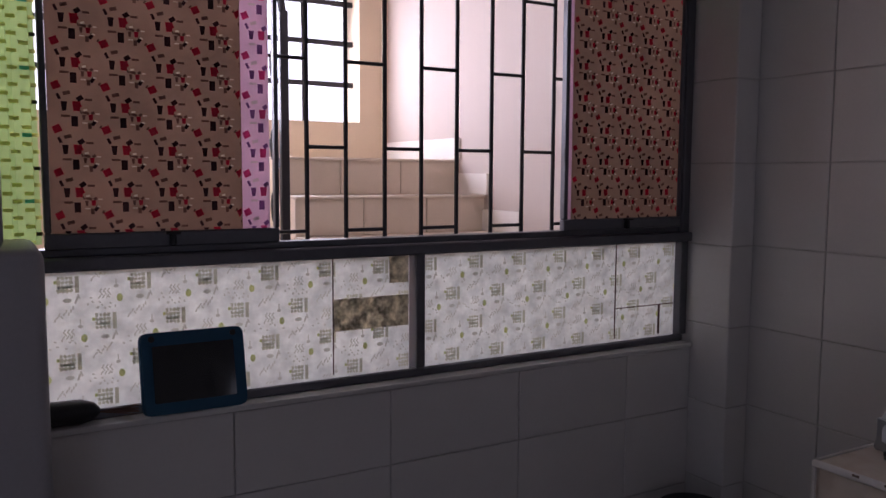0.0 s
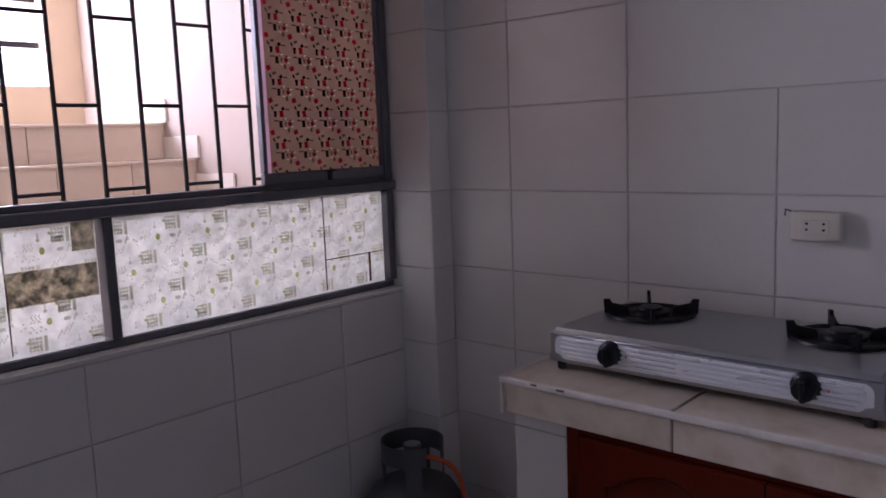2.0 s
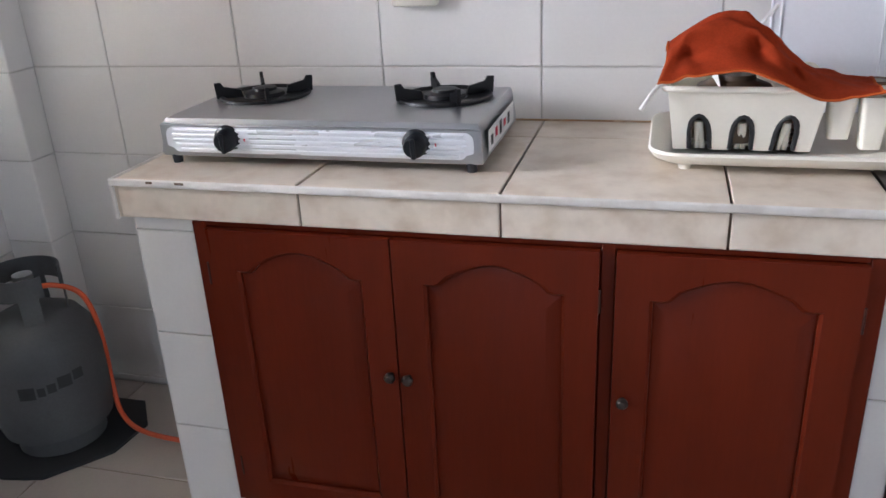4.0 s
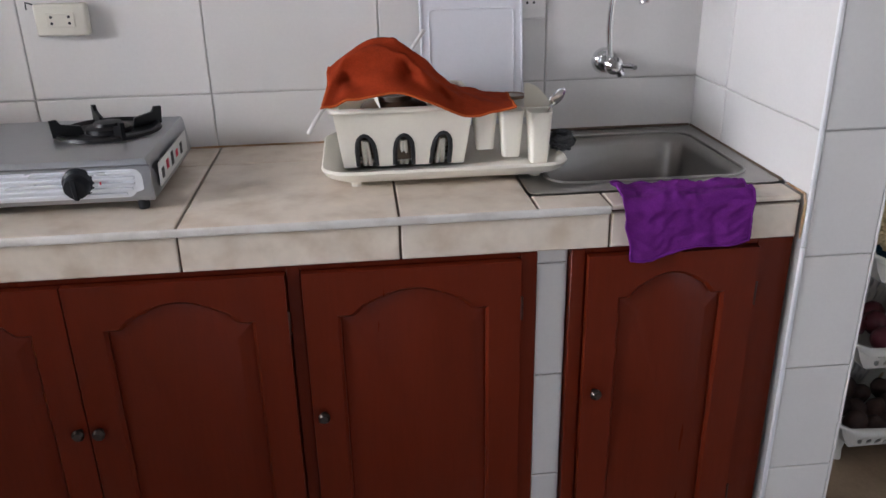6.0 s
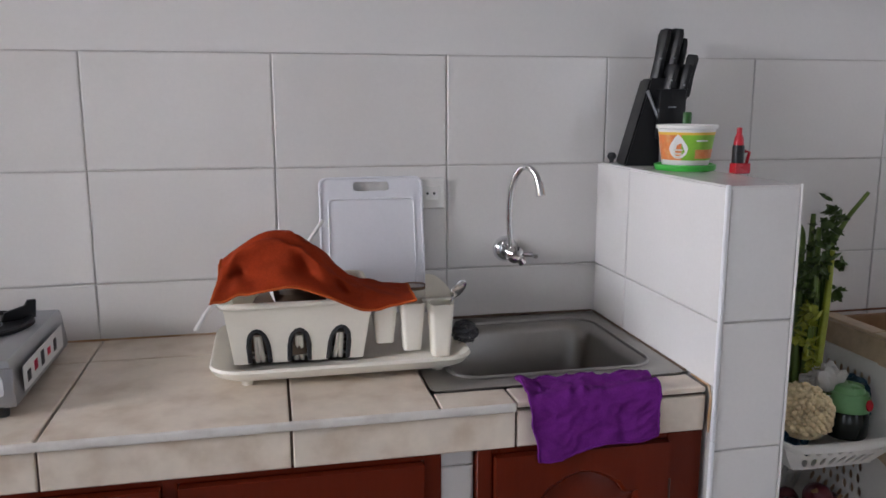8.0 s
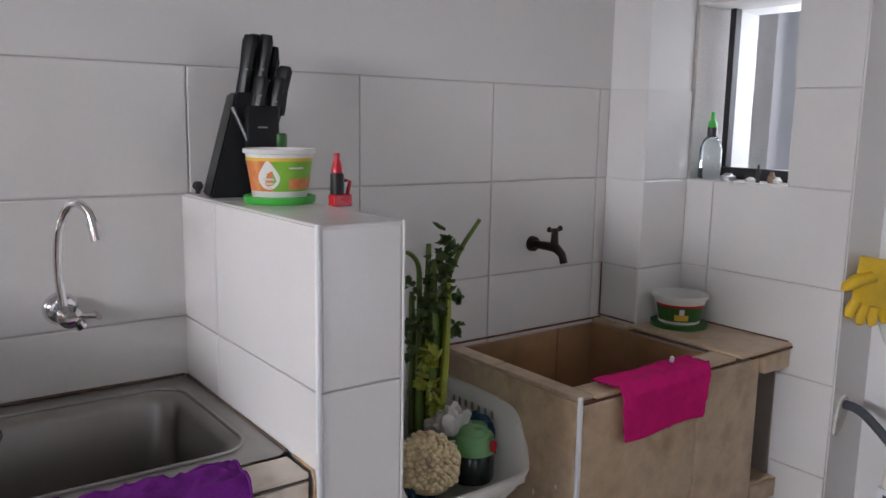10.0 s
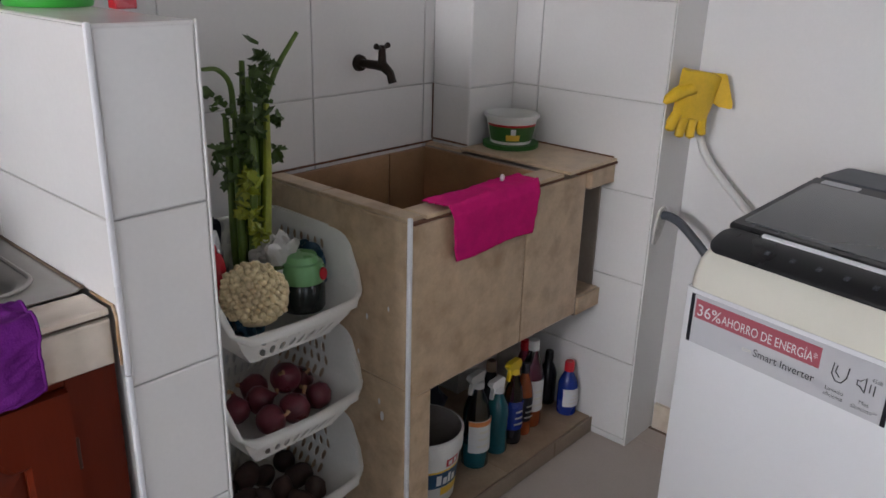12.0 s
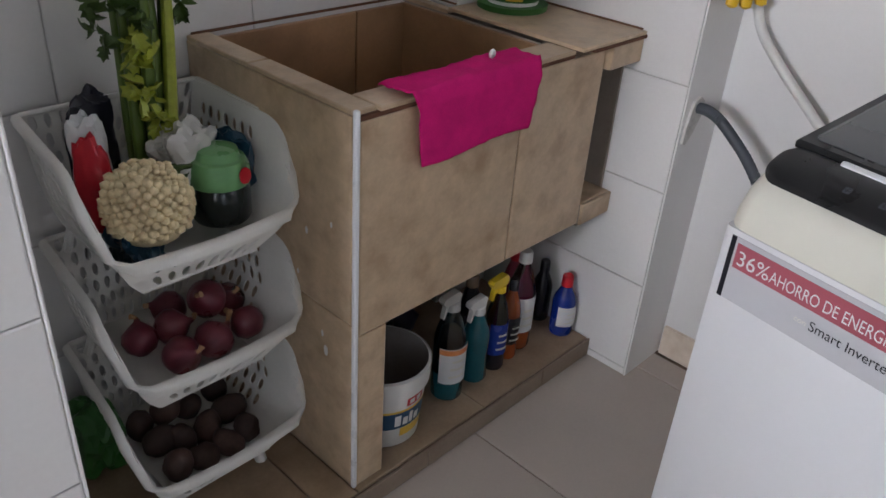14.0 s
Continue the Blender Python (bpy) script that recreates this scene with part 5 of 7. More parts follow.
part("juice_groove", tube([(x, y, 0.0078) for x, y in round_rect(-0.1, 0.1, 0.02, 0.268, 0.012, 6)], 0.0026, 8, closed=True, flat=1.0), M["board_white"], board, "raised juice-groove line")

# ---- things on the divider ----
M["green_plastic"] = material("green_plastic", (0.06, 0.42, 0.05), 0.35, var=0.06)
M["dark_green"] = material("dark_green", (0.03, 0.12, 0.02), 0.4, var=0.15)
M["red_plastic"] = material("red_plastic", (0.5, 0.012, 0.025), 0.3, var=0.06)
M["print_orange"] = material("print_orange", (0.72, 0.22, 0.06), 0.4, var=0.2, scale=40, stain=(0.8, 0.5, 0.2), stain_amt=0.7, stain_scale=50)
M["print_green"] = material("print_green", (0.24, 0.5, 0.04), 0.4, var=0.15, scale=40)
M["print_yellow"] = material("print_yellow", (0.78, 0.5, 0.06), 0.4, var=0.1)
M["kb_black"] = material("kb_black", (0.008, 0.008, 0.009), 0.4, var=0.2, spec=0.3)
TOP = 1.2845

knives = new("knife_block")
tagged(knives, "black knife block full of black-handled knives", "knife block")
knives.matrix_world = pose(2.858, -0.085, TOP, 0, 0, -12) @ Matrix.Diagonal((1.12, 1.1, 1.05, 1))
b = prism([(-0.042, 0.0), (0.045, 0.0), (0.088, 0.165), (0.045, 0.192), (0.006, 0.192)], 0.085, m=pose(0, 0.04, 0, 90))
bmesh.ops.bevel(b, geom=b.edges[:], offset=0.004, segments=2, affect="EDGES")
part("block", b, M["kb_black"], knives)
part("front_block", box(0.02, 0.075, -0.07, -0.04, 0.06, 0.168, 0.004, 2), M["kb_black"], knives)
b = tube([(0.0, -0.047, 0.165), (0.028, -0.06, 0.09), (0.03, -0.062, 0.0)], 0.0035, 6)
part("stand", b, M["steel"], knives, "bright steel stand edge")
part("badge", box(0.038, 0.054, -0.0715, -0.07, 0.128, 0.131), M["steel"], knives)
for k, (dx, dy, h) in enumerate(((0.022, -0.025, 0.125), (0.05, -0.02, 0.128), (0.036, 0.004, 0.13), (0.066, 0.006, 0.13), (0.07, -0.045, 0.09), (0.088, -0.02, 0.092), (0.046, 0.028, 0.12), (0.074, 0.028, 0.115), (0.044, -0.048, 0.07))):
    root = Vector((dx - 0.004, dy, 0.172 - 0.02 * (dx > 0.065) - 0.02 * (dy < -0.04)))
    tip = root + Vector((0.16, 0, 1)).normalized() * h
    kn = part("knife_handle", tube([root, root.lerp(tip, 0.1), root.lerp(tip, 0.5), root.lerp(tip, 0.9), tip], [0.009, 0.01, 0.0092, 0.0112, 0.0085], 8, flat=1.3), M["kb_black"], knives)
    part("rivet", lathe([(0, 0), (0.002, 0), (0.002, 0.001), (0, 0.001)], 8, m=Matrix.Translation(root.lerp(tip, 0.5) + Vector((0, -0.0108, 0))) @ pose(0, 0, 0, 90)), M["steel"], kn)

pot = thing("plastic_tub", 2.884, -0.245, TOP, 0, "printed plastic tub standing on its green lid", "plastic tub")
wpart("lid", lathe([(0, 0), (0.069, 0), (0.071, 0.004), (0.071, 0.013), (0.066, 0.014), (0.064, 0.010), (0, 0.010)], 40, m=pose(2.884, -0.245, TOP)), M["green_plastic"], pot, "flat bright green lid")
wpart("wall", lathe([(0, 0.0105), (0.052, 0.0105), (0.054, 0.014), (0.066, 0.092), (0.071, 0.094), (0.071, 0.101), (0.067, 0.102), (0.064, 0.094), (0.05, 0.016), (0, 0.016)], 48, m=pose(2.884, -0.245, TOP)), M["white_plastic"], pot)


def label_patch(cx, cy, cz, prof, a0, a1, mat, parent, name="label", n=8):
    """A piece of a printed label bent round a vessel: prof gives (radius, z) from below up."""
    b = bmesh.new()
    vs = [[b.verts.new((cx + r * math.cos(radians(a)), cy + r * math.sin(radians(a)), cz + z)) for r, z in prof] for a in np.linspace(a0, a1, n)]
    for r0, r1 in zip(vs, vs[1:]):
        for i in range(len(prof) - 1):
            b.faces.new((r0[i], r1[i], r1[i + 1], r0[i + 1]))
    return wpart(name, b, mat, parent, "", 60)


P = lambda z0, z1, d: [(0.054 + (z - 0.014) / 0.078 * 0.012 + d, z) for z in (z0, z1)]
label_patch(2.884, -0.245, TOP, P(0.024, 0.082, 0.0006), 165, 232, M["print_orange"], pot)
label_patch(2.884, -0.245, TOP, P(0.024, 0.082, 0.0006), 232, 345, M["print_green"], pot, n=12)
label_patch(2.884, -0.245, TOP, P(0.08, 0.086, 0.0012), 165, 345, M["print_yellow"], pot, n=16)
label_patch(2.884, -0.245, TOP, P(0.028, 0.048, 0.0012), 262, 330, M["print_orange"], pot, n=10)
drop = bmesh.new()
cent = 225
pts = []
for k in range(24):
    a = 2 * math.pi * k / 24
    r = 0.9 + 0.25 * max(0, math.sin(a)) ** 6
    z = 0.051 + 0.026 * r * math.sin(a)
    ang = radians(cent + 21 * math.cos(a) * (1 - 0.35 * max(0, math.sin(a))))
    rad = 0.054 + (z - 0.014) / 0.078 * 0.012 + 0.002
    pts.append((2.884 + rad * math.cos(ang), -0.245 + rad * math.sin(ang), TOP + z))
drop.faces.new([drop.verts.new(p) for p in pts])
wpart("label", drop, M["white_plastic"], pot, "white drop-shaped panel", 0)
for k in range(3):
    label_patch(2.884, -0.245, TOP, P(0.045 - 0.008 * k, 0.049 - 0.008 * k, 0.0031), cent - 10 + 2 * k, cent + 10 - 2 * k, M["ink_grey"], pot, "label_mark", 5)
label_patch(2.884, -0.245, TOP, P(0.066, 0.069, 0.0018), 262, 290, M["label_white"], pot, "label_mark", 5)
pot.location.x, pot.scale = 2.891, (0.93, 0.93, 0.97)

green_bottle = thing("green_bottle", 2.929, -0.172, TOP, 0, "slim dark green bottle behind the plastic tub", "bottle")
wpart("body", lathe([(0, 0), (0.0115, 0), (0.012, 0.004), (0.012, 0.122), (0.0105, 0.125), (0, 0.125)], 18, m=pose(2.929, -0.172, TOP)), M["dark_green"], green_bottle)
opener = thing("lighter", 2.948, -0.36, TOP, 0, "red and black bottle-shaped lighter", "lighter")
wpart("body", lathe([(0, 0.022), (0.0125, 0.022), (0.0125, 0.055), (0.011, 0.06), (0, 0.06)], 18, m=pose(2.948, -0.36, TOP)), M["kb_black"], opener)
wpart("neck", lathe([(0, 0.0595), (0.0112, 0.0595), (0.009, 0.075), (0.0055, 0.083), (0.0055, 0.095), (0, 0.096)], 18, m=pose(2.948, -0.36, TOP)), M["red_plastic"], opener, "red neck")
b = box(2.936, 2.972, -0.372, -0.348, TOP, TOP + 0.0218, 0.002, 1)
tube([(2.968, -0.36, TOP + 0.018), (2.974, -0.36, TOP + 0.044), (2.964, -0.36, TOP + 0.046)], 0.0035, 6, bm=b)
wpart("base", b, M["red_plastic"], opener, "red base with a loop handle")
stud = thing("rubber_stopper", 2.817, -0.02, TOP, 0, "small round black rubber stopper", "stopper")
wpart("body", lathe([(0, 0), (0.005, 0), (0.005, 0.006), (0.010, 0.011), (0.011, 0.017), (0.007, 0.024), (0, 0.025)], 16, m=pose(2.817, -0.02, TOP)), M["dark_rubber"], stud)

# ---- plinth and laundry tub ----
PL = 0.055
plinth = tagged(link_mesh("plinth", box(2.944, 4.25, -0.512, 0.004, 0.0, PL - 0.006), M["dark_grout"]), "low beige tiled plinth under basket and tub", "plinth", kind="structure")
tub = thing("laundry_tub", 3.85, -0.25, PL, 0, "built-in laundry tub clad in stained beige tiles", "laundry tub")
TT = 0.852
wpart("side_wall", box(3.466, 3.508, -0.484, 0.004, PL, TT), M["concrete"], tub)
wpart("front_wall", box(3.508, 4.13, -0.484, -0.425, 0.435, TT), M["dark_grout"], tub)
wpart("leg", box(3.508, 3.537, -0.484, -0.425, PL, 0.4348), M["concrete"], tub)
wpart("basin_floor", box(3.508, 4.13, -0.4248, 0.004, 0.435, 0.56), M["concrete"], tub)
wpart("right_wall", box(4.022, 4.06, -0.4248, 0.004, 0.56, TT), M["concrete"], tub)
wpart("ledge", box(4.06, 4.25, -0.47, 0.004, 0.80, TT + 0.008), M["concrete"], tub)
wpart("niche_side", box(4.1, 4.13, -0.4248, 0.004, 0.56, 0.7998), M["concrete"], tub)
wpart("niche_lining", box(4.2435, 4.2495, -0.47, -0.0605, 0.4785, 0.7995), M["concrete"], tub)
wpart("shelf", box(4.131, 4.25, -0.49, 0.004, 0.425, 0.478), M["concrete"], tub)
wpart("niche_back", box(4.131, 4.25, -0.06, 0.004, 0.478, 0.7998), M["concrete"], tub)
M["tub_grime"] = material("tub_grime", (0.16, 0.075, 0.04), 0.85, var=0.35, scale=30)
wpart("sealant", tube([(4.05, -0.004, 0.869), (4.052, -0.136, 0.8695), (4.15, -0.1385, 0.8695), (4.246, -0.139, 0.8695), (4.2475, -0.3, 0.869), (4.247, -0.5, 0.869)], [0.003, 0.0036, 0.003, 0.0036, 0.0028, 0.003], 6), M["tub_grime"], tub, "dirty brown sealant")
wpart("sealant", tube([(4.0485, -0.003, 0.868), (4.0485, -0.003, 1.03)], 0.0022, 6), M["tub_grime"], tub, "dirty brown sealant")
wpart("sealant", tube([(3.47, -0.003, TT + 0.009), (3.75, -0.0035, TT + 0.0095), (4.05, -0.003, TT + 0.009)], 0.0032, 6), M["tub_grime"], tub, "dirty brown sealant")
wpart("edge_trim", box(3.4565, 3.466, -0.495, -0.4845, PL + 0.001, 0.864, 0.003, 2), M["plastic_trim"], tub, "white plastic corner strip")
for sy, sz, sr in ((-0.41, 0.36, 0.008), (-0.36, 0.6, 0.005), (-0.4, 0.395, 0.005), (-0.33, 0.5, 0.004), (-0.27, 0.33, 0.006), (-0.43, 0.64, 0.004)):
    wpart("splash", lathe([(0, 0), (sr, 0), (sr * 0.8, 0.0006), (0, 0.0008)], 9, m=pose(3.4578, sy, sz, 0, -90, 0) @ Matrix.Diagonal((1.6, 0.8, 1, 1))), M["plastic_trim"], tub, "dried white splash on the side")
M["terracotta"] = material("terracotta", (0.13, 0.055, 0.028), 0.85, var=0.3)
wpart("raw_edge", box(3.4665, 4.02, -0.4925, -0.484, 0.8445, 0.8515), M["terracotta"], tub, "raw brown tile edge")
wpart("raw_edge", box(4.06, 4.252, -0.5125, -0.4705, 0.853, 0.8595), M["terracotta"], tub, "raw brown tile edge")

pink = thing("cleaning_cloth", 3.72, -0.5, 0.86, 0, "bright magenta cloth hung over the laundry tub", "cloth")
cloth_sheet("cloth", pink, hang(3.572, 3.892, -0.43, -0.5, 0.861, 0.122, 0.032, 5.0, lambda u: 1.02 - 0.03 * u + 0.03 * math.sin(7 * u), 0.6), 48, 34, M["pink_cloth"])

soap = thing("soap", 3.81, -0.455, 0.874, 0, "small worn piece of white soap on the cloth", "soap")
b = bmesh.new()
bmesh.ops.create_icosphere(b, subdivisions=2, radius=1, matrix=pose(3.81, -0.455, 0.881, 10, 25, 30) @ Matrix.Diagonal((0.015, 0.006, 0.009, 1)))
wpart("bar", b, M["label_white"], soap, "", 60)

bib = thing("wall_tap", 3.763, 0.0, 1.107, 0, "tarnished brass bib tap on the tiles", "tap")
M["old_brass"] = material("old_brass", (0.035, 0.026, 0.02), 0.45, metal=0.8, var=0.3, scale=40)
wpart("flange", lathe([(0, 0), (0.022, 0), (0.02, 0.012), (0.013, 0.014), (0, 0.014)], 20, m=pose(3.763, 0, 1.107, 90)), M["old_brass"], bib)
b = tube([(3.763, -0.01, 1.107), (3.768, -0.06, 1.107), (3.772, -0.085, 1.106), (3.776, -0.105, 1.09), (3.778, -0.112, 1.066)], [0.011, 0.012, 0.014, 0.011, 0.011], 12)
tube([(3.771, -0.08, 1.107), (3.771, -0.08, 1.15)], [0.012, 0.009], 12, bm=b)
wpart("spout", b, M["old_brass"], bib)
b = tube([(3.745, -0.085, 1.157), (3.76, -0.082, 1.152), (3.782, -0.078, 1.152), (3.797, -0.075, 1.157)], [0.008, 0.005, 0.005, 0.008], 8)
tube([(3.771, -0.08, 1.145), (3.771, -0.08, 1.158)], 0.008, 8, bm=b)
wpart("handle", b, M["old_brass"], bib)

# tub of margarine on the ledge
mt = thing("plastic_tub", 4.15, -0.2, 0.872, 0, "white and green plastic tub on its dark green lid", "plastic tub")
MX, MY, MZ = 4.15, -0.215, 0.868
wpart("lid", lathe([(0, 0), (0.072, 0), (0.073, 0.012), (0.068, 0.013), (0, 0.009)], 32, m=pose(MX, MY, MZ)), M["dark_green"], mt, "dark green lid")
wpart("wall", lathe([(0, 0.0095), (0.052, 0.0095), (0.066, 0.078), (0.072, 0.08), (0.072, 0.088), (0.067, 0.089), (0.064, 0.078), (0.05, 0.014), (0, 0.014)], 40, m=pose(MX, MY, MZ)), M["white_plastic"], mt)
Q = lambda z0, z1, d: [(0.052 + (z - 0.0095) / 0.0685 * 0.014 + d, z) for z in (z0, z1)]
mt.scale = (1.1, 1.1, 1.06)
label_patch(MX, MY, MZ, Q(0.02, 0.06, 0.0006), 150, 330, M["dark_green"], mt, n=16)
label_patch(MX, MY, MZ, Q(0.06, 0.066, 0.0006), 150, 330, M["red_plastic"], mt, n=16)
mt.scale = (1.1, 1.1, 1.06)
label_patch(MX, MY, MZ, Q(0.024, 0.04, 0.0012), 205, 240, M["print_yellow"], mt, n=6)
label_patch(MX, MY, MZ, Q(0.04, 0.056, 0.0012), 217, 229, M["label_white"], mt, n=4)

# things in the pass-through opening
M["clear_glass"] = glassy("clear_glass", (0.95, 0.97, 0.97))
M["clear_plastic"] = glassy("clear_plastic", (0.85, 0.92, 0.92), 0.08)
opening_frame = thing("window_2", 4.4, -0.3, 1.284, 0, "dark metal frame in the small opening", "window frame", kind="structure")
wpart("window_frame", box(4.37, 4.4, -0.455, -0.145, 1.285, 1.318, 0.002, 1), M["iron"], opening_frame)
wpart("window_frame", box(4.37, 4.4, -0.185, -0.165, 1.318, 1.78, 0.002, 1), M["iron"], opening_frame)
ob_ = thing("spray_bottle", 4.3, -0.178, 1.285, 0, "clear bottle with a black collar and green nozzle", "bottle")
wpart("body", lathe([(0, 0), (0.03, 0), (0.032, 0.005), (0.032, 0.09), (0.022, 0.115), (0.011, 0.125), (0.011, 0.13), (0, 0.13)], 24, m=pose(4.3, -0.18, 1.285)), M["clear_plastic"], ob_)
wpart("collar", lathe([(0, 0.125), (0.014, 0.125), (0.014, 0.15), (0, 0.15)], 16, m=pose(4.3, -0.18, 1.285)), M["black_plastic"], ob_)
wpart("nozzle", lathe([(0, 0.15), (0.014, 0.15), (0.012, 0.165), (0.006, 0.172), (0.005, 0.195), (0, 0.196)], 16, m=pose(4.3, -0.18, 1.285)), M["green_plastic"], ob_)
gl = thing("drinking_glass", 4.285, -0.155, 1.285, 0, "small clear glass on the opening's sill", "glass")
wpart("wall", lathe([(0, 0), (0.016, 0), (0.018, 0.05), (0.0165, 0.05), (0.015, 0.003), (0, 0.003)], 18, m=pose(4.272, -0.146, 1.285)), M["clear_glass"], gl)
for k, (y, z1, r, mm, nm, lb) in enumerate(((-0.25, 0.02, 0.022, "steel", "metal_cap", "small round metal cap"), (-0.31, 0.012, 0.014, "white_plastic", "small_dish", "tiny white plastic dish"),
                                            (-0.345, 0.05, 0.006, "black_plastic", "small_bottle", "tiny dark dropper bottle"), (-0.375, 0.03, 0.011, "jar_brown", "small_jar", "tiny brown jar"),
                                            (-0.405, 0.018, 0.012, "white_plastic", "small_dish", "tiny white plastic dish"))):
    s = thing(nm, 4.3, y, 1.285, 0, lb + " on the opening's sill", nm.replace("_", " "))
    wpart("body", lathe([(0, 0), (r, 0), (r, z1 * 0.6), (r * 0.6, z1 * 0.75), (r * 0.5, z1), (0, z1)], 14, m=pose(4.29 + 0.02 * (k % 2), y, 1.285)), M[mm], s)

# ---- rubber gloves, hoses ----
M["glove_yellow"] = material("glove_yellow", (0.72, 0.46, 0.015), 0.5, var=0.12, scale=20, bump=0.15, bump_scale=120)
gloves = thing("rubber_gloves", 4.32, -0.66, 0.95, 0, "yellow rubber gloves hung on the wall corner", "gloves")


def glove(m):
    """Cuff folded over, hand and fingers hanging down."""
    b = bmesh.new()
    rings = []
    for z, w, t in ((0.10, 0.052, 0.012), (0.095, 0.056, 0.014), (0.05, 0.053, 0.013), (0.0, 0.05, 0.015), (-0.04, 0.046, 0.013)):
        rings.append([(w * math.cos(a), t * math.sin(a), z + 0.004 * math.sin(3 * a)) for a in np.linspace(0, 2 * math.pi, 17)[:-1]])
    loft(rings, bm=b)
    for k, (x, l, tilt) in enumerate(((-0.034, 0.055, -0.010), (-0.012, 0.07, -0.002), (0.011, 0.068, 0.004), (0.033, 0.055, 0.012))):
        tube([(x, 0, -0.03), (x + tilt * 0.5, 0.002, -0.03 - l * 0.5), (x + tilt, -0.003, -0.03 - l * 0.93), (x + tilt, -0.003, -0.03 - l)], [0.0125, 0.0125, 0.010, 0.004], 10, bm=b)
    tube([(-0.02, -0.002, 0.05), (-0.05, -0.004, 0.03), (-0.07, -0.006, 0.008), (-0.078, -0.006, -0.006)], [0.02, 0.017, 0.013, 0.005], 10, bm=b)
    bmesh.ops.transform(b, matrix=m, verts=b.verts)
    return b


wpart("glove", glove(pose(4.302, -0.682, 1.03, 4, 10, -18) @ Matrix.Diagonal((1.36, 1, 0.86, 1))), M["glove_yellow"], gloves)
b = prism([(-0.02, 0.08), (0.028, 0.078), (0.052, 0.0), (0.05, -0.012), (0.012, -0.006), (-0.02, 0.02)], 0.01, m=pose(4.376, -0.7, 1.03, 90, 0, -62))
bmesh.ops.bevel(b, geom=b.edges[:], offset=0.003, segments=2, affect="EDGES")
wpart("cuff", b, M["glove_yellow"], gloves, "second glove folded over behind")
M["hose_white"] = material("hose_white", (0.66, 0.65, 0.62), 0.4, var=0.06)
M["hose_grey"] = material("hose_grey", (0.065, 0.072, 0.085), 0.5, var=0.15)
inlet = thing("inlet_hose", 4.37, -0.75, 0.9, 0, "white water hose running down to the washing machine", "hose")
wpart("tube", tube([(4.4, -0.655, 1.0), (4.39, -0.67, 0.95), (4.377, -0.70, 0.895), (4.375, -0.75, 0.842), (4.37, -0.83, 0.775), (4.36, -0.93, 0.7), (4.35, -1.0, 0.67)], 0.0105, 12, smooth=8), M["hose_white"], inlet)
outlet = thing("drain_hose", 4.33, -0.68, 0.7, 0, "grey corrugated drain hose entering the wall", "hose")
pts = smooth_path([(4.298, -0.632, 0.724), (4.3, -0.66, 0.724), (4.3, -0.69, 0.714), (4.3, -0.73, 0.685), (4.3, -0.775, 0.645), (4.3, -0.83, 0.58), (4.3, -0.9, 0.5)], 14)
wpart("tube", tube(pts, [0.0115 if k % 2 else 0.0128 for k in range(len(pts))], 12), M["hose_grey"], outlet)
M["plaster_raw"] = material("plaster_raw", (0.55, 0.53, 0.5), 0.95, var=0.25, scale=30, bump=0.6, bump_scale=70)
patch = thing("plaster_patch", 4.27, -0.634, 0.69, 0, "rough plaster hole round the drain hose", "plaster")
b = prism([(4.262, 0.648), (4.275, 0.643), (4.297, 0.663), (4.32, 0.70), (4.322, 0.735), (4.305, 0.748), (4.28, 0.74), (4.265, 0.69)], 0.006, m=pose(0, -0.634, 0, 90))
wpart("patch", b, M["plaster_raw"], patch)

# ---- stacking baskets ----
M["basket_white"] = material("basket_white", (0.8, 0.78, 0.73), 0.38, var=0.05, scale=8)


def perforated(P, nu, nv, hole=0.32, hole_v=0.36, stagger=True, keep=None):
    """Faces of a panel P(u, v) with oval holes in each cell."""
    b = bmesh.new()
    for j in range(nv):
        for i in range(nu):
            off = 0.0
            c = []
            border = [(0, 0), (0.5, 0), (1, 0), (1, 0.5), (1, 1), (0.5, 1), (0, 1), (0, 0.5)]
            inner = [(0.5 - hole * 0.71, 0.5 - hole_v * 0.71), (0.5, 0.5 - hole_v), (0.5 + hole * 0.71, 0.5 - hole_v * 0.71), (0.5 + hole, 0.5), (0.5 + hole * 0.71, 0.5 + hole_v * 0.71),
                     (0.5, 0.5 + hole_v), (0.5 - hole * 0.71, 0.5 + hole_v * 0.71), (0.5 - hole, 0.5)]
            sh = 0.25 if stagger and j % 2 else -0.25 if stagger else 0.0
            vo = [b.verts.new(P((i + x) / nu, (j + y) / nv)) for x, y in border]
            vi = [b.verts.new(P((i + x + sh * (0.5)) / nu, (j + y) / nv)) for x, y in inner]
            for k in range(8):
                m = (k + 1) % 8
                b.faces.new((vo[k], vo[m], vi[m], vi[k]))
            if keep and not keep(i, j):
                b.faces.new(vi)
    bmesh.ops.remove_doubles(b, verts=b.verts, dist=1e-4)
    return b


def lerp3(a, b, c, d):
    a, b, c, d = map(Vector, (a, b, c, d))
    return lambda u, v: (a.lerp(b, u)).lerp(d.lerp(c, u), v)


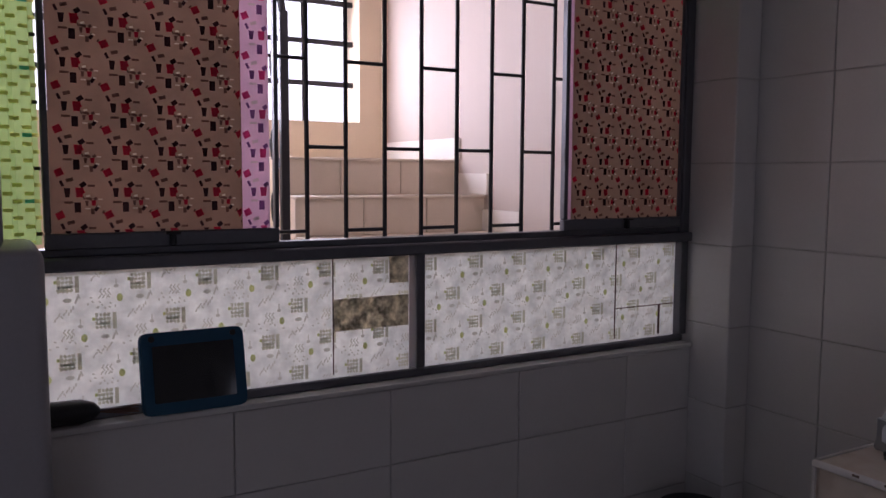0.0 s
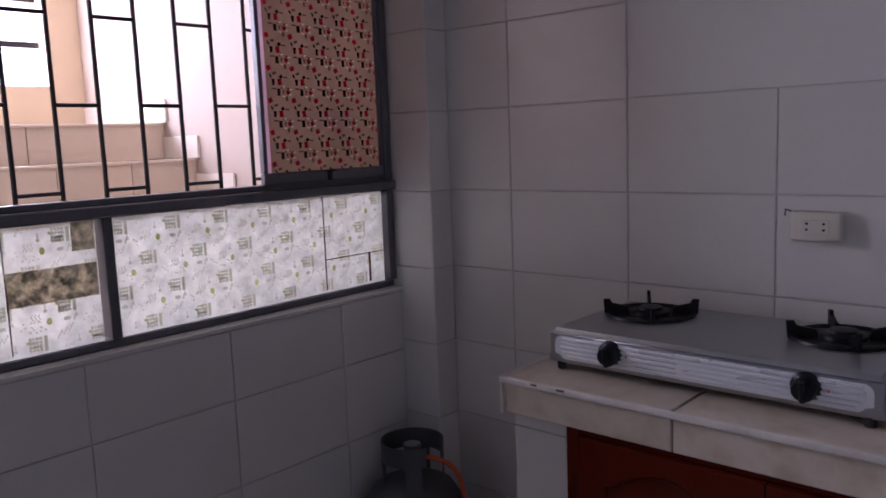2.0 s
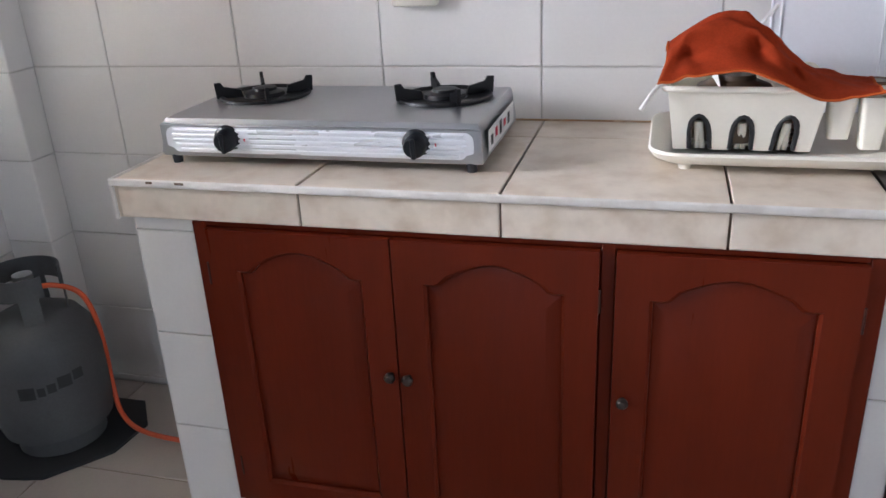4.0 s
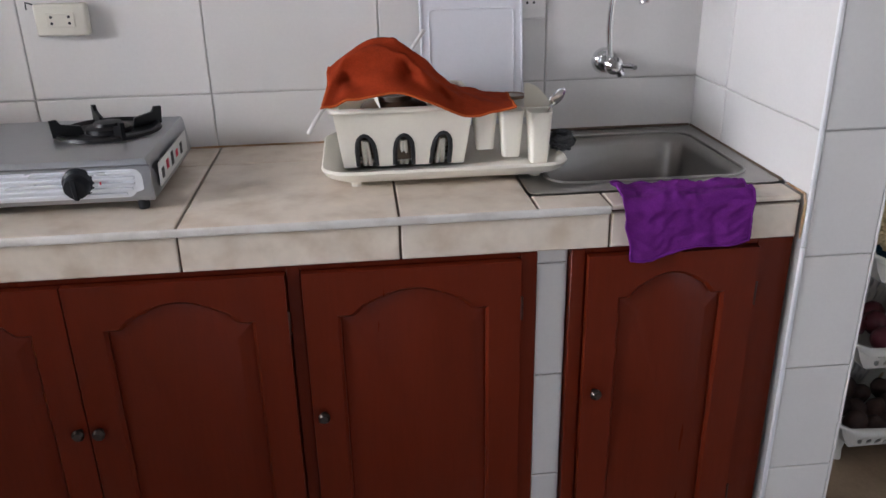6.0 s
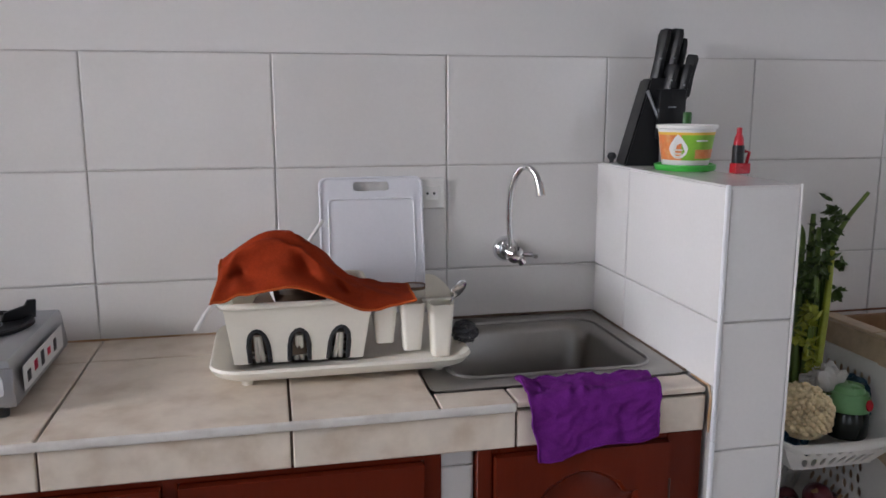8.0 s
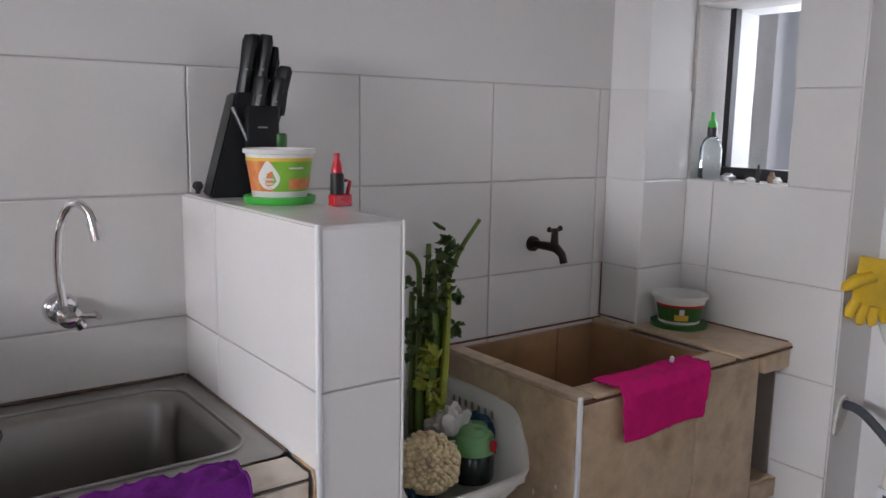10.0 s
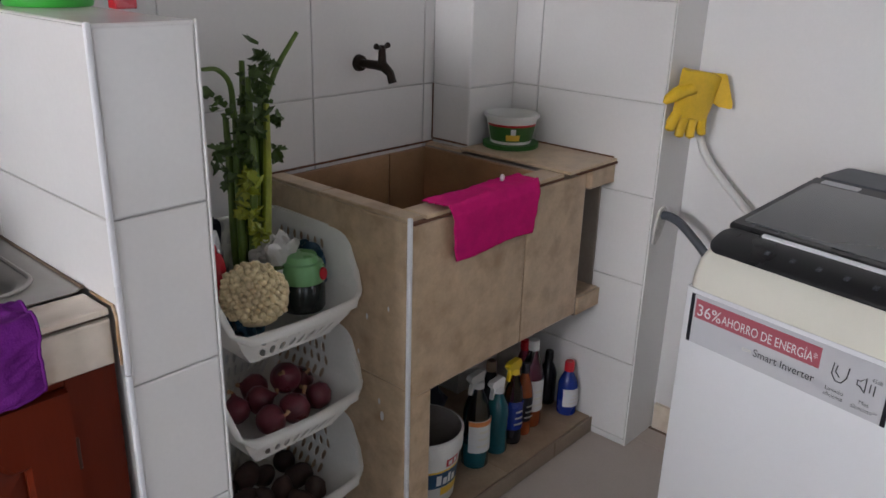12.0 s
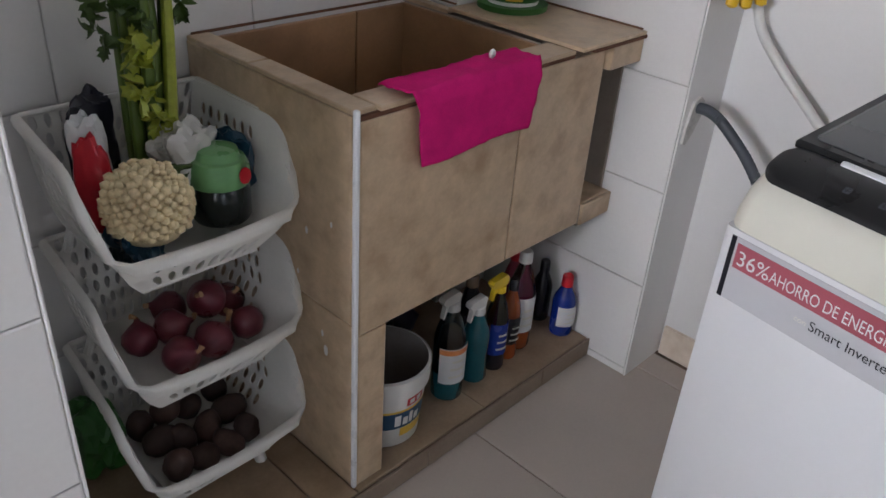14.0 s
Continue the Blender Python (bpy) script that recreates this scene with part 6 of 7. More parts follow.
def basket_tier(parent, z0):
    """One basket: flaring perforated walls, a low front lip and a rolled flange along its open edge."""
    xl0, xr0, xl1, xr1 = 3.158, 3.365, 3.1, 3.462
    yf0, yb0, yb1 = -0.342, -0.06, -0.035
    tier = thing("basket", (xl0 + xr0) / 2, -0.17, z0)
    tier.parent = parent
    tier.matrix_parent_inverse = parent.matrix_world.inverted()

    def panel(name, b, t=0.0035):
        bmesh.ops.recalc_face_normals(b, faces=b.faces)
        bmesh.ops.solidify(b, geom=b.faces[:], thickness=t)
        return wpart(name, b, M["basket_white"], tier, "", 35)

    def wall(x0, x1, taper):
        def f(u, v):
            s = np.interp(v, [0, 0.2, 0.44, 1], [0, 0.4, 0.7, 1])
            top = 0.2 - 0.004 * u - (0.042 * (1 - math.sqrt(max(0, 1 - ((u - 0.78) / 0.22) ** 2))) if u > 0.78 else 0)
            yb, yf = yb0 + (yb1 - yb0) * v, np.interp(v, [0, 0.2, 0.44, 0.8, 1], [-0.342, -0.356, -0.362, -0.325, -0.31])
            y = yb + (yf - yb) * u
            return Vector((x0 + (x1 - x0) * s * (1 - taper * (1 - u)), y, z0 + top * v))
        return f
    left, right = wall(xl0, xl1, 0.5), wall(xr0, xr1, 0.15)
    LIP = 0.44

    def lip(u, v):
        return left(1, v * LIP).lerp(right(1, v * LIP), u) + Vector((0, -0.014 * math.sin(math.pi * u) * v, 0))
    panel("front_lip", perforated(lip, 10, 2, 0.3, 0.4, True, lambda i, j: 0 < i < 9))
    panel("back_panel", perforated(lerp3((xl0, yb0, z0), (xr0, yb0, z0), right(0, 1), left(0, 1)), 12, 6, 0.26, 0.4))
    for f in (left, right):
        panel("side_panel", perforated(f, 12, 7, 0.3, 0.4, True, lambda i, j: 0 < i < 8 and 0 < j < 6))
    # flange: (place, outward, into the wall) along the open edge
    way = []
    for f, sx in ((left, -1), (right, 1)):
        side = [(f(u, 1), Vector((sx, 0, 0)), Vector((0, min(1, max(0, (u - 0.78) / 0.22)), -1)).normalized()) for u in (0, 0.3, 0.6, 0.78, 0.86, 0.93, 0.97)]
        side += [(f(1, v), Vector((sx, -0.15, 0)).normalized(), Vector((0, 1, -0.1)).normalized()) for v in (0.95, 0.8, 0.65, 0.52)]
        side.append((f(1, 0.49) + Vector((-sx * 0.006, 0, 0)), Vector((sx, -1, 0)).normalized(), Vector((-sx * 0.3, 0.5, -0.8)).normalized()))
        way.append(side)
    front = [(lip(u, 1), Vector((0, -1, 0)), Vector((0, 0, -1))) for u in (0.06, 0.14, 0.26, 0.38, 0.5, 0.62, 0.74, 0.86, 0.94)]
    rings = []
    for p, n, c in way[0] + front + way[1][::-1]:
        rings.append([p - c * 0.004, p + n * 0.009 - c * 0.003, p + n * 0.013 + c * 0.003, p + n * 0.012 + c * 0.014, p + n * 0.009 + c * 0.014, p + n * 0.009 + c * 0.005, p + c * 0.004])
    wpart("rim", loft(rings), M["basket_white"], tier, "rolled flange along the open edge", 60)
    wpart("rim", tube([left(0, 1), right(0, 1)], 0.0055, 8), M["basket_white"], tier)
    b = bmesh.new()
    b.faces.new([b.verts.new(p) for p in ((xl0, yf0, z0), (xr0, yf0, z0), (xr0, yb0, z0), (xl0, yb0, z0))])
    panel("bottom", b)
    return tier


baskets = thing("stacking_baskets", 3.3, -0.17, PL, 0, "three stacked off-white perforated plastic vegetable baskets", "basket rack")
for z0 in (0.588, 0.353, 0.12):
    basket_tier(baskets, z0)
for x in (3.165, 3.36):
    for y in (-0.3, -0.075):
        wpart("foot", tube([(x, y, 0.118), (x - 0.006 * (1 if x < 3.3 else -1), y, 0.085), (x - 0.008 * (1 if x < 3.3 else -1), y, PL)], [0.012, 0.009, 0.013], 10), M["basket_white"], baskets)
    for z0 in (0.35, 0.118):
        wpart("post", tube([(x + 0.012 * (1 if x > 3.3 else -1), -0.06, z0 + 0.185), (x, -0.07, z0 + 0.236)], 0.008, 8), M["basket_white"], baskets)

# vegetables
# onion and potato colours are darkened for the deep shade inside the baskets
M["onion"] = material("onion", (0.135, 0.023, 0.036), 0.3, var=0.3, scale=20, stretch=(1, 1, 0.3), stain=(0.32, 0.12, 0.12), stain_amt=0.6, stain_scale=25, rand=0.15)
M["onion_dry"] = material("onion_dry", (0.45, 0.27, 0.14), 0.7, var=0.2)
M["potato"] = material("potato", (0.065, 0.036, 0.028), 0.7, var=0.3, scale=30, rand=0.3, bump=0.3, bump_scale=90)


def onion(x, y, z, r, tilt, spin, long_neck=False):
    o = new("onion")
    tagged(o, "glossy red onion in the middle basket" if not long_neck else "red onion with a dry papery neck", "onion", "onions in the basket")
    o.matrix_world = pose(x, y, z, tilt, 0, spin)
    b = lathe([(0, -0.9 * r), (0.25 * r, -0.86 * r), (0.75 * r, -0.55 * r), (0.98 * r, -0.05 * r), (0.88 * r, 0.42 * r), (0.5 * r, 0.76 * r), (0.2 * r, 0.98 * r), (0.1 * r, 1.2 * r), (0, 1.22 * r)], 24)
    part("bulb", b, M["onion"], o, "", 80)
    n = 1.75 if long_neck else 1.32
    part("neck", tube([(0, 0, 1.1 * r), (0.1 * r, 0, 1.25 * r), (0.3 * r, 0.1 * r, n * r)], [0.14 * r, 0.1 * r, 0.16 * r], 8), M["onion_dry"], o, "dry tan neck")


rnd = random.Random(11)
for x, y, z, r, t, s, ln in ((3.247, -0.235, 0.392, 0.036, 60, 20, False), (3.312, -0.235, 0.393, 0.038, 75, 110, True), (3.39, -0.225, 0.39, 0.034, 70, 200, False), (3.35, -0.155, 0.425, 0.038, 50, 300, False),
                             (3.27, -0.16, 0.4, 0.035, 80, 70, False), (3.215, -0.15, 0.392, 0.034, 30, 160, False), (3.4, -0.14, 0.392, 0.035, 40, 0, False), (3.3, -0.1, 0.395, 0.036, 65, 250, False)):
    onion(x - 0.022, y - 0.065, z + 0.012, r, t, s, ln)


def potato(x, y, z, r, seed):
    p = tagged(link_mesh("potato", blob(r, seed), M["potato"], smooth=180), "earthy potato in the bottom basket, darkened for the shade there", "potato", "potatoes in the basket")
    p.matrix_world = pose(x, y, z, seed * 40, seed * 70, seed * 110)


def blob(r, seed, stretch=1.3):
    b = bmesh.new()
    bmesh.ops.create_icosphere(b, subdivisions=3, radius=r)
    for v in b.verts:
        d = v.co.normalized()
        v.co *= 1 + 0.16 * noise.noise(d * 1.6 + Vector((seed * 7.1, 0, 0))) + 0.03 * noise.noise(d * 6)
        v.co.x *= stretch
    return b


for k in range(12):
    potato(3.188 + 0.053 * (k % 4) + rnd.uniform(-0.01, 0.01), -0.31 + 0.075 * (k // 4) + rnd.uniform(-0.01, 0.01), 0.15 + rnd.uniform(0, 0.02), rnd.uniform(0.024, 0.033), k + 1)

M["cauli"] = material("cauli", (0.8, 0.66, 0.4), 0.85, var=0.2, scale=60, fine=300, bump=0.5, bump_scale=250, stain=(0.5, 0.3, 0.18), stain_amt=0.3, stain_scale=14)
cauli = thing("cauliflower", 3.247, -0.215, 0.6, 0, "creamy cauliflower head with knobbly florets", "cauliflower")
b = bmesh.new()
for k in range(330):
    zz = 1 - 2 * (k + 0.5) / 330
    if zz < -0.55:
        continue
    a = k * 2.39996
    rr_ = math.sqrt(1 - zz * zz)
    d = Vector((rr_ * math.cos(a), rr_ * math.sin(a), zz))
    r = 0.064 * (1 + 0.09 * noise.noise(d * 2.6) + 0.03 * rnd.uniform(-1, 1))
    c = Vector((3.247, -0.225, 0.662)) + d * r
    bmesh.ops.create_icosphere(b, subdivisions=1, radius=rnd.uniform(0.0055, 0.0105), matrix=Matrix.Translation(c))
wpart("curd", b, M["cauli"], cauli, "", 180)["kind"] = "stuff"
cauli.location = (3.207, -0.283, 0.643)
core = lathe([(0, -0.055), (0.045, -0.05), (0.062, 0.0), (0.05, 0.04), (0, 0.062)], 24, m=pose(3.247, -0.225, 0.662))
wpart("core", core, M["cauli"], cauli, "", 80)

M["stalk"] = material("stalk", (0.1, 0.165, 0.025), 0.4, var=0.25, scale=8, stretch=(14, 14, 1), stain=(0.17, 0.23, 0.05), stain_amt=0.7, stain_scale=3)
M["leaf"] = material("leaf", (0.05, 0.09, 0.014), 0.5, var=0.35, scale=25, rand=0.1, bump=0.3, bump_scale=90)
M["leaf_yellow"] = material("leaf_yellow", (0.32, 0.36, 0.04), 0.5, var=0.25, scale=25, bump=0.3, bump_scale=90)
celery = thing("celery", 3.31, -0.12, 0.6, 0, "tall bunch of green celery with leafy tops", "celery")
BASE = Vector((3.288, -0.178, 0.605))
stalk_tops = []
for k in range(13):
    ang, ring = k * 2.4, 0.036 * math.sqrt((k + 0.5) / 13)
    dx, dy, h = ring * math.cos(ang) * 1.15, ring * math.sin(ang), 0.41 + 0.15 * ((k * 7) % 13) / 13 - (0.1 if math.cos(ang) < -0.6 else 0)
    lean_x, lean_y, mm = dx * 0.35, dy * 0.3, "leaf_yellow" if k == 10 else "stalk"
    p0 = BASE + Vector((dx * 0.8, dy, 0))
    p3 = BASE + Vector((dx + lean_x + 0.055 * h, dy + lean_y + 0.03, h))
    pts = [p0, p0.lerp(p3, 0.35) + Vector((-0.004, 0, 0)), p0.lerp(p3, 0.7), p3]
    wpart("stalk", tube(pts, [0.0155, 0.0145, 0.0125, 0.008], 10, smooth=5, flat=0.75), M[mm], celery)
    stalk_tops.append((p0, p3, mm))
wpart("stalk", tube([BASE + Vector((0.045, 0.03, 0.42)), BASE + Vector((0.095, 0.02, 0.53)), BASE + Vector((0.12, 0.0, 0.585)), BASE + Vector((0.132, -0.01, 0.61))], [0.007, 0.006, 0.005, 0.0045], 8, smooth=5), M["stalk"], celery)
wpart("stalk", tube([BASE + Vector((-0.01, 0.03, 0.44)), BASE + Vector((-0.02, 0.02, 0.51)), BASE + Vector((-0.06, 0.0, 0.545)), BASE + Vector((-0.1, -0.01, 0.55))], [0.007, 0.006, 0.005, 0.004], 8, smooth=5), M["stalk"], celery)


def leaflet(b, c, size, rot):
    """A lobed celery leaflet with a fold along its middle."""
    m = Matrix.Translation(c) @ rot
    out = ((0, 0), (0.3, 0.12), (0.42, 0.38), (0.25, 0.42), (0.38, 0.7), (0.18, 0.72), (0, 1.0))
    mid = [b.verts.new(m @ Vector((0, y * size, -0.12 * size * math.sin(3.1 * y)))) for x, y in out]
    for s in (1, -1):
        side = [b.verts.new(m @ Vector((s * x * size, y * size, 0.14 * size * x / 0.4 + 0.05 * size * math.sin(9 * y)))) for x, y in out[1:-1]]
        ring = [mid[0], *side, mid[-1]]
        for i in range(len(side)):
            b.faces.new((mid[i + 0], mid[i + 1], side[i]) if i == 0 else (mid[i], mid[i + 1], side[i], side[i - 1]))
        b.faces.new((mid[-2], mid[-1], side[-1]))


for mm, spots in (("leaf", ((0.02, -0.01, 0.50, 22, 0.026), (0.0, -0.02, 0.43, 20, 0.026), (-0.02, -0.02, 0.38, 14, 0.022), (0.045, 0.0, 0.555, 16, 0.018), (-0.07, -0.01, 0.47, 8, 0.02), (-0.085, -0.02, 0.385, 8, 0.018), (-0.075, -0.02, 0.34, 6, 0.016), (0.066, -0.01, 0.43, 8, 0.016), (0.06, -0.01, 0.36, 6, 0.014))),
                  ("leaf_yellow", ((-0.03, -0.04, 0.32, 16, 0.02), (-0.022, -0.04, 0.25, 12, 0.018), (-0.012, -0.04, 0.2, 7, 0.014)))):
    for cx, cy, cz, n, spread in spots:
        b = bmesh.new()
        for k in range(n):
            c = BASE + Vector((cx + rnd.gauss(0, spread * 0.55), cy + rnd.gauss(0, spread * 0.45), cz + rnd.gauss(0, spread * 0.7)))
            rot = pose(0, 0, 0, rnd.uniform(-90, 60), rnd.uniform(-60, 60), rnd.uniform(0, 360))
            leaflet(b, c, rnd.uniform(0.022, 0.042), rot)
        ob = wpart("leaves", b, M[mm], celery, "", 60)
        ob["kind"] = "stuff"

M["jar_green"] = material("jar_green", (0.16, 0.36, 0.14), 0.3, var=0.12)
M["jar_dark"] = material("jar_dark", (0.015, 0.02, 0.018), 0.15, var=0.2)
jar = thing("jar", 3.39, -0.185, 0.59, 0, "dark glass jar with a green lid and red emblem", "jar")
wpart("body", lathe([(0, 0), (0.042, 0), (0.045, 0.006), (0.045, 0.05), (0.04, 0.06), (0, 0.06)], 28, m=pose(3.39, -0.19, 0.592) @ Matrix.Diagonal((1.12, 1.12, 1.12, 1))), M["jar_dark"], jar)
wpart("lid", lathe([(0, 0.0605), (0.046, 0.0605), (0.047, 0.064), (0.046, 0.085), (0.04, 0.098), (0.034, 0.1), (0.03, 0.112), (0.02, 0.115), (0, 0.115)], 32, m=pose(3.39, -0.19, 0.592) @ Matrix.Diagonal((1.12, 1.12, 1.12, 1))), M["jar_green"], jar, "pale green plastic lid")
b = lathe([(0, 0), (0.014, 0), (0.013, 0.002), (0, 0.0025)], 16, m=pose(3.407, -0.243, 0.682, 80, 0, 18))
wpart("emblem", b, M["red_plastic"], jar, "round red emblem")

jar.location = (3.347, -0.265, 0.628)
M["bag_clear"] = film("bag_clear", (0.72, 0.7, 0.66), (0.6, 0.58, 0.56), 0.25, 0.2)
M["blue_pack"] = material("blue_pack", (0.01, 0.05, 0.09), 0.3, var=0.25, scale=20)
M["black_pack"] = material("black_pack", (0.02, 0.018, 0.03), 0.3, var=0.3, scale=25)


def crumpled(name, x, y, z, sx, sy, sz, mat, label, category, seed, rz=0, amount=0.25):
    b = bmesh.new()
    bmesh.ops.create_icosphere(b, subdivisions=4, radius=1)
    for v in b.verts:
        d = v.co.normalized()
        box_like = max(abs(d.x), abs(d.y), abs(d.z))
        n = noise.noise(d * 2.2 + Vector((seed * 3.7, 0, 0))) + 0.5 * abs(noise.noise(d * 5 + Vector((0, seed, 0))))
        v.co = d * (0.72 / box_like * 0.55 + 0.55) * (1 + amount * n)
        v.co = Vector((v.co.x * sx, v.co.y * sy, v.co.z * sz))
    ob = tagged(link_mesh(name, b, mat, smooth=28), label, category)
    ob.matrix_world = pose(x, y, z, 0, 0, rz)
    return ob


crumpled("plastic_bag", 3.312, -0.232, 0.735, 0.05, 0.035, 0.055, M["bag_clear"], "crumpled translucent plastic bag in the basket", "plastic bag", 1, 0, 0.5)
crumpled("snack_packet", 3.4, -0.215, 0.69, 0.016, 0.05, 0.07, M["blue_pack"], "dark blue food packet standing in the basket", "packet", 2, 25)
crumpled("snack_packet", 3.215, -0.1, 0.73, 0.045, 0.02, 0.1, M["black_pack"], "black printed food packet at the basket's back", "packet", 3, 10)
pk = crumpled("snack_packet", 3.18, -0.17, 0.73, 0.022, 0.03, 0.095, M["label_white"], "white packet with a red stripe", "packet", 4, 40)
crumpled("blue_bag", 3.19, -0.27, 0.632, 0.035, 0.05, 0.045, M["blue_pack"], "blue crumpled bag in the basket", "bag", 6, 0, 0.4)
crumpled("red_packet", 3.165, -0.205, 0.715, 0.016, 0.03, 0.085, M["red_plastic"], "glossy red packet in the basket", "packet", 7, 40)
crumpled("green_leaf", 3.285, -0.25, 0.728, 0.028, 0.02, 0.012, M["leaf"], "loose dark green leaf in the basket", "leaf", 8, 0, 0.6)
bag2 = crumpled("green_bag", 3.12, -0.1, 0.14, 0.05, 0.06, 0.08, M["dark_green"], "dark green bag tucked beside the baskets", "bag", 9, 0, 0.3)

# ---- bucket and bottles under the tub ----
M["pail_white"] = material("pail_white", (0.7, 0.69, 0.66), 0.4, var=0.06, stain=(0.5, 0.47, 0.42), stain_amt=0.5, stain_scale=12)
M["pail_inside"] = material("pail_inside", (0.3, 0.27, 0.25), 0.7, var=0.2, stain=(0.15, 0.12, 0.1), stain_amt=0.6)
bucket = thing("paint_bucket", 3.628, -0.385, PL, 0, "empty white paint bucket with a blue printed band", "bucket")
KX_, KY_ = 3.628, -0.385
wpart("wall", lathe([(0, 0.0), (0.072, 0.0), (0.076, 0.004), (0.088, 0.14), (0.094, 0.142), (0.095, 0.155), (0.093, 0.175), (0.096, 0.178), (0.096, 0.186), (0.09, 0.188)], 44, m=pose(KX_, KY_, PL)), M["pail_white"], bucket)
wpart("inside", lathe([(0.09, 0.1879), (0.086, 0.17), (0.073, 0.006), (0, 0.006)], 44, m=pose(KX_, KY_, PL)), M["pail_inside"], bucket, "mottled grey inside, darker than the outer wall")
R = lambda z0, z1, d: [(0.076 + (z - 0.004) / 0.136 * 0.012 + d, z) for z in (z0, z1)]
M["band_blue"] = material("band_blue", (0.012, 0.06, 0.13), 0.4, var=0.1)
bucket.scale = (1.09, 1.09, 1.03)
label_patch(KX_, KY_, PL, R(0.055, 0.1, 0.0006), 170, 350, M["band_blue"], bucket, n=20)
label_patch(KX_, KY_, PL, R(0.1, 0.106, 0.0006), 170, 350, M["print_yellow"], bucket, n=20)
label_patch(KX_, KY_, PL, R(0.03, 0.054, 0.0006), 255, 300, M["print_yellow"], bucket, n=8)
label_patch(KX_, KY_, PL, R(0.112, 0.133, 0.0006), 262, 302, M["red_plastic"], bucket, n=8)
for k, (a, w, h) in enumerate(((246, 9, 0.03), (258, 8, 0.021), (268, 6, 0.03), (277, 9, 0.021))):
    label_patch(KX_, KY_, PL, R(0.063, 0.063 + h, 0.0014), a, a + w, M["label_white"], bucket, "label_mark", 3)
for k in range(3):
    label_patch(KX_, KY_, PL, R(0.117, 0.129, 0.0014), 266 + 12 * k, 274 + 12 * k, M["label_white"], bucket, "label_mark", 3)

M["liquid_teal"] = material("liquid_teal", (0.012, 0.09, 0.11), 0.12, var=0.15)
M["liquid_amber"] = material("liquid_amber", (0.3, 0.07, 0.02), 0.15, var=0.2)
M["blue_bottle"] = material("blue_bottle", (0.01, 0.03, 0.22), 0.25, var=0.08)
M["dark_bottle"] = material("dark_bottle", (0.015, 0.014, 0.02), 0.2, var=0.2)
M["pink_bottle"] = material("pink_bottle", (0.25, 0.03, 0.07), 0.25, var=0.2)
M["yellow_plastic"] = material("yellow_plastic", (0.72, 0.5, 0.02), 0.35, var=0.06)


def bottle(x, y, r, h, body, label, fill=None, cap=None, trigger=None, sticker=None, band=None, waist=1.0):
    """A cleaning bottle: body, liquid or label round it, and a screw cap or a spray trigger."""
    t = thing("spray_bottle" if trigger else "bottle", x, y, PL, 0, label, "bottle", "cleaning bottles under the tub")
    sh = h * 0.62
    wpart("body", lathe([(0, 0), (r * 0.92, 0), (r, 0.006), (r * waist, sh * 0.5), (r, sh * 0.9), (r * 0.85, sh * 1.05), (r * 0.42, sh * 1.3), (r * 0.38, sh * 1.36), (0, sh * 1.36)], 24, m=pose(x, y, PL)), M[body], t)
    if fill:
        wpart("liquid", lathe([(0, 0.002), (r * 0.93, 0.002), (r * 1.012, 0.006), (r * waist * 1.012, sh * 0.42), (0, sh * 0.42)], 24, m=pose(x, y, PL)), M[fill], t)
    top = sh * 1.33
    if trigger:
        b = lathe([(0, top), (r * 0.5, top), (r * 0.48, top + 0.018), (0, top + 0.02)], 16, m=pose(x, y, PL))
        merge(b, prism([(-0.03, 0.02), (0.014, 0.018), (0.018, 0.036), (0.01, 0.046), (-0.034, 0.042), (-0.04, 0.034)], 0.018, m=pose(x, y + 0.009, PL + top, 90)))
        merge(b, prism([(-0.026, 0.024), (-0.018, 0.024), (-0.022, 0.006), (-0.03, -0.012), (-0.034, -0.012)], 0.012, m=pose(x, y + 0.006, PL + top, 90)))
        wpart("trigger", b, M[trigger], t)
    if cap:
        wpart("cap", lathe([(0, top), (r * 0.5, top), (r * 0.48, top + 0.026), (r * 0.4, top + 0.03), (0, top + 0.03)], 16, m=pose(x, y, PL)), M[cap], t)
    if sticker:
        label_patch(x, y, PL, [(r * waist * 1.0 + 0.0025, sh * 0.3), (r * 1.0 + 0.0025, sh * 0.85)], 190, 320, M[sticker], t, n=12)
        for k in range(3):
            label_patch(x, y, PL, [(r + 0.0036, sh * (0.4 + 0.12 * k)), (r + 0.0036, sh * (0.435 + 0.12 * k))], 225 + 5 * k, 285 - 4 * k, M["ink_grey"], t, "label_mark", 6)
    if band:
        label_patch(x, y, PL, [(r + 0.0037, sh * 0.76), (r + 0.0037, sh * 0.84)], 190, 320, M[band], t, n=12)
    return t


M["pale_plastic"] = glassy("pale_plastic", (0.82, 0.92, 0.92), 0.06)
bottle(3.812, -0.41, 0.037, 0.29, "pale_plastic", "clear spray bottle with teal liquid and white label", fill="liquid_teal", trigger="bag_clear", sticker="label_white", band="print_orange")
bottle(3.905, -0.41, 0.033, 0.225, "liquid_teal", "teal spray bottle with a white trigger", trigger="white_plastic", waist=0.9)
bottle(3.945, -0.35, 0.032, 0.26, "dark_bottle", "dark bottle with a brown cap", cap="jar_brown")
bottle(3.972, -0.415, 0.027, 0.265, "clear_plastic", "clear spray bottle with a yellow trigger", fill="dark_bottle", trigger="yellow_plastic", sticker="blue_bottle")
bottle(4.03, -0.41, 0.025, 0.24, "liquid_amber", "amber cleaning bottle with a dark cap", cap="dark_bottle", sticker="dark_bottle", waist=0.85)
bottle(4.085, -0.395, 0.034, 0.30, "pale_plastic", "tall bottle with a white cap and printed label", fill="liquid_amber", cap="white_plastic", sticker="label_white")
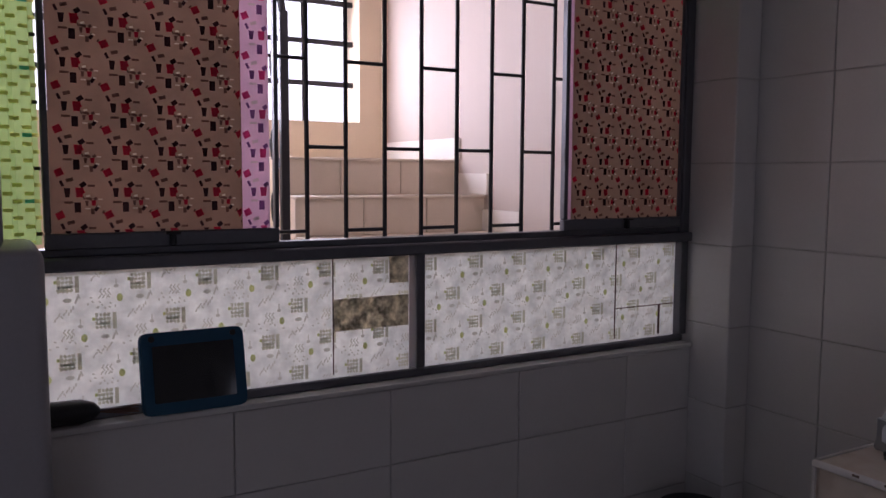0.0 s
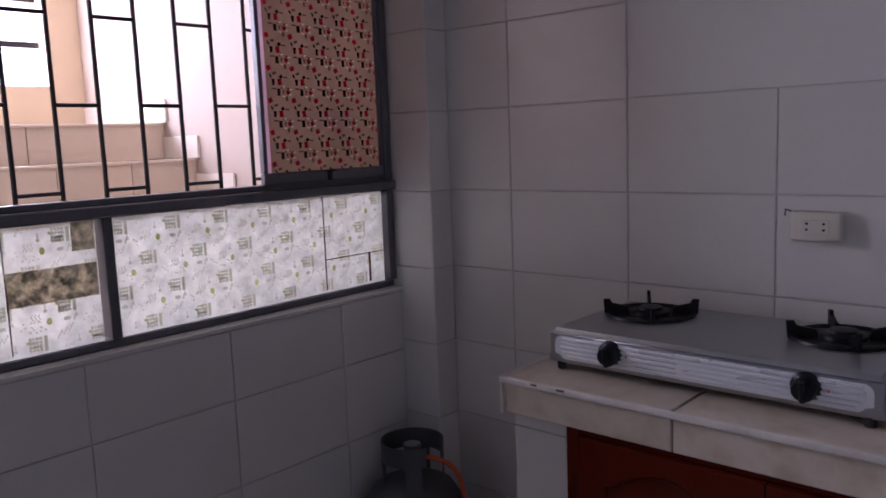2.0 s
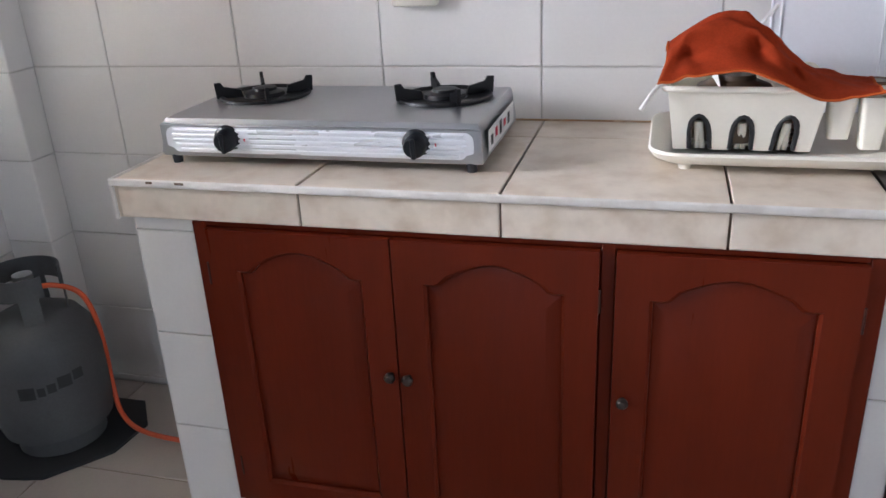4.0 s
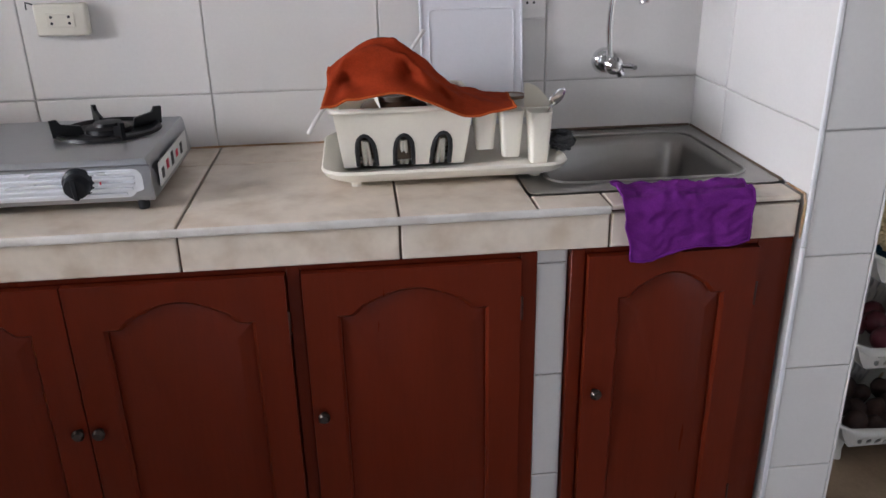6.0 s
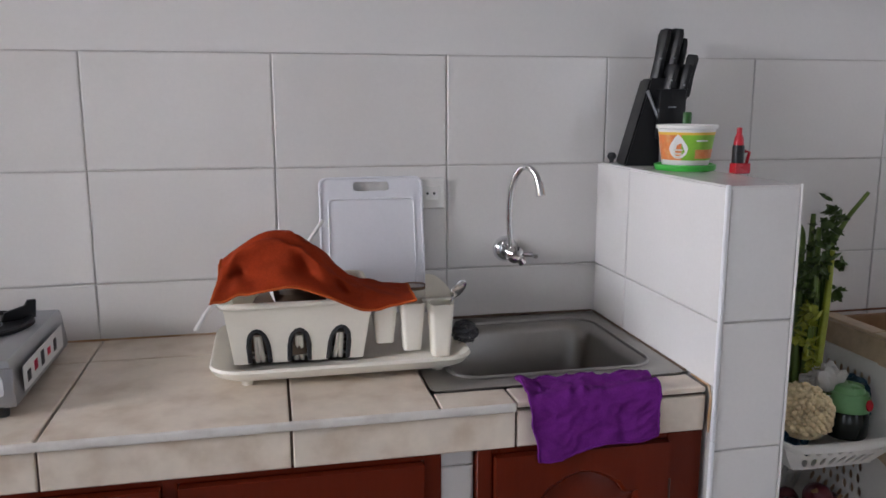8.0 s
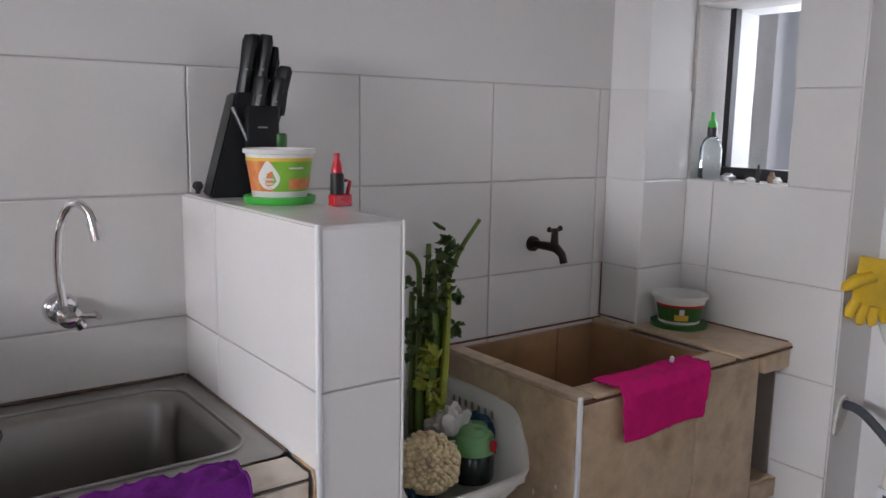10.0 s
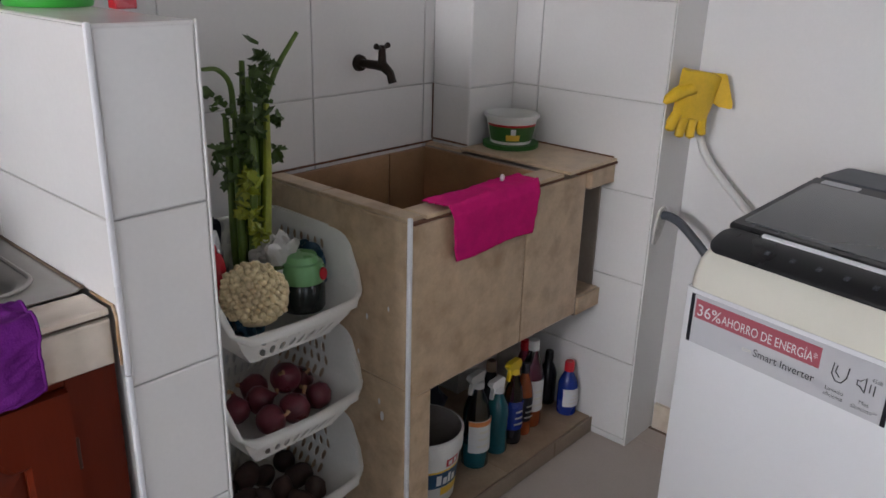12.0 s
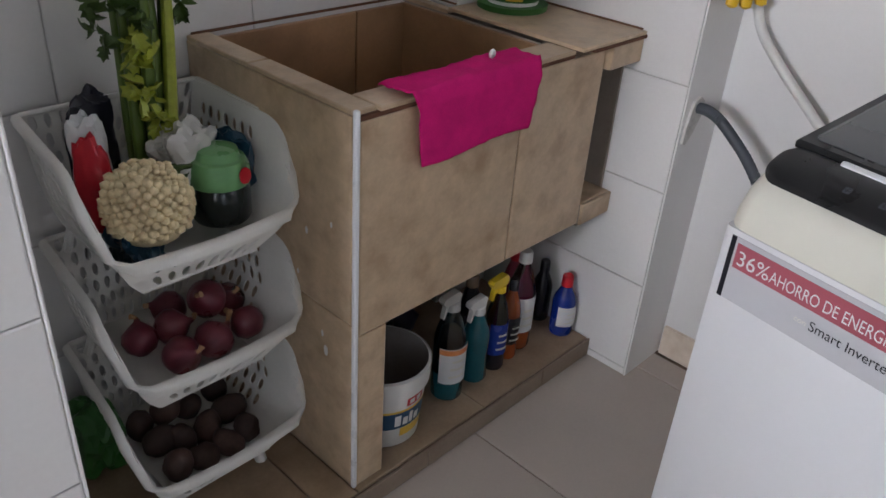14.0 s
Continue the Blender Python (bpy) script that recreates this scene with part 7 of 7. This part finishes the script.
bottle(4.12, -0.34, 0.03, 0.26, "pink_bottle", "dark pink bottle with a red cap", cap="red_plastic")
bottle(4.218, -0.44, 0.031, 0.175, "blue_bottle", "small blue bleach bottle with a red cap", cap="red_plastic", sticker="label_white")
bottle(4.225, -0.36, 0.027, 0.18, "dark_bottle", "small dark bottle beside the blue one", cap="dark_bottle")
sack = crumpled("rubbish_bag", 3.74, -0.2, 0.2, 0.1, 0.09, 0.13, M["black_pack"], "black bag behind the bottles under the tub", "bag", 12, 0, 0.3)

# ---- washing machine ----
M["wm_black"] = material("wm_black", (0.012, 0.012, 0.013), 0.3, var=0.15, rough_var=0.1)
M["wm_glass"] = material("wm_glass", (0.06, 0.065, 0.068), 0.1, var=0.05, coat=0.5)
M["label_grey"] = material("label_grey", (0.55, 0.55, 0.57), 0.45, var=0.02)
M["label_red"] = material("label_red", (0.42, 0.1, 0.13), 0.45, var=0.03)
M["label_black"] = material("label_black", (0.01, 0.01, 0.015), 0.4, var=0.1)
wm = new("washing_machine")
tagged(wm, "white top-loading washing machine with a dark glass lid", "washing machine")
wm.matrix_world = pose(3.741, -0.976, 0.0, 0, 0, -100.4)
W = 0.56
b = loft([[(x, (y + i if y < 0.29 else y - i), z) for y, z in ((0.005, 0.045), (0.0, 0.055), (0.0, 0.78), (0.58, 0.78), (0.58, 0.045))] for x, i in ((0.0, 0.01), (0.002, 0.004), (0.01, 0.0), (W - 0.01, 0.0), (W - 0.002, 0.004), (W, 0.01))])
part("body", b, M["wm_white"], wm, "white painted steel body", 40)
TOPP = [(0.0, 0.781), (0.002, 0.805), (0.007, 0.828), (0.018, 0.846), (0.032, 0.857), (0.09, 0.886), (0.4, 0.936), (0.54, 0.938), (0.57, 0.915), (0.58, 0.781)]
b = loft([[(x, (y + i if y < 0.29 else y - i), z - i * (z > 0.81)) for y, z in TOPP] for x, i in ((0.0, 0.03), (0.004, 0.014), (0.016, 0.003), (0.03, 0.0), (W - 0.03, 0.0), (W - 0.016, 0.003), (W - 0.004, 0.014), (W, 0.03))])
part("top_cover", b, M["wm_cream"], wm, "cream plastic top cover", 50)


def top_slab(x0, x1, y0, y1, lift, thick, r):
    """A rounded slab lying on the sloping top."""
    zz = lambda y: np.interp(y, [0.018, 0.032, 0.09, 0.4, 0.54], [0.846, 0.857, 0.886, 0.936, 0.938])
    ring = round_rect(x0, x1, y0, y1, r, 5)
    small = round_rect(x0 + 0.004, x1 - 0.004, y0 + 0.004, y1 - 0.004, max(0.002, r - 0.004), 5)
    return loft([[(x, y, zz(y) + lift) for x, y in ring], [(x, y, zz(y) + lift + thick * 0.6) for x, y in ring], [(x, y, zz(y) + lift + thick) for x, y in small]])


part("control_panel", top_slab(0.011, W - 0.011, 0.026, 0.092, 0.0005, 0.006, 0.026), M["wm_black"], wm, "glossy black control panel")
lid = part("lid", top_slab(0.013, W - 0.013, 0.0945, 0.402, 0.0005, 0.011, 0.006), M["wm_black"], wm, "black framed lid")
part("lid_glass", top_slab(0.03, W - 0.03, 0.112, 0.365, 0.0118, 0.0012, 0.012), M["wm_glass"], lid, "dark tinted glass")
part("lid_sticker", top_slab(0.04, 0.12, 0.372, 0.392, 0.0118, 0.001, 0.002), M["label_grey"], lid, "small pale sticker")
part("lid_gap", top_slab(0.09, W - 0.02, 0.0855, 0.094, 0.0064, 0.004, 0.002), M["wm_white"], wm, "pale strip before the lid")
for k in range(7):
    part("button", top_slab(0.12 + 0.05 * k, 0.13 + 0.05 * k, 0.05, 0.06, 0.0066, 0.0008, 0.002), M["hose_grey"], wm)
part("back_cover", top_slab(0.014, W - 0.014, 0.406, 0.54, 0.0005, 0.012, 0.02), M["hose_grey"], wm, "dark grey rear cover")
for x in (0.05, W - 0.05):
    for y in (0.04, 0.54):
        part("foot", lathe([(0, 0), (0.02, 0), (0.022, 0.008), (0.014, 0.0148), (0, 0.0148)], 16, m=pose(x, y, 0)), M["dark_rubber"], wm)
part("base", box(0.004, W - 0.004, 0.006, 0.56, 0.015, 0.0448, 0.006, 2), M["hose_grey"], wm)
sticker = part("energy_label", box(0.018, 0.408, -0.0012, 0.0, 0.688, 0.789), M["label_grey"], wm, "grey and red energy label", 0)
sticker.location.z -= 0.018
part("stripe", box(0.03, 0.285, -0.0022, -0.0012, 0.742, 0.781), M["label_red"], sticker, "faded red stripe", 0)
part("bar", box(0.018, 0.0255, -0.0022, -0.0012, 0.688, 0.789), M["label_black"], sticker, "", 0)
part("bar", box(0.4, 0.408, -0.0022, -0.0012, 0.688, 0.789), M["label_black"], sticker, "", 0)


def writing(text, x, z, height, mat, parent, width=None, name="lettering"):
    """Built-in font, as a mesh on the front of the machine."""
    cu = bpy.data.curves.new(name, "FONT")
    cu.body, cu.size = text, height * 1.38
    tmp = new(name, cu)
    bpy.context.view_layer.update()
    me = bpy.data.meshes.new_from_object(tmp.evaluated_get(bpy.context.evaluated_depsgraph_get()))
    bpy.data.objects.remove(tmp)
    xs = [v.co.x for v in me.vertices]
    k = (width / (max(xs) - min(xs))) if width else 1.0
    me.transform(Matrix.Translation((x, -0.0032, z)) @ Matrix.Rotation(math.pi / 2, 4, "X") @ Matrix.Diagonal((k, 1, 1, 1)))
    me.materials.clear()
    me.materials.append(mat)
    ob = new(name, me)
    ob.parent = parent
    return ob


writing("36%", 0.034, 0.749, 0.024, M["label_white"], sticker, 0.052)
writing("AHORRO DE ENERGÍA*", 0.09, 0.750, 0.019, M["label_white"], sticker, 0.19)
writing("con", 0.14, 0.717, 0.009, M["ink_grey"], sticker, 0.018)
writing("Smart Inverter", 0.163, 0.714, 0.0155, M["label_black"], sticker, 0.118)
writing("Lavado", 0.302, 0.712, 0.008, M["faded_ink"], sticker, 0.032)
writing("eficiente", 0.301, 0.701, 0.008, M["faded_ink"], sticker, 0.034)
writing("Más", 0.361, 0.711, 0.008, M["faded_ink"], sticker, 0.016)
writing("silencioso**", 0.349, 0.7, 0.008, M["faded_ink"], sticker, 0.044)
writing("45dB", 0.374, 0.758, 0.007, M["faded_ink"], sticker, 0.018)
b = tube([(0.31, -0.0024, 0.765), (0.308, -0.0024, 0.745), (0.316, -0.0024, 0.733), (0.326, -0.0024, 0.733), (0.334, -0.0024, 0.745), (0.336, -0.0024, 0.765)], 0.0011, 5)
tube([(0.316, -0.0024, 0.762), (0.314, -0.0024, 0.75), (0.322, -0.0024, 0.742)], 0.001, 5, bm=b)
part("icon", b, M["faded_ink"], sticker, "thin black wash icon")
b = tube([(0.352, -0.0024, 0.742), (0.357, -0.0024, 0.742), (0.366, -0.0024, 0.733), (0.366, -0.0024, 0.76), (0.357, -0.0024, 0.751), (0.352, -0.0024, 0.751)], 0.0011, 5, closed=True)
tube([(0.374, -0.0024, 0.737), (0.374, -0.0024, 0.752)], 0.001, 5, bm=b)
tube([(0.381, -0.0024, 0.734), (0.381, -0.0024, 0.752)], 0.001, 5, bm=b)
part("icon", b, M["faded_ink"], sticker, "thin black loudspeaker icon")


# ---- single tiles of the setting, last ----
def cut(values, lo, hi):
    return [lo, *[v for v in values if lo + 0.012 < v < hi - 0.012], hi]


X, Y, Z = Vector((1, 0, 0)), Vector((0, 1, 0)), Vector((0, 0, 1))
# long wall
tile_field(wall_north, (0, 0.005, 0), X, Z, cut(JOINTS_X, 0.142, 0.796), cut(ROWS_Z + [1.791, 2.045, 2.3, 2.553], 0.0, 2.7), M["wall_tile"], thick=0.005)
tile_field(wall_north, (0, 0.005, 0), X, Z, cut(JOINTS_X, 0.796, 4.056), cut(ROWS_Z, 0.0, 1.54), M["wall_tile"], thick=0.005,
           skip=lambda u, v: 0.96 < u < 2.77 and v < 0.8 or 2.8 < u < 2.93 and v < 1.2)
# column by the window, wall under the window
WROWS = [0.24, 0.492, 0.745]
WJ = [-0.777 - 0.405 * k for k in range(-1, 6)]
tile_field(column_west, (0, -0.094, 0), X, Z, [-0.04, 0.148], cut(ROWS_Z[1:] + [1.791, 2.045, 2.3, 2.553], 0.0, 2.186), M["wall_tile"])
tile_field(column_west, (0.142, 0, 0), Y, Z, [-0.1, 0.0], cut(ROWS_Z[1:] + [1.791, 2.045, 2.3, 2.553], 0.0, 2.7), M["wall_tile"])
tile_field(wall_west, (-0.006, 0, 0), Y, Z, cut(WJ[::-1], -2.6, -0.1), cut(WROWS, 0.0, 0.945), M["wall_tile"])
# counter sides and divider
def local(ob):
    return -ob.matrix_world.translation


CL, DL = local(counter), local(divider)
for x0, x1 in ((0.797, 0.948), (2.271, 2.335)):
    tile_field(counter, CL + Vector((0, -0.535, 0)), X, Z, [x0, x1], cut(ROWS_Z, 0.0, 0.812), M["wall_tile"])
tile_field(counter, CL + Vector((0.8, 0, 0)), -Y, Z, cut([0.13, 0.4], 0.0, 0.54), cut(ROWS_Z, 0.0, 0.812), M["wall_tile"])
KX = [0.786, 1.201, 1.606, 2.008, 2.408, 2.785]
tile_field(counter, CL + Vector((0, -0.556, 0)), X, Z, KX, [0.812, 0.886], M["beige_tile"], thick=0.009, gap=0.005)
tile_field(counter, CL + Vector((0, 0, 0.89)), X, Y, KX[:4] + [2.268], [-0.566, -0.158, 0.0], M["beige_tile"], thick=0.01, gap=0.005)
tile_field(counter, CL + Vector((0, 0, 0.89)), X, Y, [2.268, 2.408, 2.785], [-0.566, -0.487], M["beige_tile"], thick=0.01, gap=0.005)
tile_field(counter, CL + Vector((0.788, 0, 0)), -Y, Z, [0.0, 0.25, 0.566], [0.812, 0.886], M["beige_tile"], thick=0.009, gap=0.004)
tile_field(divider, DL + Vector((0, -0.582, 0)), X, Z, [2.793, 2.937], cut(ROWS_Z, 0.0, 1.282), M["wall_tile"])
tile_field(divider, DL + Vector((2.795, 0, 0)), -Y, Z, [0.0, 0.18, 0.582], [0.902, 1.03, 1.282], M["wall_tile"])
tile_field(divider, DL + Vector((2.935, 0, 0)), Y, Z, [-0.584, -0.182, 0.0], cut(ROWS_Z, 0.0, 1.282), M["wall_tile"])
tile_field(divider, DL + Vector((0, 0, 1.278)), X, Y, [2.794, 2.94], [-0.588, -0.19, 0.0], M["wall_tile"])
# wall with the opening and its column
tile_field(wall_east, (4.256, 0, 0), -Y, Z, [0.0, 0.135, 0.23, 0.63], cut(ROWS_Z, 0.0, 1.284), M["wall_tile"])
tile_field(wall_east, (4.256, 0, 0), -Y, Z, [0.455, 0.63], [1.284, 1.54], M["wall_tile"])
tile_field(column_east, (4.056, 0, 0), -Y, Z, [0.0, 0.14], [0.86, 1.03, 1.283, 1.54], M["wall_tile"])
tile_field(column_east, (0, -0.135, 0), X, Z, [4.05, 4.25], [0.86, 1.03, 1.283, 1.54], M["wall_tile"])
# floor
FX = [3.306 + 0.503 * k for k in range(-7, 3)]
FY = [-0.932 + 0.503 * k for k in range(-11, 3)]
tile_field(floor, (0, 0, -0.004), X, Y, cut(FX, -0.0, 4.4), cut(FY, -6.0, 0.0), M["floor_tile"], thick=0.004, gap=0.003)
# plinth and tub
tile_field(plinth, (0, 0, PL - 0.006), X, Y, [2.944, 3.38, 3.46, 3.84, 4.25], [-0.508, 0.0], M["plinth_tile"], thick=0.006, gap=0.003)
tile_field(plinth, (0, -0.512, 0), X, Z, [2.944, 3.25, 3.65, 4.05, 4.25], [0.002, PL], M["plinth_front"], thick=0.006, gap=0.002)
TL = local(tub)
tile_field(tub, TL + Vector((3.466, 0, 0)), -Y, Z, [0.0, 0.484], [PL, 0.455, 0.852], M["tub_tile"], thick=0.008)
tile_field(tub, TL + Vector((0, -0.484, 0)), X, Z, [3.467, 3.537], [PL, 0.432], M["tub_tile"], thick=0.008)
tile_field(tub, TL + Vector((0, -0.484, 0)), X, Z, [3.467, 3.872, 4.132], [0.432, 0.844], M["tub_tile"], thick=0.008)
tile_field(tub, TL + Vector((0, 0, TT)), X, Y, [3.459, 3.508], [-0.485, -0.2, 0.0], M["tub_tile"], thick=0.008)
tile_field(tub, TL + Vector((0, 0, TT)), X, Y, [3.508, 3.75, 4.022], [-0.494, -0.42], M["tub_tile"], thick=0.008)
tile_field(tub, TL + Vector((0, 0, TT + 0.008)), X, Y, [4.02, 4.25], [-0.512, -0.14], M["tub_tile"], thick=0.008)
tile_field(tub, TL + Vector((0, 0, TT)), X, Y, [4.022, 4.05], [-0.14, 0.0], M["tub_tile"], thick=0.008)
tile_field(tub, TL + Vector((0, -0.484, 0)), X, Z, [4.132, 4.25], [0.8, 0.853], M["tub_tile"], thick=0.024)
tile_field(tub, TL + Vector((0, -0.49, 0)), X, Z, [4.134, 4.25], [0.427, 0.482], M["tub_tile"], thick=0.008)
tile_field(tub, TL + Vector((0, 0, 0.478)), X, Y, [4.134, 4.25], [-0.49, -0.062], M["tub_tile"], thick=0.005)
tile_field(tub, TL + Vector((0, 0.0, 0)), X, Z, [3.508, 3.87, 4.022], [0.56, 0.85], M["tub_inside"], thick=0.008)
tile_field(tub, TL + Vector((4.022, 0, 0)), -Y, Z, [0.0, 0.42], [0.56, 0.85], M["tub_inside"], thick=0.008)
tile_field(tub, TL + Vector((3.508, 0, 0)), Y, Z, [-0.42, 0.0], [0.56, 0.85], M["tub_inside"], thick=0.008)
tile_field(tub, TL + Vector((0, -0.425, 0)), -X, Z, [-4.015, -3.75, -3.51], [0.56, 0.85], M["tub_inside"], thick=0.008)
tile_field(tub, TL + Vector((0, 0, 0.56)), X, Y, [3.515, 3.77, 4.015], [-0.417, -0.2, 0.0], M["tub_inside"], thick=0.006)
